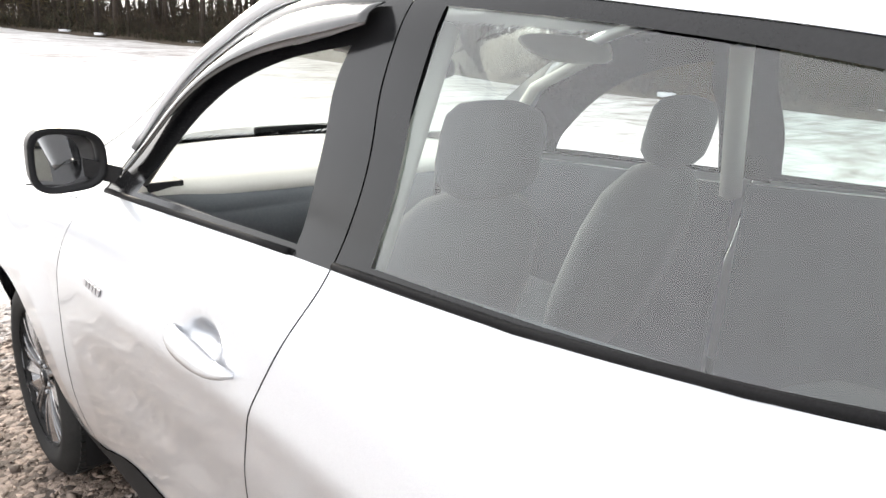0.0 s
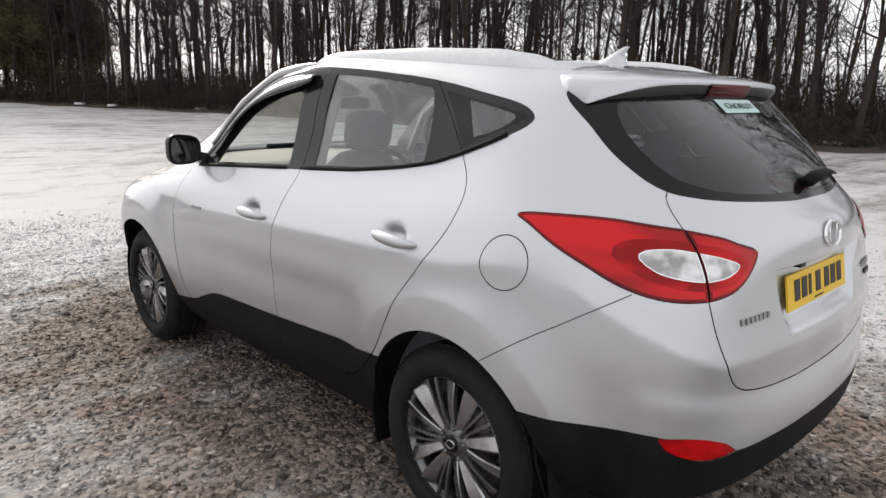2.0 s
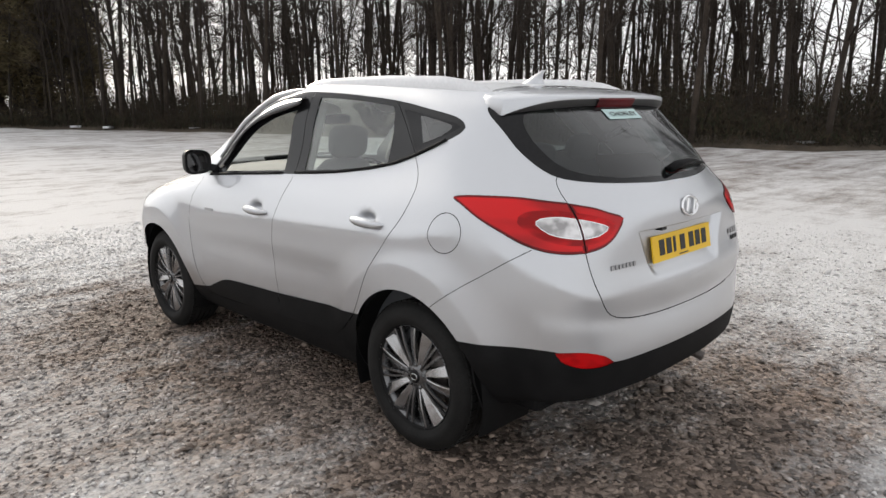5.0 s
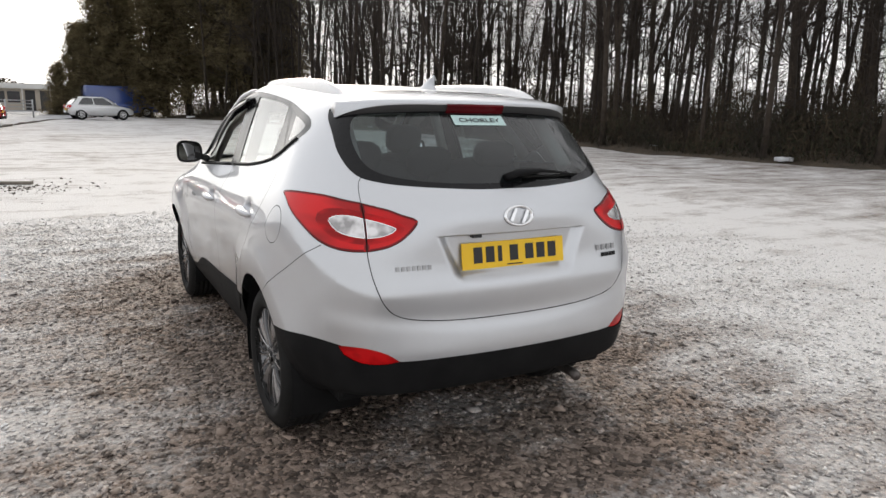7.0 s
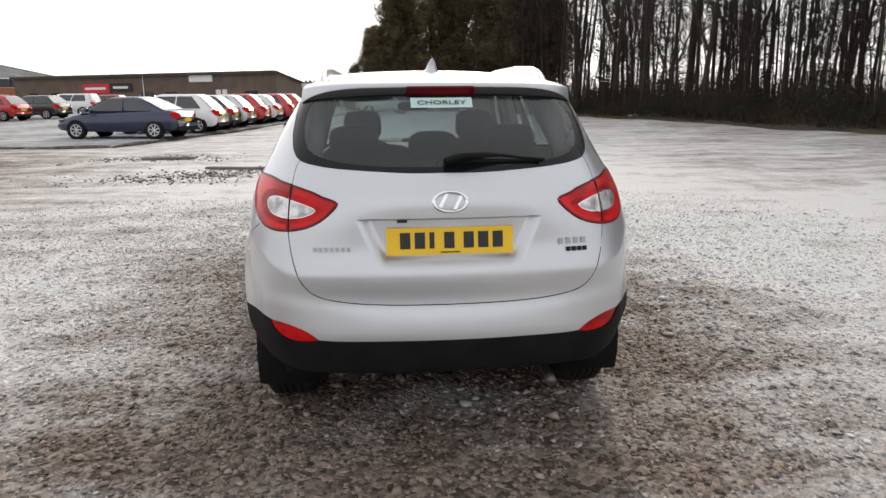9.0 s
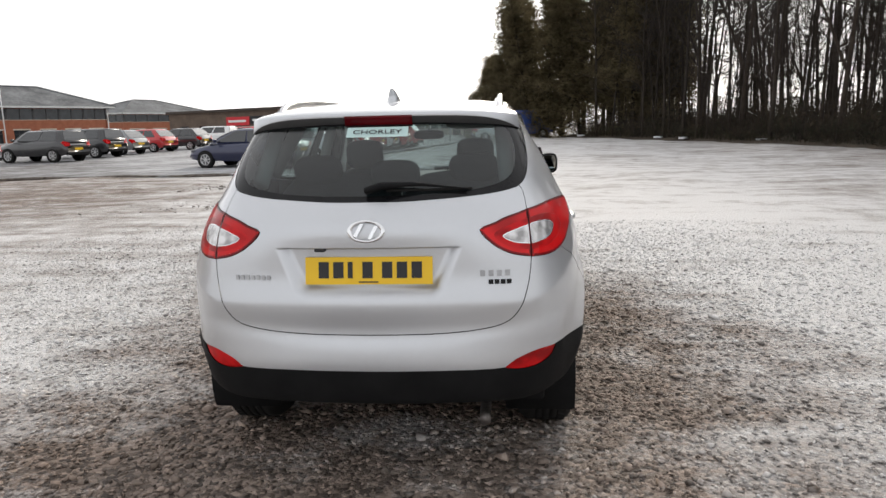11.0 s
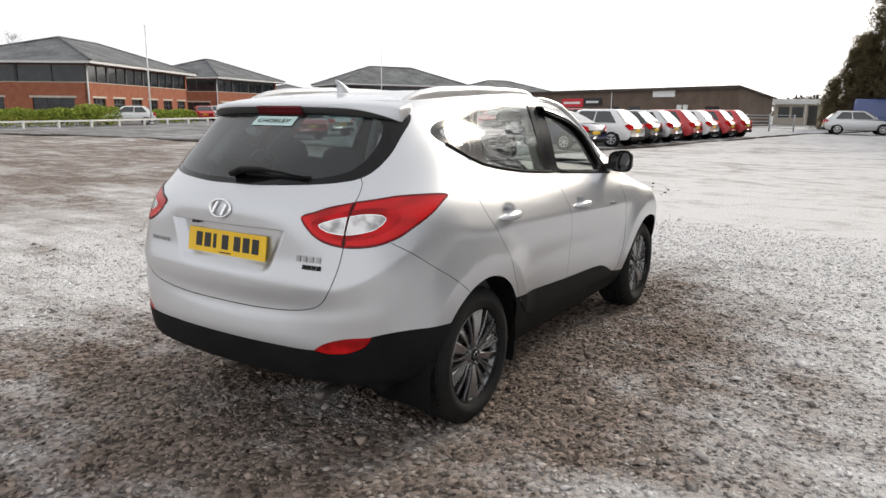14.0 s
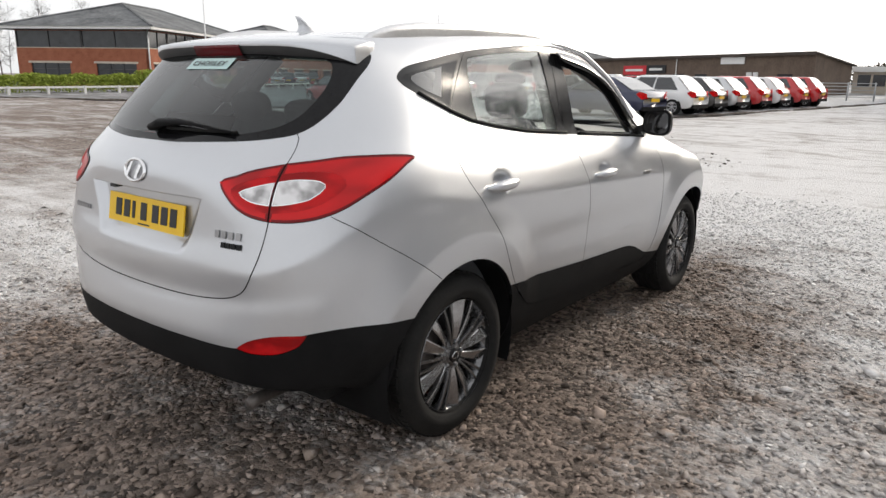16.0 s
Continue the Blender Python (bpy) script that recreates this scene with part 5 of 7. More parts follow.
# mirrors
for s in (-1, 1):
    def shell(front):
        V, F = [], []
        n, m = 28, 9
        for i in range(m + 1):
            u = i / m
            sc = (1 - (1 - u) ** 2.6) ** 0.5 if front else 1.0
            for k in range(n):
                t = 2 * math.pi * k / n
                c, q = math.cos(t), math.sin(t)
                ex = 0.62
                px = 0.086 * abs(c) ** ex * (1 if c > 0 else -1)
                pz = 0.076 * abs(q) ** ex * (1 if q > 0 else -1)
                pz += 0.010 * (px / 0.1) * (1 if q > 0 else -0.6)
                V.append((0.890 + px * max(sc, 0.03), 2.065 - 0.115 * u, 1.226 + pz * max(sc, 0.03)))
        for i in range(m):
            for k in range(n):
                F.append((i * n + k, i * n + (k + 1) % n, (i + 1) * n + (k + 1) % n, (i + 1) * n + k))
        return V, F
    V, F = shell(True)
    n = 28
    capf = [f for f in F if sum(V[i][2] for i in f) / 4 > 1.20 and sum(V[i][1] for i in f) / 4 > 2.005]
    lowf = [f for f in F if f not in capf]
    m_body = piece("door_mirror", *mirrored((V, lowf), s), M_TRIM, car, "door mirror with silver cap and black bezel")
    piece("mirror_cap", *mirrored((V, capf), s), M_SILVER, m_body, "silver mirror cap")
    rim = V[-n:]
    cy = rim[0][1]
    ring_in = [(0.890 + (p[0] - 0.890) * 0.84, cy - 0.004, 1.226 + (p[2] - 1.226) * 0.82) for p in rim]
    deep = [(p[0], cy + 0.030 - 0.22 * (p[0] - 0.890) + 0.10 * (p[2] - 1.226), p[2]) for p in ring_in]
    bez = (list(rim) + ring_in + deep, [(k, (k + 1) % n, n + (k + 1) % n, n + k) for k in range(n)] + [(n + k, n + (k + 1) % n, 2 * n + (k + 1) % n, 2 * n + k) for k in range(n)])
    piece("mirror_bezel", *mirrored(bez, s), M_TRIM, m_body)
    piece("mirror_glass", *mirrored((deep, [tuple(range(n))]), s), M_MIRROR, m_body, smooth=False)
    arm = merge(slab([(0.85, 2.06, 1.178), (0.85, 1.985, 1.178), (0.765, 1.93, 1.155), (0.765, 2.08, 1.150)], (0, 0, 0.045)))
    piece("mirror_arm", *mirrored(arm, s), M_TRIM, m_body, smooth=False)

# roof rails: low blades that rise from the roof's edge
def roof_z(x, y):
    w, ez = np.interp(y, GBY, GBX), np.interp(y, GBY, edge[o_, 2])
    crown = np.interp(y, [-.36, -.1, .2, .6, 1.0, 1.38], [1.612, 1.648, 1.668, 1.685, 1.695, 1.684])
    return float(ez + max(crown - ez, 0) * (1 - min(abs(x / w), 1) ** 2.4))


for s in (-1, 1):
    V, F = [], []
    ts = np.linspace(0, 1, 44)
    for t in ts:
        y = -0.215 + t * 1.515
        x = float(np.interp(y, [-.215, .0, .5, 1.0, 1.25, 1.44], [.528, .535, .534, .524, .500, .470]))
        foot = roof_z(x, y) - 0.012
        top = float(np.interp(y, [-.215, -.15, -.05, .12, .5, .9, 1.10, 1.20, 1.27, 1.30], [1.590, 1.632, 1.664, 1.688, 1.704, 1.706, 1.704, 1.694, 1.678, 1.660]))
        top = max(top, foot + 0.004)
        for dx, z in ((-.017, foot), (-.015, foot + (top - foot) * .6), (-.009, top - .003), (0, top), (.009, top - .003), (.014, foot + (top - foot) * .55), (.016, foot)):
            V.append((s * (x + dx), y, z))
    for i in range(len(ts) - 1):
        for k in range(6):
            q = i * 7 + k
            F.append((q, q + 1, q + 8, q + 7))
    piece("roof_rail", V, F, M_RAIL, car, "satin silver roof rail")

# shark fin aerial
V, F = [], []
for i, t in enumerate(np.linspace(0, 1, 9)):
    z = 1.648 + 0.072 * t
    y0, y1 = -0.055 + 0.020 * math.sin(math.pi * t) - 0.002 * t, 0.125 - 0.155 * t ** 0.8
    hw = 0.033 * (1 - t) ** 0.7 + 0.004
    for k in range(14):
        a = 2 * math.pi * k / 14
        V.append((hw * math.cos(a), (y0 + y1) / 2 + (y1 - y0) / 2 * math.sin(a), z))
for i in range(8):
    for k in range(14):
        F.append((i * 14 + k, i * 14 + (k + 1) % 14, (i + 1) * 14 + (k + 1) % 14, (i + 1) * 14 + k))
F.append(tuple(range(8 * 14, 9 * 14)))
piece("aerial_fin", V, F, M_SILVER, car, "silver shark-fin aerial")

# spoiler over the rear window
V, F = [], []
xs = np.linspace(-0.612, 0.612, 61)
for x in xs:
    u = abs(x) / 0.622
    yt = -0.468 + 0.030 * u ** 2 + 0.135 * u ** 7
    zt = 1.592 - 0.006 * u ** 2 - 0.014 * u ** 6
    yf = -0.16 + 0.02 * u ** 2
    zf = np.interp(yf, [-.36, -.1, .2], [1.612, 1.648, 1.668]) - 0.018 * u ** 2.2 - 0.028 * u ** 8
    sd = 0.016 + 0.050 * u ** 7
    drop = max(0.050 + 0.014 * u ** 4, sd + 0.006)
    sec = [(yf, zf - 0.014), (yf - 0.02, zf + 0.002)]
    for t in (0.2, 0.4, 0.6, 0.8):
        sec.append((yf + (yt - yf) * t, zf + (zt - zf) * t + 0.010 * math.sin(math.pi * t) * (1 - 0.5 * u)))
    sec += [(yt + 0.008, zt + 0.002), (yt, zt - 0.004), (yt + 0.004, zt - sd), (yt + 0.024, zt - drop), (yt + 0.075, zt - drop - 0.004), (yt + 0.16, zt - 0.01)]
    for y, z in sec:
        V.append((x * float(np.interp(y, [yt, yt + 0.10, yf], [1.0, 0.985, 0.895])) * (1.012 if z < zt - 0.012 else 1.0), y, z))
m = 12
dark_f = []
# rounded ends that fall to the corner of the rear window
cols = [V[i * m:(i + 1) * m] for i in range(len(xs))]
for s in (-1, 1):
    end = cols[-1] if s > 0 else cols[0]
    (xa, ya, za), (xb, yb, zb) = end[0], end[8]
    extra = []
    for e in (0.2, 0.4, 0.6, 0.8, 1.0):
        up, out = math.cos(e * math.pi / 2), math.sin(e * math.pi / 2)
        col = []
        for k, (x, y, z) in enumerate(end):
            base = za - 0.02 + (zb - za + 0.02) * min(max((y - ya) / (yb - ya), 0), 1)
            col.append((x + s * 0.006 * out, y + 0.010 * out, base + (z - base) * up) if k < 9 else (x, y, z))
        extra.append(col)
    cols = cols + extra if s > 0 else extra[::-1] + cols
V = [p for c_ in cols for p in c_]
nc = len(cols)
for i in range(nc - 1):
    for k in range(m - 1):
        if k < 8:
            F.append((i * m + k, i * m + k + 1, (i + 1) * m + k + 1, (i + 1) * m + k))
        elif 5 <= i < nc - 6:
            dark_f.append((i * m + k, i * m + k + 1, (i + 1) * m + k + 1, (i + 1) * m + k))
spoiler = piece("spoiler", V, F, M_SILVER, car, "silver roof spoiler")
piece("spoiler_underside", V, dark_f, M_SPOIL_SHADE, spoiler, "underside of the spoiler, darkened for its shade")
V, F = [], []
for x in np.linspace(-0.150, 0.150, 17):
    u = abs(x) / 0.622
    yt, zt = -0.468 + 0.030 * u ** 2, 1.592
    V += [(x, yt + 0.0005, zt - 0.012), (x, yt - 0.004, zt - 0.020), (x, yt + 0.014, zt - 0.052), (x, yt + 0.05, zt - 0.060)]
for i in range(16):
    for k in range(3):
        F.append((i * 4 + k, i * 4 + k + 1, (i + 1) * 4 + k + 1, (i + 1) * 4 + k))
piece("high_brake_lamp", V, F, M_DEEPRED, car, "dark red high-level brake lamp", smooth=False)

# rear wiper
p0, n0 = on_tail(0.02, 1.262, 0.018)
p1, n1 = on_tail(0.22, 1.283, 0.024)
p2, n2 = on_tail(0.40, 1.266, 0.014)
arm = tube([on_tail(-0.012, 1.268, 0.012)[0], on_tail(0.05, 1.278, 0.028)[0], on_tail(0.16, 1.284, 0.028)[0], p1, p2], [0.026, 0.027, 0.018, 0.012, 0.006], 10, squash=0.6)
wiper = piece("rear_wiper", *arm, M_CLAD, car, "black rear wiper with its cover")
bl = [on_tail(x, 1.256 + 0.016 * (x > 0.05), 0.006)[0] for x in np.linspace(0.07, 0.415, 12)]
piece("wiper_blade", *tube(bl, 0.006, 6), M_TYRE, wiper)

# number plate, with plain bars for its characters
def plate_plane(x, z, out):
    return (x, -0.832 + (z - 0.907) * 0.165 - out, z)


plate = piece("number_plate", *slab([plate_plane(x, z, 0.0) for x, z in ((-.26, .906), (.26, .906), (.26, 1.015), (-.26, 1.015))], (0, 0.006, 0)), M_PLATE, car, "yellow rear number plate", smooth=False)
for x0 in (-.205, -.145, -.085, -.025, .055, .115, .175):
    wd = 0.042 if abs(x0 + .085) > 0.01 else 0.020
    piece("plate_bar", *slab([plate_plane(x, z, 0.0022) for x, z in ((x0, .931), (x0 + wd, .931), (x0 + wd, .996), (x0, .996))], (0, 0.002, 0)), M_INK, plate, smooth=False)
piece("maker_bar", *slab([plate_plane(x, z, 0.0015) for x, z in ((-.04, .913), (.04, .913), (.04, .918), (-.04, .918))], (0, 0.001, 0)), M_INK, plate, smooth=False)
piece("tailgate_switch", *slab([(-.215, -.835, 1.040), (-.175, -.835, 1.040), (-.175, -.835, 1.052), (-.215, -.835, 1.052)], (0, 0.03, 0)), M_INK, car, smooth=False)

# round badge and the unlettered name bars on the tailgate
V, F = ring([(0.058, 0.0), (0.064, 0.005), (0.070, 0.005), (0.076, 0.0)], 40, axis="z")
c, nb = on_tail(0.0, 1.123, 0.003)
rot = Vector((0, nb.y, nb.z)).to_track_quat("Z", "Y").to_matrix().to_4x4()
bm_ = Matrix.Translation(c) @ rot @ Matrix.Diagonal((1, 0.60, 1, 1))
badge = piece("badge", *moved((V, F), bm_), M_CHROME, car, "chrome oval badge")
bar = slab([(-0.050, -0.030, 0.001), (-0.036, -0.040, 0.001), (-0.008, 0.050, 0.001), (-0.022, 0.052, 0.001)], (0, 0, 0.005))
bar2 = slab([(0.036, 0.040, 0.001), (0.050, 0.030, 0.001), (0.022, -0.052, 0.001), (0.008, -0.050, 0.001)], (0, 0, 0.005))
piece("badge_bars", *moved(merge(bar, bar2), bm_), M_CHROME, badge, smooth=False)


def name_bars(xs_, z, h, mat, label, widths=0.017):
    first = None
    for x in xs_:
        a, b = on_tail(x, z - h / 2, 0.002)[0], on_tail(x + widths, z - h / 2, 0.002)[0]
        c_, d_ = on_tail(x + widths, z + h / 2, 0.002)[0], on_tail(x, z + h / 2, 0.002)[0]
        piece("name_bar", *slab([a, b, c_, d_], (0, -0.003, 0)), mat, car, label, smooth=False)


name_bars([-.555 + 0.0225 * k for k in range(7)], 0.935, 0.018, M_NAMEBAR, "dull chrome name bar", 0.014)
name_bars([.450 + 0.033 * k for k in range(4)], 0.947, 0.024, M_NAMEBAR, "dull chrome name bar", 0.020)
name_bars([.483 + 0.024 * k for k in range(4)], 0.913, 0.018, M_TRIM, "dark name bar", 0.019)
for s in (-1, 1):
    for k in range(5):
        y0 = 1.80 + 0.022 * k
        q = [on_side(y, z, 0.0015)[0] for y, z in ((y0, .93), (y0 + .017, .93), (y0 + .017, .946), (y0, .946))]
        piece("wing_bar", *slab([(s * v.x, v.y, v.z) for v in q], (s * 0.003, 0, 0)), M_NAMEBAR, car, "dull chrome name bar", smooth=False)

# dealer sticker on the rear window
def sticker_point(x, z):
    p, n = on_tail(x, z, 0.002)
    return p


st = piece("window_sticker", *slab([sticker_point(x, z) for x, z in ((-.135, 1.487), (.135, 1.487), (.135, 1.528), (-.135, 1.528))], (0, 0.001, 0.001)), M_STICKER, car, "pale sticker with a town name", smooth=False)
cu = bpy.data.curves.new("town_name", "FONT")
cu.body, cu.size, cu.align_x, cu.align_y, cu.extrude = "CHORLEY", 0.036, "CENTER", "CENTER", 0.0006
cu.materials.append(M_INK)
tn = new("town_name", cu)
tn.parent = st
pm, nm = on_tail(0.0, 1.5065, 0.0045)
tn.matrix_basis = Matrix.Translation(pm) @ Vector((0, nm.y, nm.z)).to_track_quat("Z", "Y").to_matrix().to_4x4() @ Matrix.Diagonal((1.35, 1.0, 1, 1))

# ---- inside the car ----
def cushion(sx, sy, sz, n=10, power=3.2):
    """A soft block, bulging, of half sizes sx, sy, sz."""
    V, F = [], []
    m = 2 * n
    for i in range(n + 1):
        ph = math.pi * i / n
        for k in range(m):
            th = 2 * math.pi * k / m
            d = Vector((math.sin(ph) * math.cos(th), math.sin(ph) * math.sin(th), math.cos(ph)))
            r = (abs(d.x) ** power + abs(d.y) ** power + abs(d.z) ** power) ** (-1 / power)
            V.append((d.x * r * sx, d.y * r * sy, d.z * r * sz))
    for i in range(n):
        for k in range(m):
            F.append((i * m + k, i * m + (k + 1) % m, (i + 1) * m + (k + 1) % m, (i + 1) * m + k))
    return V, F


for s in (-1, 1):
    base = piece("front_seat", *moved(cushion(0.25, 0.26, 0.10), pose(s * 0.37, 1.55, 0.64, 6)), M_SEAT, car, "charcoal cloth front seat")
    piece("backrest", *moved(cushion(0.235, 0.08, 0.33), pose(s * 0.37, 1.21, 0.95, 18)), M_SEAT, base)
    piece("headrest", *moved(cushion(0.122, 0.052, 0.092, 12, 4.2), pose(s * 0.37, 1.085, 1.355, 10)), M_SEAT, base)
    for q in (-1, 1):
        piece("headrest_post", *tube([(s * 0.37 + q * 0.05, 1.12, 1.20), (s * 0.37 + q * 0.05, 1.09, 1.34)], 0.007, 8), M_CHROME, base)
bench = piece("rear_seat", *moved(cushion(0.64, 0.27, 0.11), pose(0, 0.47, 0.68, 4)), M_SEAT, car, "charcoal cloth rear bench")
for x in (-0.33, 0.33):
    piece("backrest", *moved(cushion(0.32, 0.08, 0.33), pose(x, 0.12, 0.99, 20)), M_SEAT, bench)
for x in (-0.40, 0.0, 0.40):
    piece("headrest", *moved(cushion(0.125, 0.05, 0.075), pose(x, -0.01, 1.32 if x else 1.29, 12)), M_SEAT, bench)
part("parcel_shelf", box_bm(-0.60, 0.60, -0.60, -0.06, 1.075, 1.10, 0.01), M_CLAD, car)
part("cabin_floor", box_bm(-0.72, 0.72, -0.6, 2.3, 0.32, 0.40, 0.02), M_CLAD, car)
dash = bmesh.new()
prof = [(1.98, .62), (1.93, .95), (1.96, 1.06), (2.06, 1.10), (2.30, 1.105), (2.56, 1.115), (2.56, .62)]
L_, R_ = [dash.verts.new((-0.72, y, z)) for y, z in prof], [dash.verts.new((0.72, y, z)) for y, z in prof]
for i in range(len(prof)):
    j = (i + 1) % len(prof)
    dash.faces.new((L_[i], R_[i], R_[j], L_[j]))
dash.faces.new(L_)
dash.faces.new(R_[::-1])
bmesh.ops.bevel(dash, geom=list(dash.edges), offset=0.02, segments=2, affect="EDGES")
dash_ob = part("dashboard", dash, M_DASH, car, "dark blue-grey plastic dashboard", smooth=True)
# upper dash in a pale colour that carries the bright light on it
V, F = [], []
for x in np.linspace(-0.715, 0.715, 25):
    u = abs(x) / 0.715
    for y, z in ((2.02 + 0.05 * u ** 3, 1.055), (2.008 + 0.05 * u ** 3, 1.085), (2.03 + 0.05 * u ** 3, 1.112), (2.16, 1.124), (2.36, 1.126 + 0.014 * (1 - u * u)), (2.54, 1.122 + 0.032 * (1 - u * u))):
        V.append((x, y, z))
for i in range(24):
    for k in range(5):
        q = i * 6 + k
        F.append((q, q + 6, q + 7, q + 1))
piece("dash_pad", V, F, M_CREAM, dash_ob, "upper dash pad, pale with the light on it painted in")
for s in (-1, 1):
    piece("wiper_arm", *tube([(s * 0.05, 2.60, 1.165), (s * 0.05 + 0.30, 2.585, 1.178), (s * 0.05 + 0.62 * (1 if s > 0 else 0.85), 2.47, 1.186)], [0.016, 0.010, 0.007], 8), M_CLAD, car)

for x in (-0.62, 0.62):
    part("air_vent", box_bm(x - 0.05, x + 0.05, 2.06, 2.12, 1.100, 1.128, 0.004), M_INK, dash_ob)
wheel_c = pose(0.37, 1.80, 1.00, 65)
sw = piece("steering_wheel", *moved(tube([(0.185 * math.cos(t), 0.185 * math.sin(t), 0) for t in np.linspace(0, 2 * math.pi, 33)[:-1]], 0.015, 10, closed=True), wheel_c), M_TRIM, car, "dark steering wheel")
piece("wheel_boss", *moved(cushion(0.075, 0.06, 0.03), wheel_c), M_DASH, sw)
for t in (0.0, math.pi, -math.pi / 2):
    piece("wheel_arm", *moved(tube([(0.05 * math.cos(t), 0.05 * math.sin(t), 0), (0.18 * math.cos(t), 0.18 * math.sin(t), 0)], 0.014, 8, squash=0.5), wheel_c), M_RAIL, sw)
piece("column", *tube([wheel_c @ Vector((0, 0, 0)), wheel_c @ Vector((0, 0, -0.3))], 0.04, 12), M_DASH, sw)
im = piece("interior_mirror", *moved(cushion(0.115, 0.022, 0.035), pose(0, 1.70, 1.47, -8)), M_TRIM, car)
piece("mirror_stalk", *tube([(0, 1.72, 1.49), (0, 1.80, 1.53)], 0.01, 8), M_TRIM, im)
for s in (-1, 1):
    piece("sun_visor", *moved(cushion(0.19, 0.075, 0.012), pose(s * 0.34, 1.46, 1.545, 28)), M_CREAM, car)
    # door cards: dark below, pale above
    for y0, y1, zt0, zt1 in ((1.06, 1.98, 1.19, 1.135), (0.10, 1.02, 1.28, 1.20)):
        o = [(s * 0.76, y0, 0.45), (s * 0.76, y1, 0.45), (s * 0.735, y1, zt1 - 0.01), (s * 0.735, y0, zt0 - 0.01)]
        piece("door_card", *slab(o if s > 0 else o[::-1], (-s * 0.03, 0, 0)), M_DASH, car, smooth=False)
    o = [(s * 0.70, -0.62, 0.45), (s * 0.70, 0.10, 0.45), (s * 0.68, 0.10, 1.26), (s * 0.64, -0.35, 1.30)]
    piece("boot_side", *slab(o if s > 0 else o[::-1], (-s * 0.03, 0, 0)), M_CLAD, car, smooth=False)
    # inner trim of the pillars
    for pts, w in (([(.735, 1.06, 1.15), (.60, 1.045, 1.58)], 0.055), ([(.70, .08, 1.30), (.605, .30, 1.56)], 0.06), ([(.735, 2.02, 1.15), (.66, 1.80, 1.40), (.58, 1.46, 1.55)], 0.035), ([(.60, -.42, 1.28), (.575, -.16, 1.55)], 0.06)):
        piece("pillar_trim", *tube([(s * (x - 0.035), y, z) for x, y, z in pts], w * 0.62, 8, squash=1.0), M_CREAM, car)
V, F = [], []
for i, y in enumerate(np.linspace(-0.25, 1.36, 15)):
    w, ez = np.interp(y, GBY, GBX) - 0.03, np.interp(y, GBY, edge[o_, 2]) - 0.035
    for k in range(9):
        u = k / 4 - 1
        V.append((w * u, y, ez + 0.022 * (1 - u * u)))
for i in range(14):
    for k in range(8):
        q = i * 9 + k
        F.append((q, q + 9, q + 10, q + 1))
piece("headliner", V, F, M_CREAM, car, "pale roof lining")

# ---- the wood along the edge of the gravel ----
M_BARK = surface("dark_bark", (0.018, 0.013, 0.010), (0.055, 0.042, 0.032), rough=0.95, scale=3, fine=40, bump=0.01, spread=0.3)
M_TWIG = surface("twigs", (0.02, 0.014, 0.011), (0.05, 0.038, 0.029), rough=0.95, scale=2, fine=20, spread=0.25)
def foliage(name, lo, hi, through_=0.5):
    """Needles: diffuse, and lit through from behind."""
    m, n, l = material(name)
    r = ramp(n, l, noise_node(n, l, 1.3, 5, 0.6).outputs[0], lo, hi, 0.35, 0.65)
    d, t = n.new("ShaderNodeBsdfDiffuse"), n.new("ShaderNodeBsdfTranslucent")
    mx, out = n.new("ShaderNodeMixShader"), n.new("ShaderNodeOutputMaterial")
    mx.inputs[0].default_value = through_
    for b in (d, t):
        l.new(r.outputs[0], b.inputs[0])
    l.new(d.outputs[0], mx.inputs[1])
    l.new(t.outputs[0], mx.inputs[2])
    l.new(mx.outputs[0], out.inputs[0])
    return m


M_NEEDLE = foliage("pine_needles", (0.085, 0.070, 0.042), (0.23, 0.19, 0.112))
M_BRUSH = surface("bramble_and_dead_leaves", (0.016, 0.013, 0.009), (0.07, 0.05, 0.03), rough=0.95, scale=0.7, fine=6)
M_IVY = surface("ivy_and_evergreen_scrub", (0.012, 0.016, 0.008), (0.04, 0.045, 0.02), rough=0.9, scale=0.7, fine=6)
M_BANK = surface("leaf_litter_bank", (0.03, 0.023, 0.016), (0.10, 0.075, 0.05), rough=1.0, scale=1.2, fine=14, bump=0.03)
M_SNOW = surface("thin_snow", (0.62, 0.63, 0.66), (0.75, 0.76, 0.79), rough=0.8, scale=3, fine=20, bump=0.01)


def limb(rng, p, d, length, r0, r1, segs, sides, wander, droop=0.0):
    path, rad = [p.copy()], [r0]
    for i in range(segs):
        d = (d + Vector(rng.normal(0, wander, 3)) + Vector((0, 0, -droop))).normalized()
        p = p + d * (length / segs)
        path.append(p.copy())
        rad.append(r0 + (r1 - r0) * (i + 1) / segs)
    return tube(path, rad, sides, cap=False), path, d


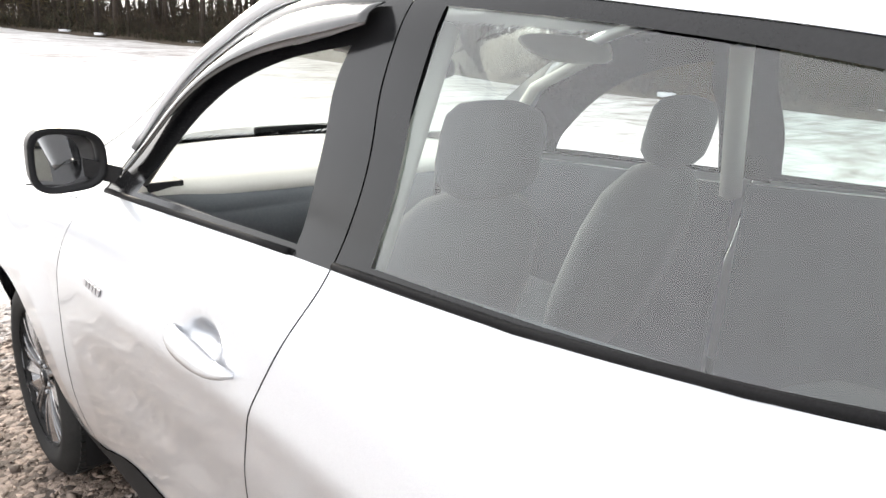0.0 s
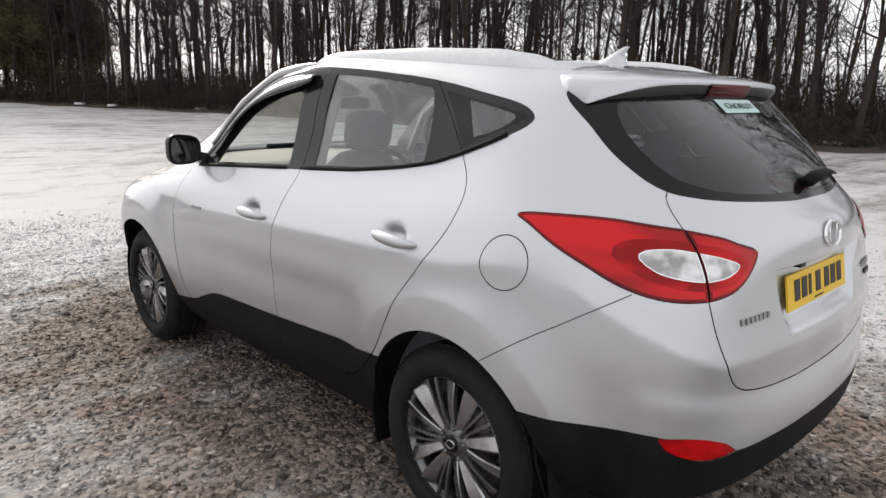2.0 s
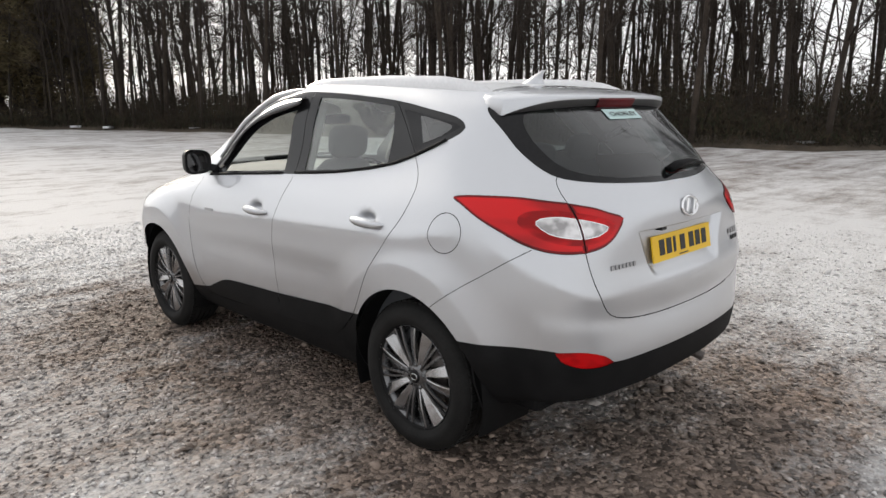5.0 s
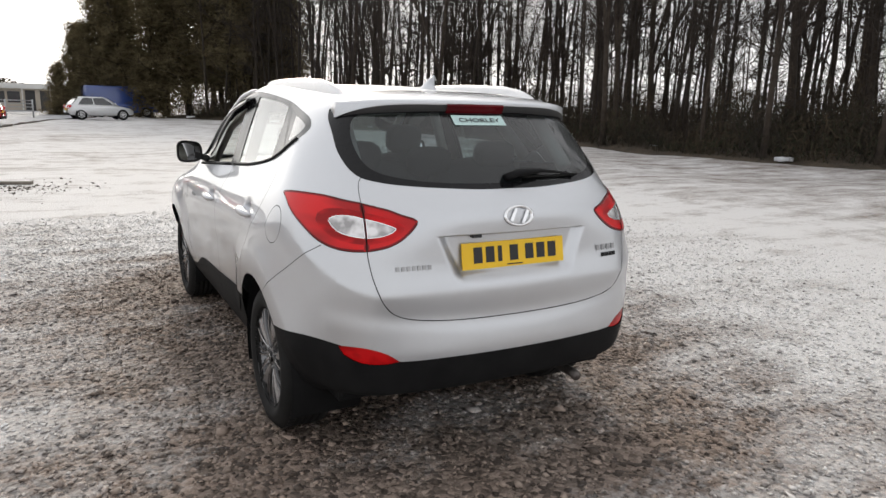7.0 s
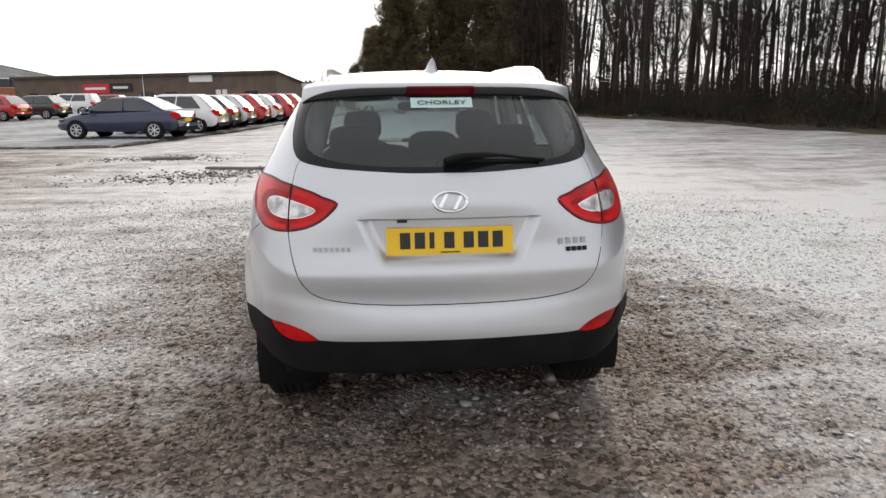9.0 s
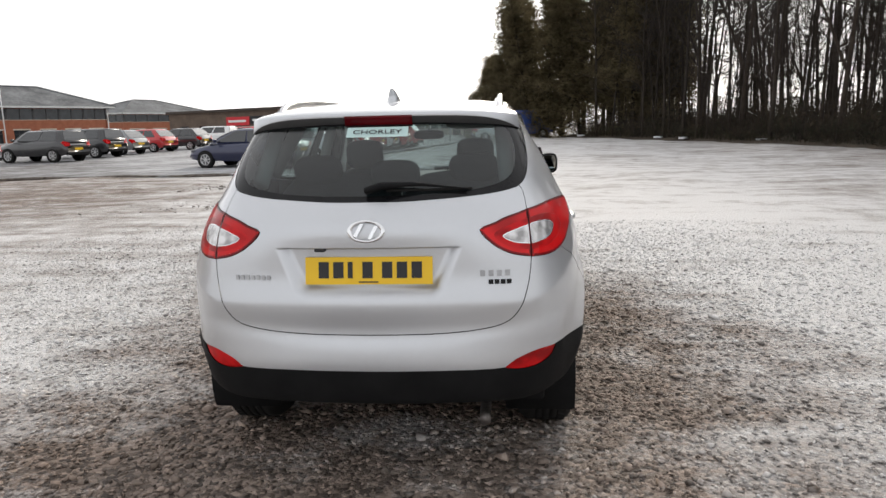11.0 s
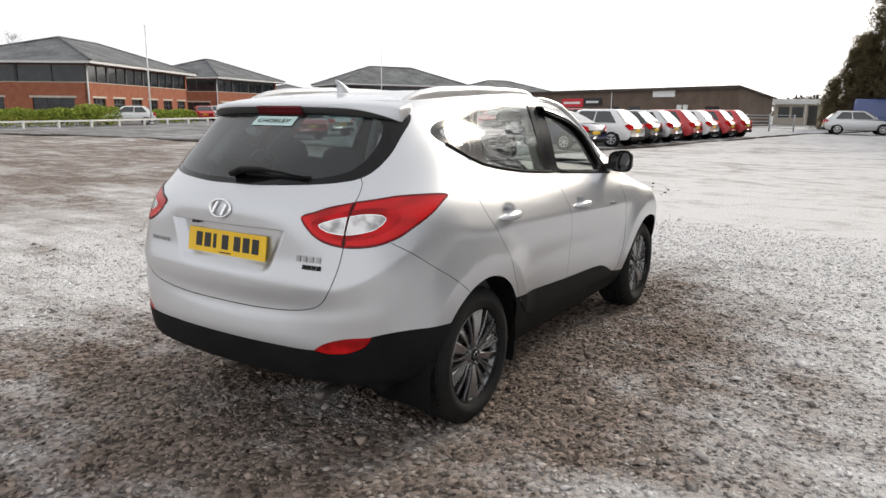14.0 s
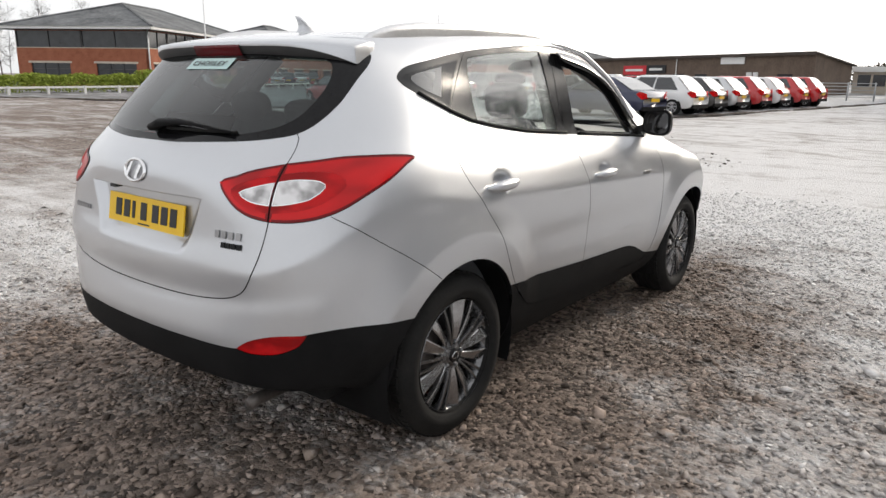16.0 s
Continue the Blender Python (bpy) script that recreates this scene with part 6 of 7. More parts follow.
def bare_tree(seed, height, radius, fork=False):
    rng = np.random.RandomState(seed)
    lean = Vector((rng.normal(0, 0.022), rng.normal(0, 0.022), 1)).normalized()
    trunk, path, _ = limb(rng, Vector((0, 0, -0.15)), lean, height, radius, radius * 0.18, 14, 7, 0.022)
    trunks = [trunk]
    if fork:
        t2, p2, _ = limb(rng, path[3], Vector((rng.normal(0, 0.25), rng.normal(0, 0.25), 1)).normalized(), height * 0.68, radius * 0.6, radius * 0.12, 9, 6, 0.05)
        trunks.append(t2)
        path = path + p2
    crown = []
    n = 38
    for i in range(n):
        k = rng.randint(2, len(path) - 1)
        if path[k].z < height * 0.16:
            k = rng.randint(4, len(path) - 1)
        base = path[k]
        up = base.z / height
        a = rng.uniform(0, 2 * math.pi)
        d = Vector((math.cos(a), math.sin(a), rng.uniform(0.35, 1.3))).normalized()
        ln = rng.uniform(1.2, 3.0) * (1.15 - 0.6 * up)
        r = radius * rng.uniform(0.18, 0.34) * (1.1 - 0.6 * up)
        br, bp, _ = limb(rng, base, d, ln, r, r * 0.25, 4, 4, 0.16)
        crown.append(br)
        for j in range(6):
            q = bp[rng.randint(1, len(bp))]
            a2 = rng.uniform(0, 2 * math.pi)
            d2 = (d + Vector((math.cos(a2), math.sin(a2), rng.uniform(-0.1, 0.9))) * 0.9).normalized()
            tw, tp, _ = limb(rng, q, d2, rng.uniform(0.5, 1.4), max(0.011, r * 0.40), 0.006, 3, 3, 0.2)
            crown.append(tw)
            for m_ in range(2):
                q2 = tp[rng.randint(1, len(tp))]
                d3 = (d2 + Vector(rng.normal(0, 0.6, 3))).normalized()
                crown.append(limb(rng, q2, d3, rng.uniform(0.3, 0.9), 0.009, 0.005, 2, 3, 0.2)[0])
    return merge(*trunks), merge(*crown)


# line along which the wood begins, from far to near
EDGE = [(5.5, 56.6), (10.1, 47.4), (12.7, 40.4), (15.0, 33.8), (17.8, 21.6), (18.2, 12.2), (20.2, 7.8), (24.2, 0.2), (31.0, -12.5)]


def edge_place(t, off):
    """A point a share t along the wood's edge and off metres into it."""
    E_ = np.array(EDGE)
    seg = np.linalg.norm(np.diff(E_, axis=0), axis=1)
    c = np.concatenate([[0], np.cumsum(seg)])
    s = t * c[-1]
    i = min(int(np.searchsorted(c, s, side="right")) - 1, len(seg) - 1)
    u = (s - c[i]) / seg[i]
    p, d = E_[i] + u * (E_[i + 1] - E_[i]), (E_[i + 1] - E_[i]) / seg[i]
    return p[0] - d[1] * off * 1.0, p[1] + d[0] * off * 1.0


kinds = [bare_tree(11, 15, 0.105), bare_tree(12, 17, 0.13, True), bare_tree(13, 14, 0.08), bare_tree(14, 16, 0.115), bare_tree(15, 13, 0.065), bare_tree(16, 18, 0.16, True), bare_tree(17, 15, 0.09)]
proto = []
for i, (tr, cr) in enumerate(kinds):
    t = empty("tree", pose(0, 0, 0), "tall bare winter tree at the edge of the wood", "tree", "bare trees of the wood")
    piece("trunk", *tr, M_BARK, t)
    piece("crown", *cr, M_TWIG, t)
    proto.append(t)
rng = np.random.RandomState(21)
spots = []
tries = 0
while len(spots) < 218 and tries < 9000:
    tries += 1
    t = rng.uniform(0.0, 1.0)
    off = 0.6 + 22 * rng.rand() ** 1.6
    if t > 0.64 and rng.rand() < 0.35:
        continue
    x, y = edge_place(t, off)
    if all((x - a) ** 2 + (y - b) ** 2 > (0.45 + 0.03 * off) ** 2 for a, b in spots):
        spots.append((x, y))
for i, (x, y) in enumerate(spots):
    m = pose(x, y, slope(x, y), 0, 0, rng.uniform(0, 360))
    if i < len(proto):
        proto[i].matrix_basis = m
    else:
        c = copy_thing(proto[rng.randint(len(proto))], m)
        c.scale = [float(rng.uniform(0.85, 1.12))] * 3

# deeper in the wood: thin stems past counting
sets = []
for i in range(200):
    x, y = edge_place(rng.uniform(0, 1), rng.uniform(9, 34))
    h, r = rng.uniform(8, 15), rng.uniform(0.05, 0.13)
    sets.append(limb(rng, Vector((x, y, slope(x, y) - 0.2)), Vector((rng.normal(0, .04), rng.normal(0, .04), 1)).normalized(), h, r, r * 0.25, 5, 4, 0.05)[0])
    for j in range(7):
        z = rng.uniform(2, h)
        a = rng.uniform(0, 6.28)
        sets.append(limb(rng, Vector((x, y, z)), Vector((math.cos(a), math.sin(a), rng.uniform(.3, 1.2))).normalized(), rng.uniform(1, 2.6), 0.025, 0.006, 3, 3, 0.2)[0])
tagged(piece("distant_stems", *merge(*sets), M_TWIG), "thin bare stems deep in the wood", "woodland", kind="stuff")


# pines at the far end
def needle_clumps(rng, centres, size, per):
    """Sprays of short needles round each centre, as loose triangles."""
    C = np.repeat(np.array(centres), per, axis=0)
    S = np.repeat(np.array(size), per)
    k = len(C)
    d = rng.normal(0, 1, (k, 3))
    d /= np.linalg.norm(d, axis=1, keepdims=True)
    d[:, 2] = d[:, 2] * 0.7 + 0.1
    o = rng.normal(0, 0.60, (k, 3)) * S[:, None]
    w = np.cross(d, rng.normal(0, 1, (k, 3)))
    w /= np.maximum(np.linalg.norm(w, axis=1, keepdims=True), 1e-6)
    ln = S * rng.uniform(0.6, 1.25, k)
    a = C + o
    P = np.stack([a - w * (ln * 0.07)[:, None], a + w * (ln * 0.07)[:, None], a + d * ln[:, None]], 1)
    V = P.reshape(-1, 3)
    return V.tolist(), [(3 * i, 3 * i + 1, 3 * i + 2) for i in range(k)]


def pine(seed, height, spread, low):
    rng = np.random.RandomState(seed)
    trunk, path, _ = limb(rng, Vector((0, 0, -0.15)), Vector((rng.normal(0, .03), rng.normal(0, .03), 1)).normalized(), height, 0.19, 0.03, 12, 7, 0.03)
    cs, sz, br = [], [], []
    for i in range(78):
        u = rng.uniform(low, 0.99)
        k = min(int(u * 12), 11)
        base = path[k].lerp(path[k + 1], u * 12 - k)
        a = rng.uniform(0, 6.283)
        reach = spread * (1.02 - u) ** 0.55 * rng.choice((rng.uniform(0.3, 0.9), rng.uniform(0.7, 1.2), rng.uniform(1.1, 1.65)))
        d = Vector((math.cos(a), math.sin(a), rng.uniform(-0.05, 0.45))).normalized()
        b, bp, _ = limb(rng, base, d, reach, 0.035, 0.01, 4, 4, 0.10)
        br.append(b)
        for n_, q in enumerate(bp[1:]):
            for _ in range(3):
                cs.append(tuple(q + Vector(rng.normal(0, 0.28 - 0.04 * n_, 3))))
                sz.append(rng.uniform(0.34, 0.64) * (1.05 - 0.16 * n_))
    return merge(trunk, *br), needle_clumps(rng, cs, sz, 17)


pines = []
for i, (h, s, lo) in enumerate(((12.5, 2.6, 0.10), (14, 2.9, 0.2), (10.5, 2.4, 0.06), (7.0, 1.8, 0.04))):
    t = empty("pine_tree", pose(0, 0, 0), "dark green pine at the corner of the wood", "tree", "pines of the wood")
    tr, cr = pine(40 + i, h, s, lo)
    piece("trunk", *tr, M_BARK, t)
    piece("crown", *cr, M_NEEDLE, t, "dark green needles", smooth=False)
    pines.append(t)
spots_p = [(-0.9, 57.2, 3, .58), (0.3, 56.6, 2, .60), (1.5, 56.0, 0, .84), (2.7, 55.6, 2, 1.12), (3.7, 54.8, 0, 1.0), (5.0, 54.4, 2, 1.15), (6.3, 55.0, 1, .98), (7.4, 52.8, 0, 1.05), (9.0, 52.0, 1, 1.0), (9.9, 53.5, 1, 1.1), (11.4, 51.4, 0, 1.1), (12.4, 52.2, 1, 1.1), (4.4, 58.0, 1, .92), (8.2, 57.5, 1, 1.1), (12, 55.5, 0, 1.15), (2.6, 60, 0, .95), (10.5, 60, 1, 1.1), (6.5, 59.5, 0, 1.1), (0.9, 59, 2, .72), (10.6, 49.0, 0, 1.05), (0.9, 56.2, 2, .70), (13.1, 47.5, 0, 1.05), (14.0, 50.0, 1, 1.0)]
used = set()
for x, y, k, size_ in spots_p:
    x, y = x * 1.1 - 1.05, y + 2.5
    m = pose(x, y, slope(x, y), 0, 0, (x * 97 + y * 53) % 360)
    if k not in used:
        used.add(k)
        p = pines[k]
        p.matrix_basis = m
    else:
        p = copy_thing(pines[k], m)
    p.scale = [size_] * 3


# bank, undergrowth and fallen leaves under the trees
V, F = [], []
NB_, MB_ = 70, 7
for i in range(NB_ + 1):
    for j, (off, z) in enumerate(((-0.25, -0.06), (0.35, 0.10), (1.2, 0.22), (3, 0.30), (8, 0.35), (18, 0.4), (45, 0.3))):
        x, y = edge_place(i / NB_, off + 0.25 * math.sin(i * 1.7 + j))
        V.append((x, y, slope(x, y) + z + 0.05 * math.sin(i * 2.3 + j * 1.1) * (j > 0)))
for i in range(NB_):
    for j in range(MB_ - 1):
        q = i * MB_ + j
        F.append((q, q + MB_, q + MB_ + 1, q + 1))
tagged(piece("wood_floor", V, F, M_BANK), "low leaf-strewn bank under the trees", "bank", kind="structure")


def brush(seed, count, deep, height, size, mat, label):
    rng = np.random.RandomState(seed)
    t, off = rng.rand(count), 0.3 + deep * rng.rand(count) ** 1.3
    XY = np.array([edge_place(a, b) for a, b in zip(t, off)])
    lump = 0.62 + 0.38 * np.sin(t * 61 + off * 0.9) * np.sin(t * 23 + 1)
    z = height * lump * rng.rand(count) ** 0.8 * np.clip(0.35 + off / 3, 0, 1) + 0.1
    c = np.stack([XY[:, 0], XY[:, 1], z + slope(XY[:, 0], XY[:, 1])], 1)
    s = size * rng.uniform(0.5, 1.5, count)
    d, w = rng.normal(0, 1, (count, 3)), rng.normal(0, 1, (count, 3))
    d[:, 2] *= 2.0
    d /= np.linalg.norm(d, axis=1, keepdims=True)
    w = np.cross(d, w)
    w /= np.linalg.norm(w, axis=1, keepdims=True)
    L_ = (s * 2.0)[:, None]
    P = np.stack([c - d * L_, c + w * (s * 0.22)[:, None], c + d * L_, c - w * (s * 0.22)[:, None]], 1)
    return tagged(piece("undergrowth", P.reshape(-1, 3).tolist(), [(4 * i, 4 * i + 1, 4 * i + 2, 4 * i + 3) for i in range(count)], mat, smooth=False), label, "undergrowth", kind="stuff")


brush(71, 130000, 14, 2.6, 0.055, M_BRUSH, "tangle of brown bramble and dead leaves")
brush(72, 60000, 10, 2.5, 0.055, M_IVY, "dark ivy and evergreen scrub under the trees")
brush(74, 130000, 32, 4.6, 0.07, M_BRUSH, "far thicket behind the wood")
sets = []
rng = np.random.RandomState(73)
for i in range(3600):
    x, y = edge_place(rng.rand(), 0.3 + 9 * rng.rand())
    h = rng.uniform(0.7, 2.9)
    sets.append(limb(rng, Vector((x, y, slope(x, y) + 0.05)), Vector((rng.normal(0, .35), rng.normal(0, .35), 1)).normalized(), h, 0.016, 0.005, 4, 3, 0.14, 0.02)[0])
tagged(piece("saplings", *merge(*sets), M_TWIG), "thin saplings and bramble stems", "undergrowth", kind="stuff")
# scraps of snow along the bank
for i in range(14):
    t = 0.04 + 0.9 * ((i * 0.381) % 1)
    x, y = edge_place(t, 0.2 + 1.8 * ((i * 0.73) % 1))
    n = 11
    o = [(x + (0.9 + 0.5 * math.sin(k * 2.1 + i)) * 0.30 * math.cos(6.283 * k / n), y + (0.9 + 0.5 * math.sin(k * 1.3 + i)) * 0.30 * math.sin(6.283 * k / n), slope(x, y) + 0.10) for k in range(n)]
    tagged(piece("snow_patch", *slab(o, (0, 0, 0.13)), M_SNOW), "small patch of old snow on the bank", "snow", "snow patches")

# low hazy trees far behind the car park
rng = np.random.RandomState(77)
k = 9000
u = rng.rand(k)
top = 5.0 + 1.6 * np.sin(u * 23) * np.sin(u * 9 + 1)
c = np.stack([-62 + 78 * u, 168 + rng.uniform(-5, 5, k) - 20 * u, top * rng.rand(k) ** 0.7], 1)
d, e = rng.normal(0, 1, (k, 3)), rng.normal(0, 1, (k, 3))
d /= np.linalg.norm(d, axis=1, keepdims=True)
e = np.cross(d, e)
e /= np.linalg.norm(e, axis=1, keepdims=True)
sz_ = rng.uniform(0.15, 0.5, k)[:, None]
Q = np.stack([c - d * sz_, c + e * sz_ * .4, c + d * sz_, c - e * sz_ * .4], 1)
tagged(piece("far_treeline", Q.reshape(-1, 3).tolist(), [(4 * i, 4 * i + 1, 4 * i + 2, 4 * i + 3) for i in range(k)], M_BRUSH, smooth=False), "low line of bare trees in the distance", "woodland", kind="stuff")

# ---- parked cars ----
M_CARGLASS = surface("dark_car_glass", (0.012, 0.014, 0.016), (0.03, 0.033, 0.036), rough=0.04, coat=1.0)
M_STEEL = surface("silver_wheel", (0.5, 0.5, 0.51), (0.62, 0.62, 0.63), rough=0.4, metal=0.3)
P_WHITE = paint("white_paint", (0.78, 0.78, 0.78), rough=0.4, flake=0.01, dirt_amount=0.2)
P_RED = paint("red_paint", (0.50, 0.012, 0.016), rough=0.35, flake=0.01, dirt_amount=0.2)
P_NAVY = paint("navy_paint", (0.007, 0.012, 0.052), metal=0.3, rough=0.3, flake=0.006, dirt_amount=0.08)
P_BLACK = paint("black_paint", (0.014, 0.014, 0.017), rough=0.3, flake=0.004, dirt_amount=0.3)
P_GREY = paint("grey_paint", (0.25, 0.26, 0.27), metal=0.5, rough=0.35, flake=0.02)
P_SILVER = paint("pale_silver_paint", (0.60, 0.61, 0.62), metal=0.6, rough=0.35, flake=0.03)
P_BLUE = paint("blue_van_paint", (0.02, 0.05, 0.20), rough=0.35, flake=0.005)


def loft(sections):
    m = len(sections[0])
    V = [p for s in sections for p in s]
    F = [(i * m + k, i * m + k + 1, (i + 1) * m + k + 1, (i + 1) * m + k) for i in range(len(sections) - 1) for k in range(m - 1)]
    F += [tuple(range(m)), tuple(range(len(V) - 1, len(V) - m - 1, -1))]
    return V, F


def parked_car(m, paint_, label, style="hatch", L=4.1, W=1.76, H=1.47, group=""):
    """A parked car seen from some way off: shaped body, cabin, panes, lamps, wheels and plate; its tail is at -y."""
    root = empty("parked_car", m, label, "car", group)
    hw = W / 2
    suv = 0.06 if style in ("suv", "van") else 0.0
    belt = 0.92 + suv * 1.5
    body = [(0.0, .40, .74, .86), (.015, .32, .86, .93), (.06, .27, belt + .02, .98), (.18, .25, belt + .03, 1.0), (.5, .24, belt, 1.0), (.70, .25, belt - .01, .99), (.80, .26, belt - .06, .97), (.92, .28, belt - .17, .92), (.98, .32, belt - .28, .82), (1.0, .38, belt - .36, .72)]
    if style in ("saloon", "cabrio"):
        body[1], body[2], body[3] = (.015, .32, .90, .93), (.06, .27, .97, .97), (.18, .25, .98, 1.0)
    secs = []
    for t, zb, zt, w in body:
        y, x = (t - 0.5) * L, hw * w
        zb += suv
        half = [(x * .90, zb), (x * .985, zb + .10), (x, zb + (zt - zb) * .45), (x * .985, zt - .16), (x * .93, zt - .03), (x * .80, zt)]
        secs.append([(a, y, b) for a, b in half] + [(-a, y, b) for a, b in reversed(half)])
    piece("body", *loft(secs), paint_, root)
    lo = {"hatch": (.03, .77), "suv": (.02, .77), "saloon": (.07, .80), "cabrio": (.24, .72), "van": (.0, .86)}[style]
    hi = {"hatch": (.19, .55), "suv": (.07, .57), "saloon": (.33, .53), "cabrio": (.36, .52), "van": (.02, .72)}[style]
    zb, zt = belt - 0.03, H
    ch = []
    for u in (0.0, 0.55, 0.9, 0.97, 1.0):
        z = zb + (zt - zb) * (u ** 0.9)
        v = {0.97: 1.0, 1.0: 1.13}.get(u, u)
        w = hw * (0.93 - 0.21 * u ** 1.3) * (0.94 if u == 0.97 else 0.80 if u == 1.0 else 1)
        y0, y1 = (lo[0] + (hi[0] - lo[0]) * v - .5) * L, (lo[1] + (hi[1] - lo[1]) * v - .5) * L
        c = 0.10
        ch.append([(-w + c, y0, z), (w - c, y0, z), (w, y0 + c, z), (w, y1 - c, z), (w - c, y1, z), (-w + c, y1, z), (-w, y1 - c, z), (-w, y0 + c, z)])
    V = [p for r in ch for p in r]
    F = [(i * 8 + k, i * 8 + (k + 1) % 8, (i + 1) * 8 + (k + 1) % 8, (i + 1) * 8 + k) for i in range(4) for k in range(8)] + [tuple(range(32, 40))]
    piece("cabin", V, F, M_INK if style == "cabrio" else paint_, root, "black folding roof" if style == "cabrio" else "")

    def pane(name, k, a, b, z0, z1, out=0.012, mat=M_CARGLASS):
        """A pane on face k of the cabin, from share a to b along it and z0 to z1 up it."""
        front = []
        for u in (z0, 0.55, z1):
            i = 0 if u < 0.55 else 1
            f = u / 0.55 if i == 0 else (u - 0.55) / 0.35
            p = Vector(ch[i][k]).lerp(Vector(ch[i + 1][k]), f)
            s = Vector(ch[i][(k + 1) % 8]).lerp(Vector(ch[i + 1][(k + 1) % 8]), f)
            front += [p.lerp(s, a), p.lerp(s, b)]
        n = (front[1] - front[0]).cross(front[4] - front[0]).normalized()
        P = [p + n * out for p in front] + [p + n * (out - .012) for p in front]
        F = [(0, 1, 3, 2), (2, 3, 5, 4), (7, 6, 8, 9), (9, 8, 10, 11), (0, 6, 7, 1), (4, 5, 11, 10), (0, 2, 8, 6), (2, 4, 10, 8), (1, 7, 9, 3), (3, 9, 11, 5)]
        piece(name, P, F, mat, root, smooth=False)

    if style != "van":
        pane("rear_window", 0, -.04, 1.04, .16, .86)
        for k in (2, 6):
            f = (lambda a, b: (a, b)) if k == 2 else (lambda a, b: (1 - b, 1 - a))
            pane("front_side_window", k, *f(.50, .93), .12, .84)
            pane("rear_side_window", k, *f(.12, .47), .12, .84)
    pane("windscreen", 4, -.04, 1.04, .10, .88)
    y0 = -L / 2
    for s in (-1, 1):
        zc = belt - .12
        o = [(s * hw * .93, y0 + .05, zc - .12), (s * hw * .60, y0 + .01, zc - .10), (s * hw * .66, y0 + .02, zc + .06), (s * hw * .96, y0 + .12, zc + .13), (s * hw * .985, y0 + .24, zc + .05)]
        piece("tail_lamp", *slab(o if s < 0 else o[::-1], (s * .012, -.035, 0)), M_RED, root, smooth=False)
        y1 = L / 2
        o = [(s * hw * .60, y1 - .04, .60), (s * hw * .88, y1 - .16, .62), (s * hw * .93, y1 - .30, .74), (s * hw * .70, y1 - .14, .70)]
        piece("head_lamp", *slab(o, (s * .01, .03, .02)), M_CLEARLAMP, root, smooth=False)
        for t in (.185, .815):
            yc, r = (t - .5) * L, .31 + suv * .4
            # flat dark disc stands in for the shaded hollow of the arch
            v, f = ring([(0.0, hw * .99), (r + .045, hw * .99), (r + .045, hw * .9)], 22)
            piece("arch_shade_disc", [(s * a, b + yc, c + r) for a, b, c in v], f, M_CLAD, root, smooth=False)
            v, f = ring([(r * .62, hw * .98), (r * .70, hw + .012), (r * .95, hw + .008), (r, hw - .02), (r, hw - .2)], 24)
            wh = piece("wheel", [(s * a, b + yc, c + r) for a, b, c in v], f, M_TYRE, root)
            # dark backing disc, put in as the shade between the spokes
            v, f = ring([(0.0, hw - .05), (r * .66, hw - .05)], 20)
            piece("brake_disc", [(s * a, b + yc, c + r) for a, b, c in v], f, M_CLAD, wh)
            rim_ = [ring([(r * .60, hw - .03), (r * .60, hw + .004), (r * .68, hw + .012)], 20), ring([(0.0, hw + .004), (r * .16, hw + .002), (r * .2, hw - .03)], 12)]
            for q in range(7):
                sp = slab([(hw - .005, -r * .055, r * .1), (hw - .005, r * .055, r * .1), (hw - .002, r * .085, r * .63), (hw - .002, -r * .085, r * .63)], (-.03, 0, 0))
                rim_.append(moved(sp, Matrix.Rotation(q * 2 * math.pi / 7 + yc, 4, "X")))
            v, f = merge(*rim_)
            piece("rim", [(s * a, b + yc, c + r) for a, b, c in v], f, M_STEEL, wh, smooth=False)
        if style != "van":
            piece("door_mirror", *moved(cushion(.10, .06, .07, 6), pose(s * (hw + .08), L * .20, belt + .09)), paint_, root)
    piece("number_plate", *slab([(-.26, y0 - .008, .58), (.26, y0 - .008, .58), (.26, y0 - .008, .69), (-.26, y0 - .008, .69)], (0, .02, 0)), M_PLATE, root, smooth=False)
    part("lower_bumper", box_bm(-hw * .86, hw * .86, y0 - .012, y0 + .12, .27 + suv, .42 + suv, .02), M_CLAD, root)
    return root


def park(x, y, heading, *a, **k):
    """Puts a car with its rear axle at x, y, its nose towards heading (degrees anticlockwise from +y)."""
    L = k.get("L", 4.1)
    h = radians(heading)
    cx, cy = x - math.sin(h) * L * .315, y + math.cos(h) * L * .315
    return parked_car(pose(cx, cy, float(slope(cx, cy)) + 0.06, 0, 0, heading), *a, **k)


G1, G2 = "cars parked in the near row", "cars parked in the far row"
park(-7.75, 22.5, 79, P_NAVY, "dark blue saloon at the end of the parked row", "saloon", L=4.55, W=1.80, H=1.45, group=G1)
park(-7.15, 25.7, 86, P_WHITE, "white hatchback in the parked row", "hatch", L=4.25, H=1.52, group=G1)
park(-7.0, 28.0, 86, P_BLACK, "black hatchback in the parked row", "hatch", L=4.0, H=1.45, group=G1)
park(-6.7, 30.2, 85, P_SILVER, "pale silver hatchback in the parked row", "hatch", L=4.0, group=G1)
park(-6.35, 32.7, 86, P_RED, "red hatchback in the parked row", "hatch", L=4.1, H=1.5, group=G1)
park(-5.95, 34.7, 85, P_WHITE, "white hatchback with red lamps in the parked row", "hatch", L=3.9, group=G1)
park(-5.4, 36.8, 85, P_RED, "small red hatchback in the parked row", "hatch", L=3.6, W=1.65, H=1.49, group=G1)
park(-5.0, 39.0, 84, P_RED, "small red hatchback ending the parked row", "hatch", L=3.6, W=1.65, H=1.49, group=G1)
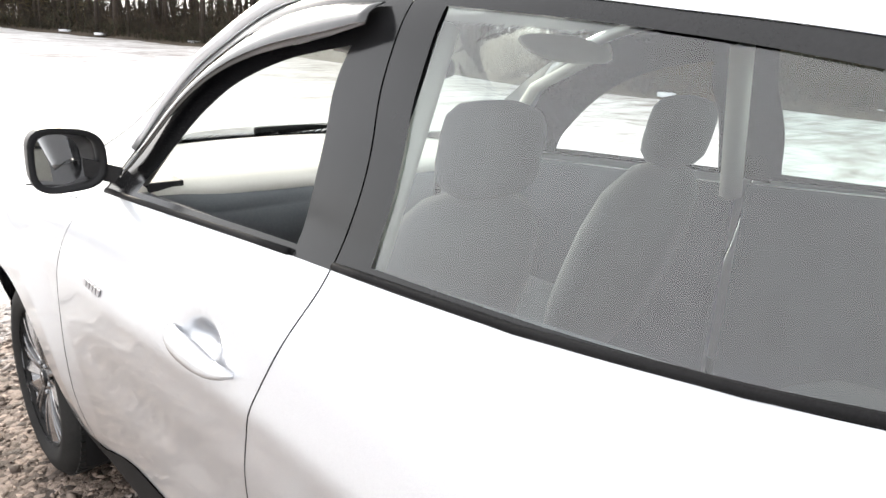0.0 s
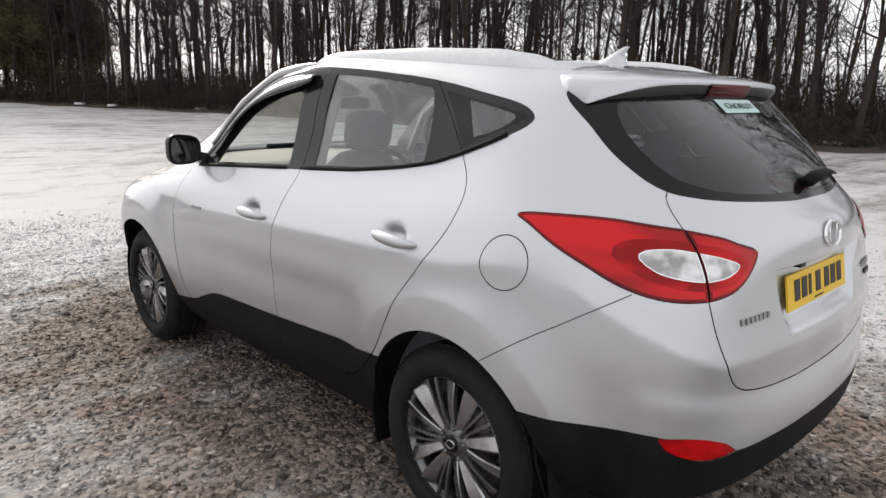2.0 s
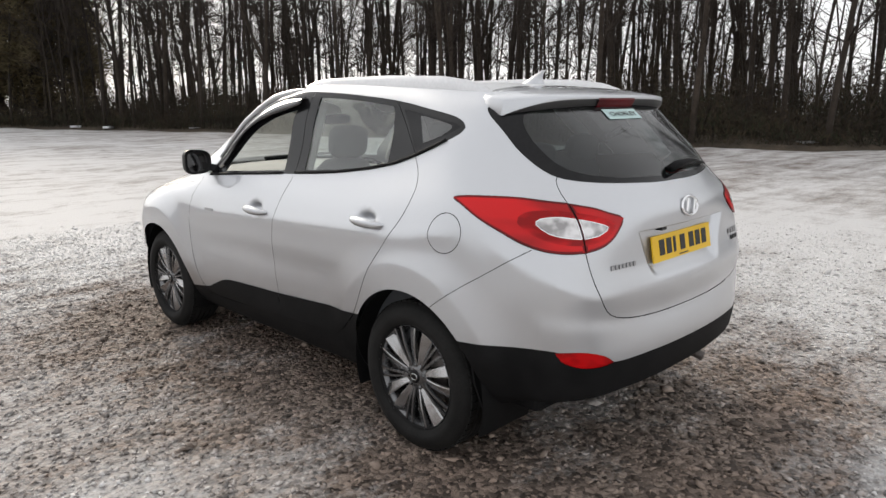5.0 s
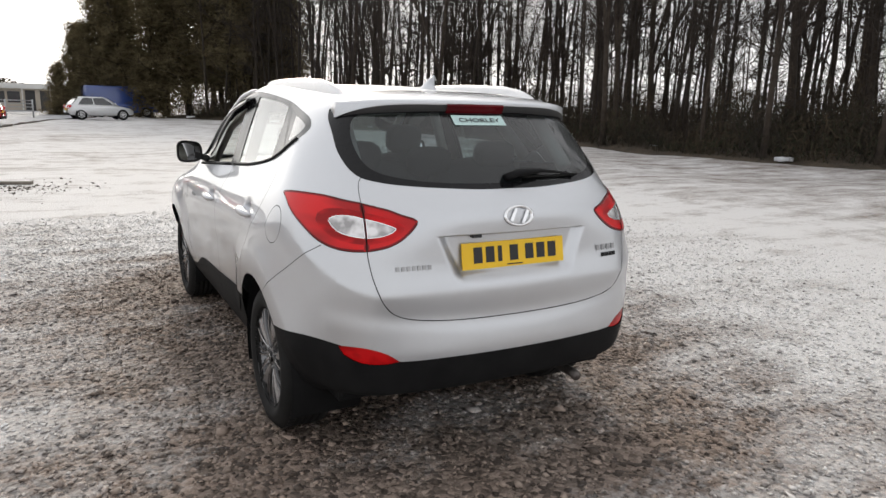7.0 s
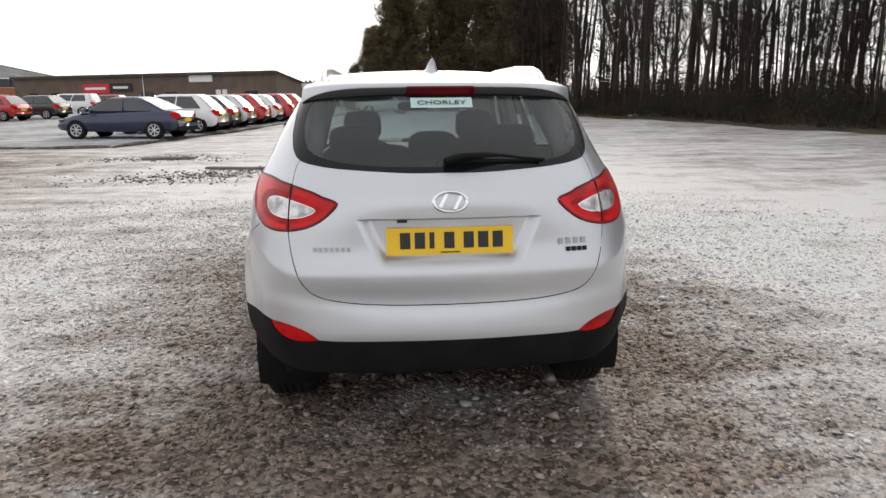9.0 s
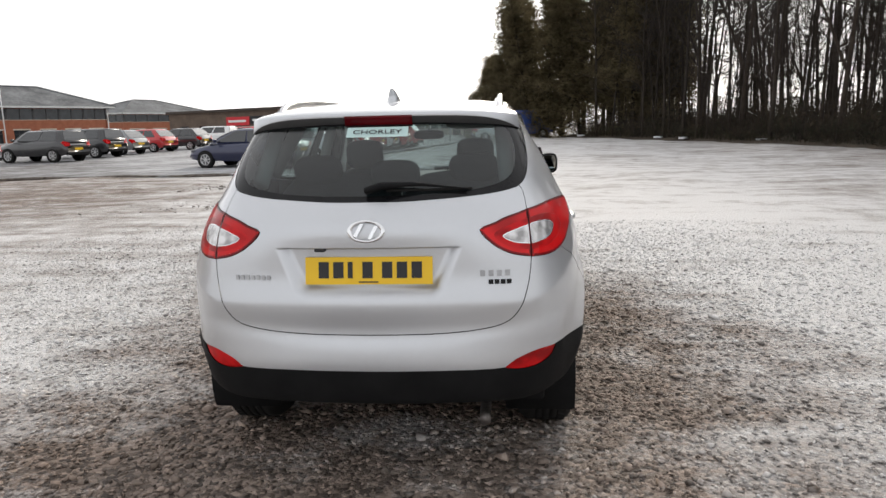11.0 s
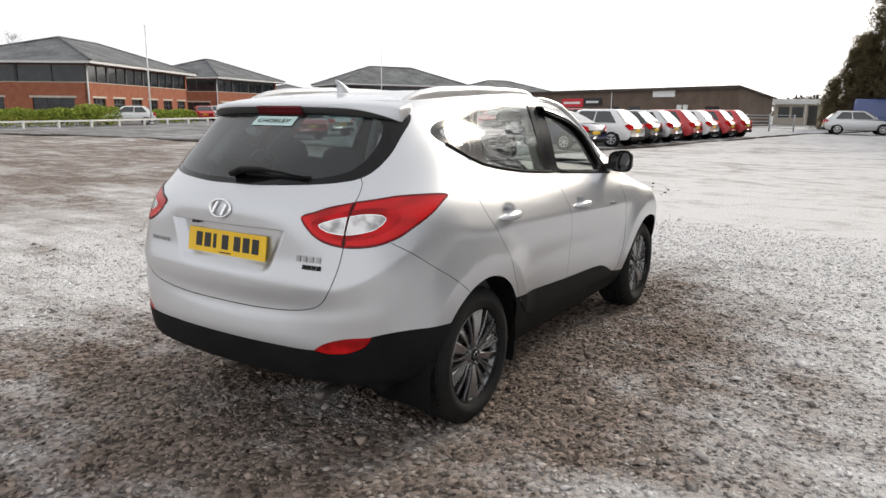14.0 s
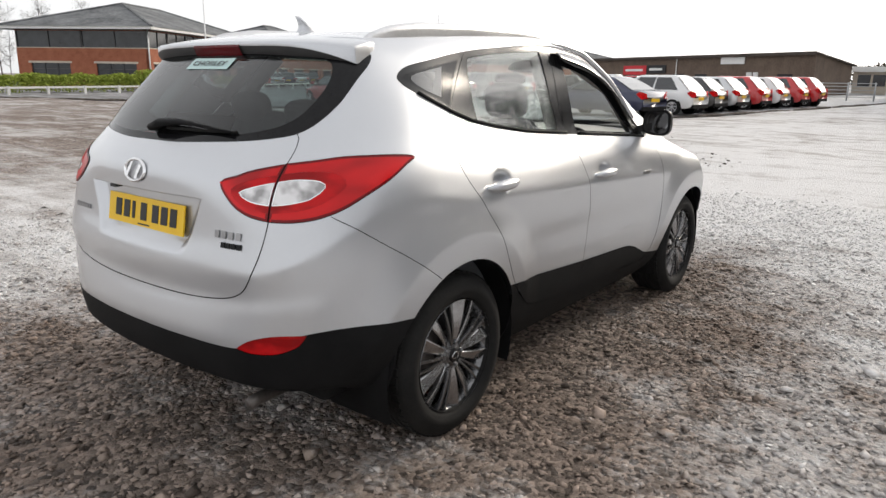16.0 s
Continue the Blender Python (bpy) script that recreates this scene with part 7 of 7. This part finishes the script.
park(-22.7, 25.3, 82, P_SILVER, "silver hatchback in the far row", "hatch", L=4.2, group=G2)
park(-21.1, 29.5, 80, P_BLACK, "black estate-like hatchback in the far row", "suv", L=4.3, H=1.55, group=G2)
park(-21.3, 33.4, 80, P_BLACK, "tall black hatchback in the far row", "suv", L=4.3, H=1.58, group=G2)
park(-21.9, 37.1, 80, P_GREY, "grey hatchback in the far row", "hatch", L=4.25, group=G2)
park(-21.7, 40.6, 80, P_RED, "red hatchback in the far row", "hatch", L=3.9, group=G2)
park(-20.7, 43.8, 80, P_BLACK, "black hatchback with tall red lamps in the far row", "hatch", L=4.0, group=G2)
park(-20.6, 48.9, 88, P_WHITE, "white crossover in the far row", "suv", L=4.2, H=1.56, group=G2)
park(-20.1, 54.3, 88, P_RED, "red hatchback ending the far row", "hatch", L=4.0, group=G2)
park(-21.1, 21.4, 74, P_RED, "red convertible with its black roof up", "cabrio", L=4.5, W=1.8, H=1.39)
park(-48.6, 31.65, 146, P_WHITE, "white hatchback beside the fence and the flagpole", "hatch", L=4.2, H=1.46)
park(-0.75, 49.3, -80, P_SILVER, "silver hatchback by the verge of the wood", "hatch", L=4.05, H=1.47)
park(0.7, 56.5, -80, P_BLUE, "dark blue van parked behind the silver car", "van", L=5.2, W=2.0, H=2.3)
for x, y, p, t in ((-55.4, 42.8, P_RED, "red"), (-57.3, 46.1, P_SILVER, "silver"), (-59.2, 49.3, P_NAVY, "dark blue"), (-60.8, 52.6, P_WHITE, "white"), (-62.5, 55.8, P_BLACK, "black")):
    park(x, y, 60, p, t + " car parked in front of the offices", "hatch", group="cars before the offices")


# ---- offices: brick below, a band of windows, hipped slate roofs ----
M_BRICK = surface("red_brick", (0.26, 0.085, 0.045), (0.40, 0.15, 0.085), rough=0.9, scale=1.5, fine=8)
M_SLATE = surface("dark_slate_roof", (0.05, 0.053, 0.057), (0.20, 0.207, 0.212), rough=0.75, scale=0.45, fine=3, bump=0.02)
M_FASCIA = surface("white_fascia", (0.72, 0.72, 0.70), (0.80, 0.80, 0.78), rough=0.6)
M_STONE = surface("pale_stone_band", (0.50, 0.44, 0.36), (0.62, 0.56, 0.48), rough=0.8)
M_PANE = surface("office_window_pane", (0.010, 0.012, 0.015), (0.04, 0.046, 0.052), rough=0.10, coat=0.15, scale=0.25, fine=1.2)
M_MULL = surface("dark_window_frame", (0.03, 0.03, 0.032), (0.05, 0.05, 0.052), rough=0.5)
M_CLADDING = surface("brown_brick_shed", (0.10, 0.072, 0.055), (0.17, 0.125, 0.095), rough=0.9, scale=0.8, fine=6)
M_SHEDROOF = surface("brown_felt_roof", (0.05, 0.04, 0.034), (0.09, 0.072, 0.06), rough=0.9, scale=0.8, fine=6)
M_HEDGE = surface("clipped_hedge", (0.17, 0.22, 0.02), (0.36, 0.42, 0.07), rough=0.9, scale=2, fine=12)
M_SIGNRED = surface("red_sign", (0.55, 0.02, 0.03), (0.62, 0.03, 0.04), rough=0.5)
M_TIMBER = surface("weathered_timber", (0.10, 0.085, 0.07), (0.24, 0.21, 0.18), rough=0.9, scale=3, fine=30, bump=0.004)
M_FENCE = surface("white_painted_timber", (0.62, 0.61, 0.57), (0.78, 0.77, 0.73), rough=0.7)
M_GALV = surface("galvanised_steel", (0.38, 0.39, 0.40), (0.52, 0.53, 0.54), rough=0.45, metal=0.6)


def office(corner, along, lx, ly, label, eave=6.1, rise=3.0, over=0.9, bays_x=4, bays_y=6, tall=0.88):
    """corner: the near corner; along: compass of the long face (degrees anticlockwise from +y). Local x runs along the short face to the left, y along the long one."""
    root = empty("office_building", pose(corner[0], corner[1], 0, 0, 0, along) @ Matrix.Diagonal((1, 1, tall, 1)), label, "office building")
    t = 0.3

    def wall_with(name, length, place, bays):
        """A wall of local length with a band of first-floor windows and ground-floor windows: brick courses in strips round real openings."""
        bm = bmesh.new()
        bm_box(bm, 0, length, 0, t, 2.75, 4.25)
        bm_box(bm, 0, length, 0, t, 0, 0.75)
        bm_box(bm, 0, length, 0, t, eave - .12, eave)
        w = length / bays
        xs = [0.0]
        for b in range(bays):
            xs += [b * w + w * .2, b * w + w * .8]
        xs.append(length)
        for i in range(0, len(xs), 2):
            bm_box(bm, xs[i], xs[i + 1], 0, t, 0.75, 2.75)
        bm.transform(place)
        part(name, bm, M_BRICK, root)
        bm = box_bm(-.03, length + .03, -.04, t, 4.25, 4.33)
        bm.transform(place)
        part("string_course", bm, M_STONE, root)
        for b in range(bays):
            bm = box_bm(b * w + w * .17, b * w + w * .83, -.05, .2, 2.75, 2.95)
            bm.transform(place)
            part("lintel", bm, M_STONE, root)
            bm = box_bm(b * w + w * .2, b * w + w * .8, .14, .18, .75, 2.75)
            bm.transform(place)
            win = part("window", bm, M_PANE, root)
            for q in (.2, .4, .6, .8):
                bm = box_bm(b * w + w * q - .035, b * w + w * q + .035, .10, .16, .75, 2.75)
                bm.transform(place)
                part("mullion", bm, M_MULL, win)
            bm = box_bm(b * w + w * .2, b * w + w * .8, .095, .15, 2.15, 2.21)
            bm.transform(place)
            part("transom", bm, M_MULL, win)
            bm = box_bm(b * w + .06, (b + 1) * w - .06, .12, .16, 4.33, eave - .12)
            bm.transform(place)
            up = part("upper_window", bm, M_PANE, root)
            for q in (.0, .5, 1.0):
                hw_ = .035 if q == .5 else .06
                bm = box_bm(b * w + w * q - hw_ + hw_ * (q == 0) - hw_ * (q == 1), b * w + w * q + hw_ + hw_ * (q == 0) - hw_ * (q == 1), .05, .17, 4.33, eave - .12)
                bm.transform(place)
                part("mullion", bm, M_MULL, up)

    wall_with("front_wall", ly, pose(0, 0, 0, 0, 0, 90) @ Matrix.Diagonal((1, -1, 1, 1)) @ Matrix.Diagonal((1, -1, 1, 1)), bays_y)
    wall_with("side_wall", lx, Matrix.Translation((-lx, 0, 0)), bays_x)
    wall_with("end_wall", ly - 2 * t, pose(-lx, ly - t, 0, 0, 0, -90), bays_y)
    part("rear_wall", box_bm(-lx, 0, ly - t, ly, 0, eave), M_BRICK, root)
    part("fascia", box_bm(-lx - over, over, -over, ly + over, eave, eave + .28), M_FASCIA, root, "white eaves board")
    # soffit board in a dark colour, painting in the shade beneath the eaves
    part("soffit", box_bm(-lx - over + .06, over - .06, -over + .06, ly + over - .06, eave - .06, eave - .004), M_MULL, root, "soffit under the eaves, coloured dark as shade")
    h = min(lx, ly) / 2 + over
    z0, z1 = eave + .28, eave + .28 + rise
    a = [(-lx - over - .1, -over - .1, z0), (over + .1, -over - .1, z0), (over + .1, ly + over + .1, z0), (-lx - over - .1, ly + over + .1, z0)]
    if ly >= lx:
        r0, r1 = (-lx / 2, h * .95, z1), (-lx / 2, ly - h * .95, z1)
        fs = [(0, 1, 4), (1, 2, 5, 4), (2, 3, 5), (3, 0, 4, 5), (3, 2, 1, 0)]
        hips = ((0, 0), (1, 0), (2, 1), (3, 1))
    else:
        r0, r1 = (-lx + h * .95, ly / 2, z1), (-h * .95, ly / 2, z1)
        fs = [(0, 1, 5, 4), (1, 2, 5), (2, 3, 4, 5), (3, 0, 4), (3, 2, 1, 0)]
        hips = ((0, 0), (3, 0), (1, 1), (2, 1))
    piece("roof", a + [r0, r1], fs, M_SLATE, root, "dark slate hipped roof", smooth=False)
    for p, q in [(a[i], (r0, r1)[j]) for i, j in hips] + [(r0, r1)]:
        piece("ridge_tile", *tube([Vector(p) + Vector((0, 0, .03)), Vector(q) + Vector((0, 0, .03))], .13, 5), M_SLATE, root, smooth=False)
    piece("downpipe", *tube([(0.08, -0.10, 0), (0.08, -0.10, eave)], .06, 6), M_FASCIA, root)
    return root


office((-57.6, 32.3), 30, 13, 21, "red brick office with dark hipped slate roof", bays_x=2, bays_y=6)
office((-70.6, 56.9), 17, 12, 15, "smaller red brick office behind the first", bays_x=2, bays_y=4)
office((-57.3, 95.3), 60, 20.5, 12, "long brick office with hipped slate roof", bays_x=6, bays_y=3, rise=3.3)
office((-59.0, 136.0), 66, 20, 14, "distant brick office with grey hipped roof", bays_x=4, bays_y=3, eave=5.9)
office((-72.5, 78.5), 45, 11, 10, "low brick office with a grey roof between the others", bays_x=2, bays_y=2, rise=2.6, tall=0.62)
office((-83.9, 15.5), 25, 14, 12, "office wing beyond the hedge", bays_x=3, bays_y=3, eave=5.9, rise=2.4)

for x, y, r, z in ((-108, 40, 0, .75), (-112, 46, 80, .8), (-118, 50, 200, .85), (-121, 43, 140, .7), (-115, 55, 300, .8), (-126, 52, 30, .9), (-104, 35, 250, .7), (-130, 47, 100, .85)):
    tr_ = copy_thing(proto[(x + y) % len(proto)], pose(x, y, 0, 0, 0, r))
    tr_.scale = [z] * 3
    tagged(tr_, "bare winter tree beyond the offices", "tree", "trees beyond the offices")

# brown shed with signs and a single roof that falls to the back
shed = empty("brick_shed", pose(-8.9, 61.2, float(slope(-8.9, 61.2)), 0, 0, 62), "long low brown brick shed with wall signs", "shed")


def shed_corners(grow, front, back):
    """Four corners of the shed's plan, grown outwards, at the heights of its front and back."""
    return [(-grow, -grow, front), (-grow, 34 + grow, front), (8.5 + grow, 36.95 + grow, back), (8.5 + grow, 2.95 - grow, back)]


base_, top_ = shed_corners(0, -.3, -.3), shed_corners(0, 3.42, 2.62)
piece("wall", base_ + top_, [(0, 1, 5, 4), (1, 2, 6, 5), (2, 3, 7, 6), (3, 0, 4, 7), (3, 2, 1, 0), (4, 5, 6, 7)], M_CLADDING, shed, smooth=False)
piece("roof", *slab(shed_corners(.25, 3.425, 2.60), (0, 0, .10)), M_SHEDROOF, shed, smooth=False)
part("roof_edge", box_bm(-.30, -.262, -.2, 34.2, 3.30, 3.56), M_SHEDROOF, shed, "dark board along the roof edge")
for y0, y1, z0, z1, mt, lb in ((20.1, 23.8, 1.75, 2.68, M_SIGNRED, "red wall sign"), (17.1, 19.95, 1.88, 2.70, M_INK, "black wall sign"), (7.1, 9.85, 2.68, 3.28, M_FASCIA, "white wall sign"), (5.5, 6.0, 1.5, 1.95, M_FASCIA, "small white notice"), (6.2, 6.75, 1.5, 1.95, M_FASCIA, "small white notice")):
    sg = part("sign", box_bm(-.10, -.02, y0, y1, z0, z1), mt, shed, lb)
    if mt is not M_FASCIA:
        part("sign_bar", box_bm(-.13, -.10, y0 + .5, y1 - .4, (z0 + z1) / 2 - .12, (z0 + z1) / 2 + .12), M_FASCIA, sg, "pale unreadable lettering bar")
for y in (2.0, 11.5, 14.5, 27, 30.5):
    part("window", box_bm(-.05, .02, y, y + 1.5, .9, 1.8), M_PANE, shed)
piece("drainpipe", *tube([(-.08, 15.6, -.2), (-.08, 15.6, 3.3)], .05, 6), M_FASCIA, shed)

low = empty("low_white_building", pose(-7.6, 72.0, float(slope(-7.6, 72.0)), 0, 0, 0), "low pale building with a flat white roof edge", "building")
part("wall", box_bm(0, 5.1, 0, 7, -.2, 2.05), M_STONE, low)
part("roof", box_bm(-.1, 5.3, -.4, 7.3, 2.05, 2.52), M_FASCIA, low, "white roof edge")
for x in (.4, 1.6):
    part("window", box_bm(x, x + 1.0, -.04, .02, .8, 1.8), M_PANE, low)
for x in (3.0, 4.2):
    part("door", box_bm(x, x + .8, -.05, .02, 0, 1.9), M_MULL, low)
for x in (2.75, 5.0):
    part("canopy_post", box_bm(x, x + .1, -.35, -.25, 0, 2.05), M_FASCIA, low)

# galvanised gate and rails before it
gate_ = empty("metal_gate", pose(-6.5, 51.0, float(slope(-6.5, 51)) + .04, 0, 0, 0), "galvanised field gate and rails", "gate")
for x in (0.0, 1.55, 3.1):
    piece("gate_post", *tube([(x, 0, 0), (x, 0, 1.2)], .05, 8), M_GALV, gate_)
for z in (.25, .48, .71, .94, 1.14):
    piece("gate_rail", *tube([(0, 0, z), (3.1, 0, z)], .028, 6), M_GALV, gate_)

# low white fence, hedge, flagpoles
fence = empty("low_fence", pose(0, 0, 0), "low white post-and-rail fence by the offices", "fence")
FL = [(-43.0, 5.8), (-44.5, 17.8), (-44.9, 24.9), (-48.2, 37.4), (-52.3, 49.1), (-55.6, 58.5)]
pts = []
for (x0, y0), (x1, y1) in zip(FL, FL[1:]):
    n = int(math.hypot(x1 - x0, y1 - y0) / 2.2)
    pts += [(x0 + (x1 - x0) * i / n, y0 + (y1 - y0) * i / n) for i in range(n)]
pts.append(FL[-1])
for i, (x, y) in enumerate(pts):
    g = float(slope(x, y))
    part("post", box_bm(x - .07, x + .07, y - .07, y + .07, g, g + .58, .01), M_FENCE, fence)
    if i:
        a, b = Vector((*pts[i - 1], float(slope(*pts[i - 1])) + .50)), Vector((x, y, g + .50))
        d = (b - a).normalized()
        s = Vector((d.y, -d.x, 0)) * .03
        piece("rail", *slab([a + s + Vector((0, 0, -.06)), b + s + Vector((0, 0, -.06)), b + s + Vector((0, 0, .06)), a + s + Vector((0, 0, .06))], tuple(-2 * s)), M_FENCE, fence, smooth=False)


def hedge(x0, y0, x1, y1, h, w, seed):
    rng = np.random.RandomState(seed)
    L = math.hypot(x1 - x0, y1 - y0)
    k = int(L * 900)
    u, a, r = rng.rand(k), rng.uniform(0, math.pi, k), rng.uniform(0.75, 1.05, k)
    dx, dy = (x1 - x0) / L, (y1 - y0) / L
    cx, cz = r * np.sign(np.cos(a)) * np.abs(np.cos(a)) ** 0.6 * w / 2, r * np.abs(np.sin(a)) ** 0.5 * h
    hz = 1 + 0.06 * np.sin(u * L * 2.1)
    c = np.stack([x0 + dx * u * L + dy * cx, y0 + dy * u * L - dx * cx, cz * hz + slope(x0 + dx * u * L, y0 + dy * u * L)], 1)
    d, e = rng.normal(0, 1, (k, 3)), rng.normal(0, 1, (k, 3))
    d /= np.linalg.norm(d, axis=1, keepdims=True)
    e = np.cross(d, e)
    e /= np.linalg.norm(e, axis=1, keepdims=True)
    s = rng.uniform(0.05, 0.11, k)[:, None]
    P = np.stack([c - d * s, c + e * s * .6, c + d * s, c - e * s * .6], 1)
    tagged(piece("hedge", P.reshape(-1, 3).tolist(), [(4 * i, 4 * i + 1, 4 * i + 2, 4 * i + 3) for i in range(k)], M_HEDGE, smooth=False), "clipped yellow-green hedge behind the fence", "hedge", kind="stuff")


hedge(-49.2, 15.0, -47.9, 27.4, 1.25, 1.6, 5)
hedge(-48.0, 26.0, -48.7, 28.8, 1.5, 2.0, 6)
hedge(-50.6, 33.6, -52.1, 38.7, 1.15, 1.5, 7)
M_POLE = surface("white_pole", (0.72, 0.72, 0.72), (0.8, 0.8, 0.8), rough=0.4)
for x, y, h in ((-47.2, 31.2, 7.6), (-60.0, 77.3, 9.5)):
    fp = empty("flagpole", pose(x, y, float(slope(x, y))), "slim white flagpole without a flag", "flagpole")
    piece("pole", *tube([(0, 0, 0), (0, 0, h)], [.075, .04], 8), M_POLE, fp)
    piece("cap", *moved(cushion(.07, .07, .05, 6), pose(0, 0, h)), M_POLE, fp)
    piece("base", *tube([(0, 0, 0), (0, 0, .25)], .14, 10), M_GALV, fp)

# loose planks and rubble on the gravel
for x, y, rz, L in ((-3.1, 11.7, -14, 1.75), (-5.3, 13.9, 4, 1.25)):
    bm = box_bm(-L / 2, L / 2, -.07, .07, 0, .05, .006)
    bm.transform(pose(x, y, float(lie(x, y)) + .005, 0, 0, rz))
    tagged(part("timber_plank", bm, M_TIMBER), "weathered grey plank lying on the gravel", "plank", "loose planks")
pebble_field(15000, (-8.4, -0.9, 8.6, 17.0), 0.024, 9, lambda x, y, u: u < 1.2 * np.exp(-((x + 3.9) / 1.5) ** 2 - ((y - 11.3 - 0.15 * x) / 0.75) ** 2) + 0.7 * np.exp(-((x + 5.6) / 1.4) ** 2 - ((y - 14.3) / 0.6) ** 2), M_EARTH_SHADE, "dark clods of turned earth and rubble")
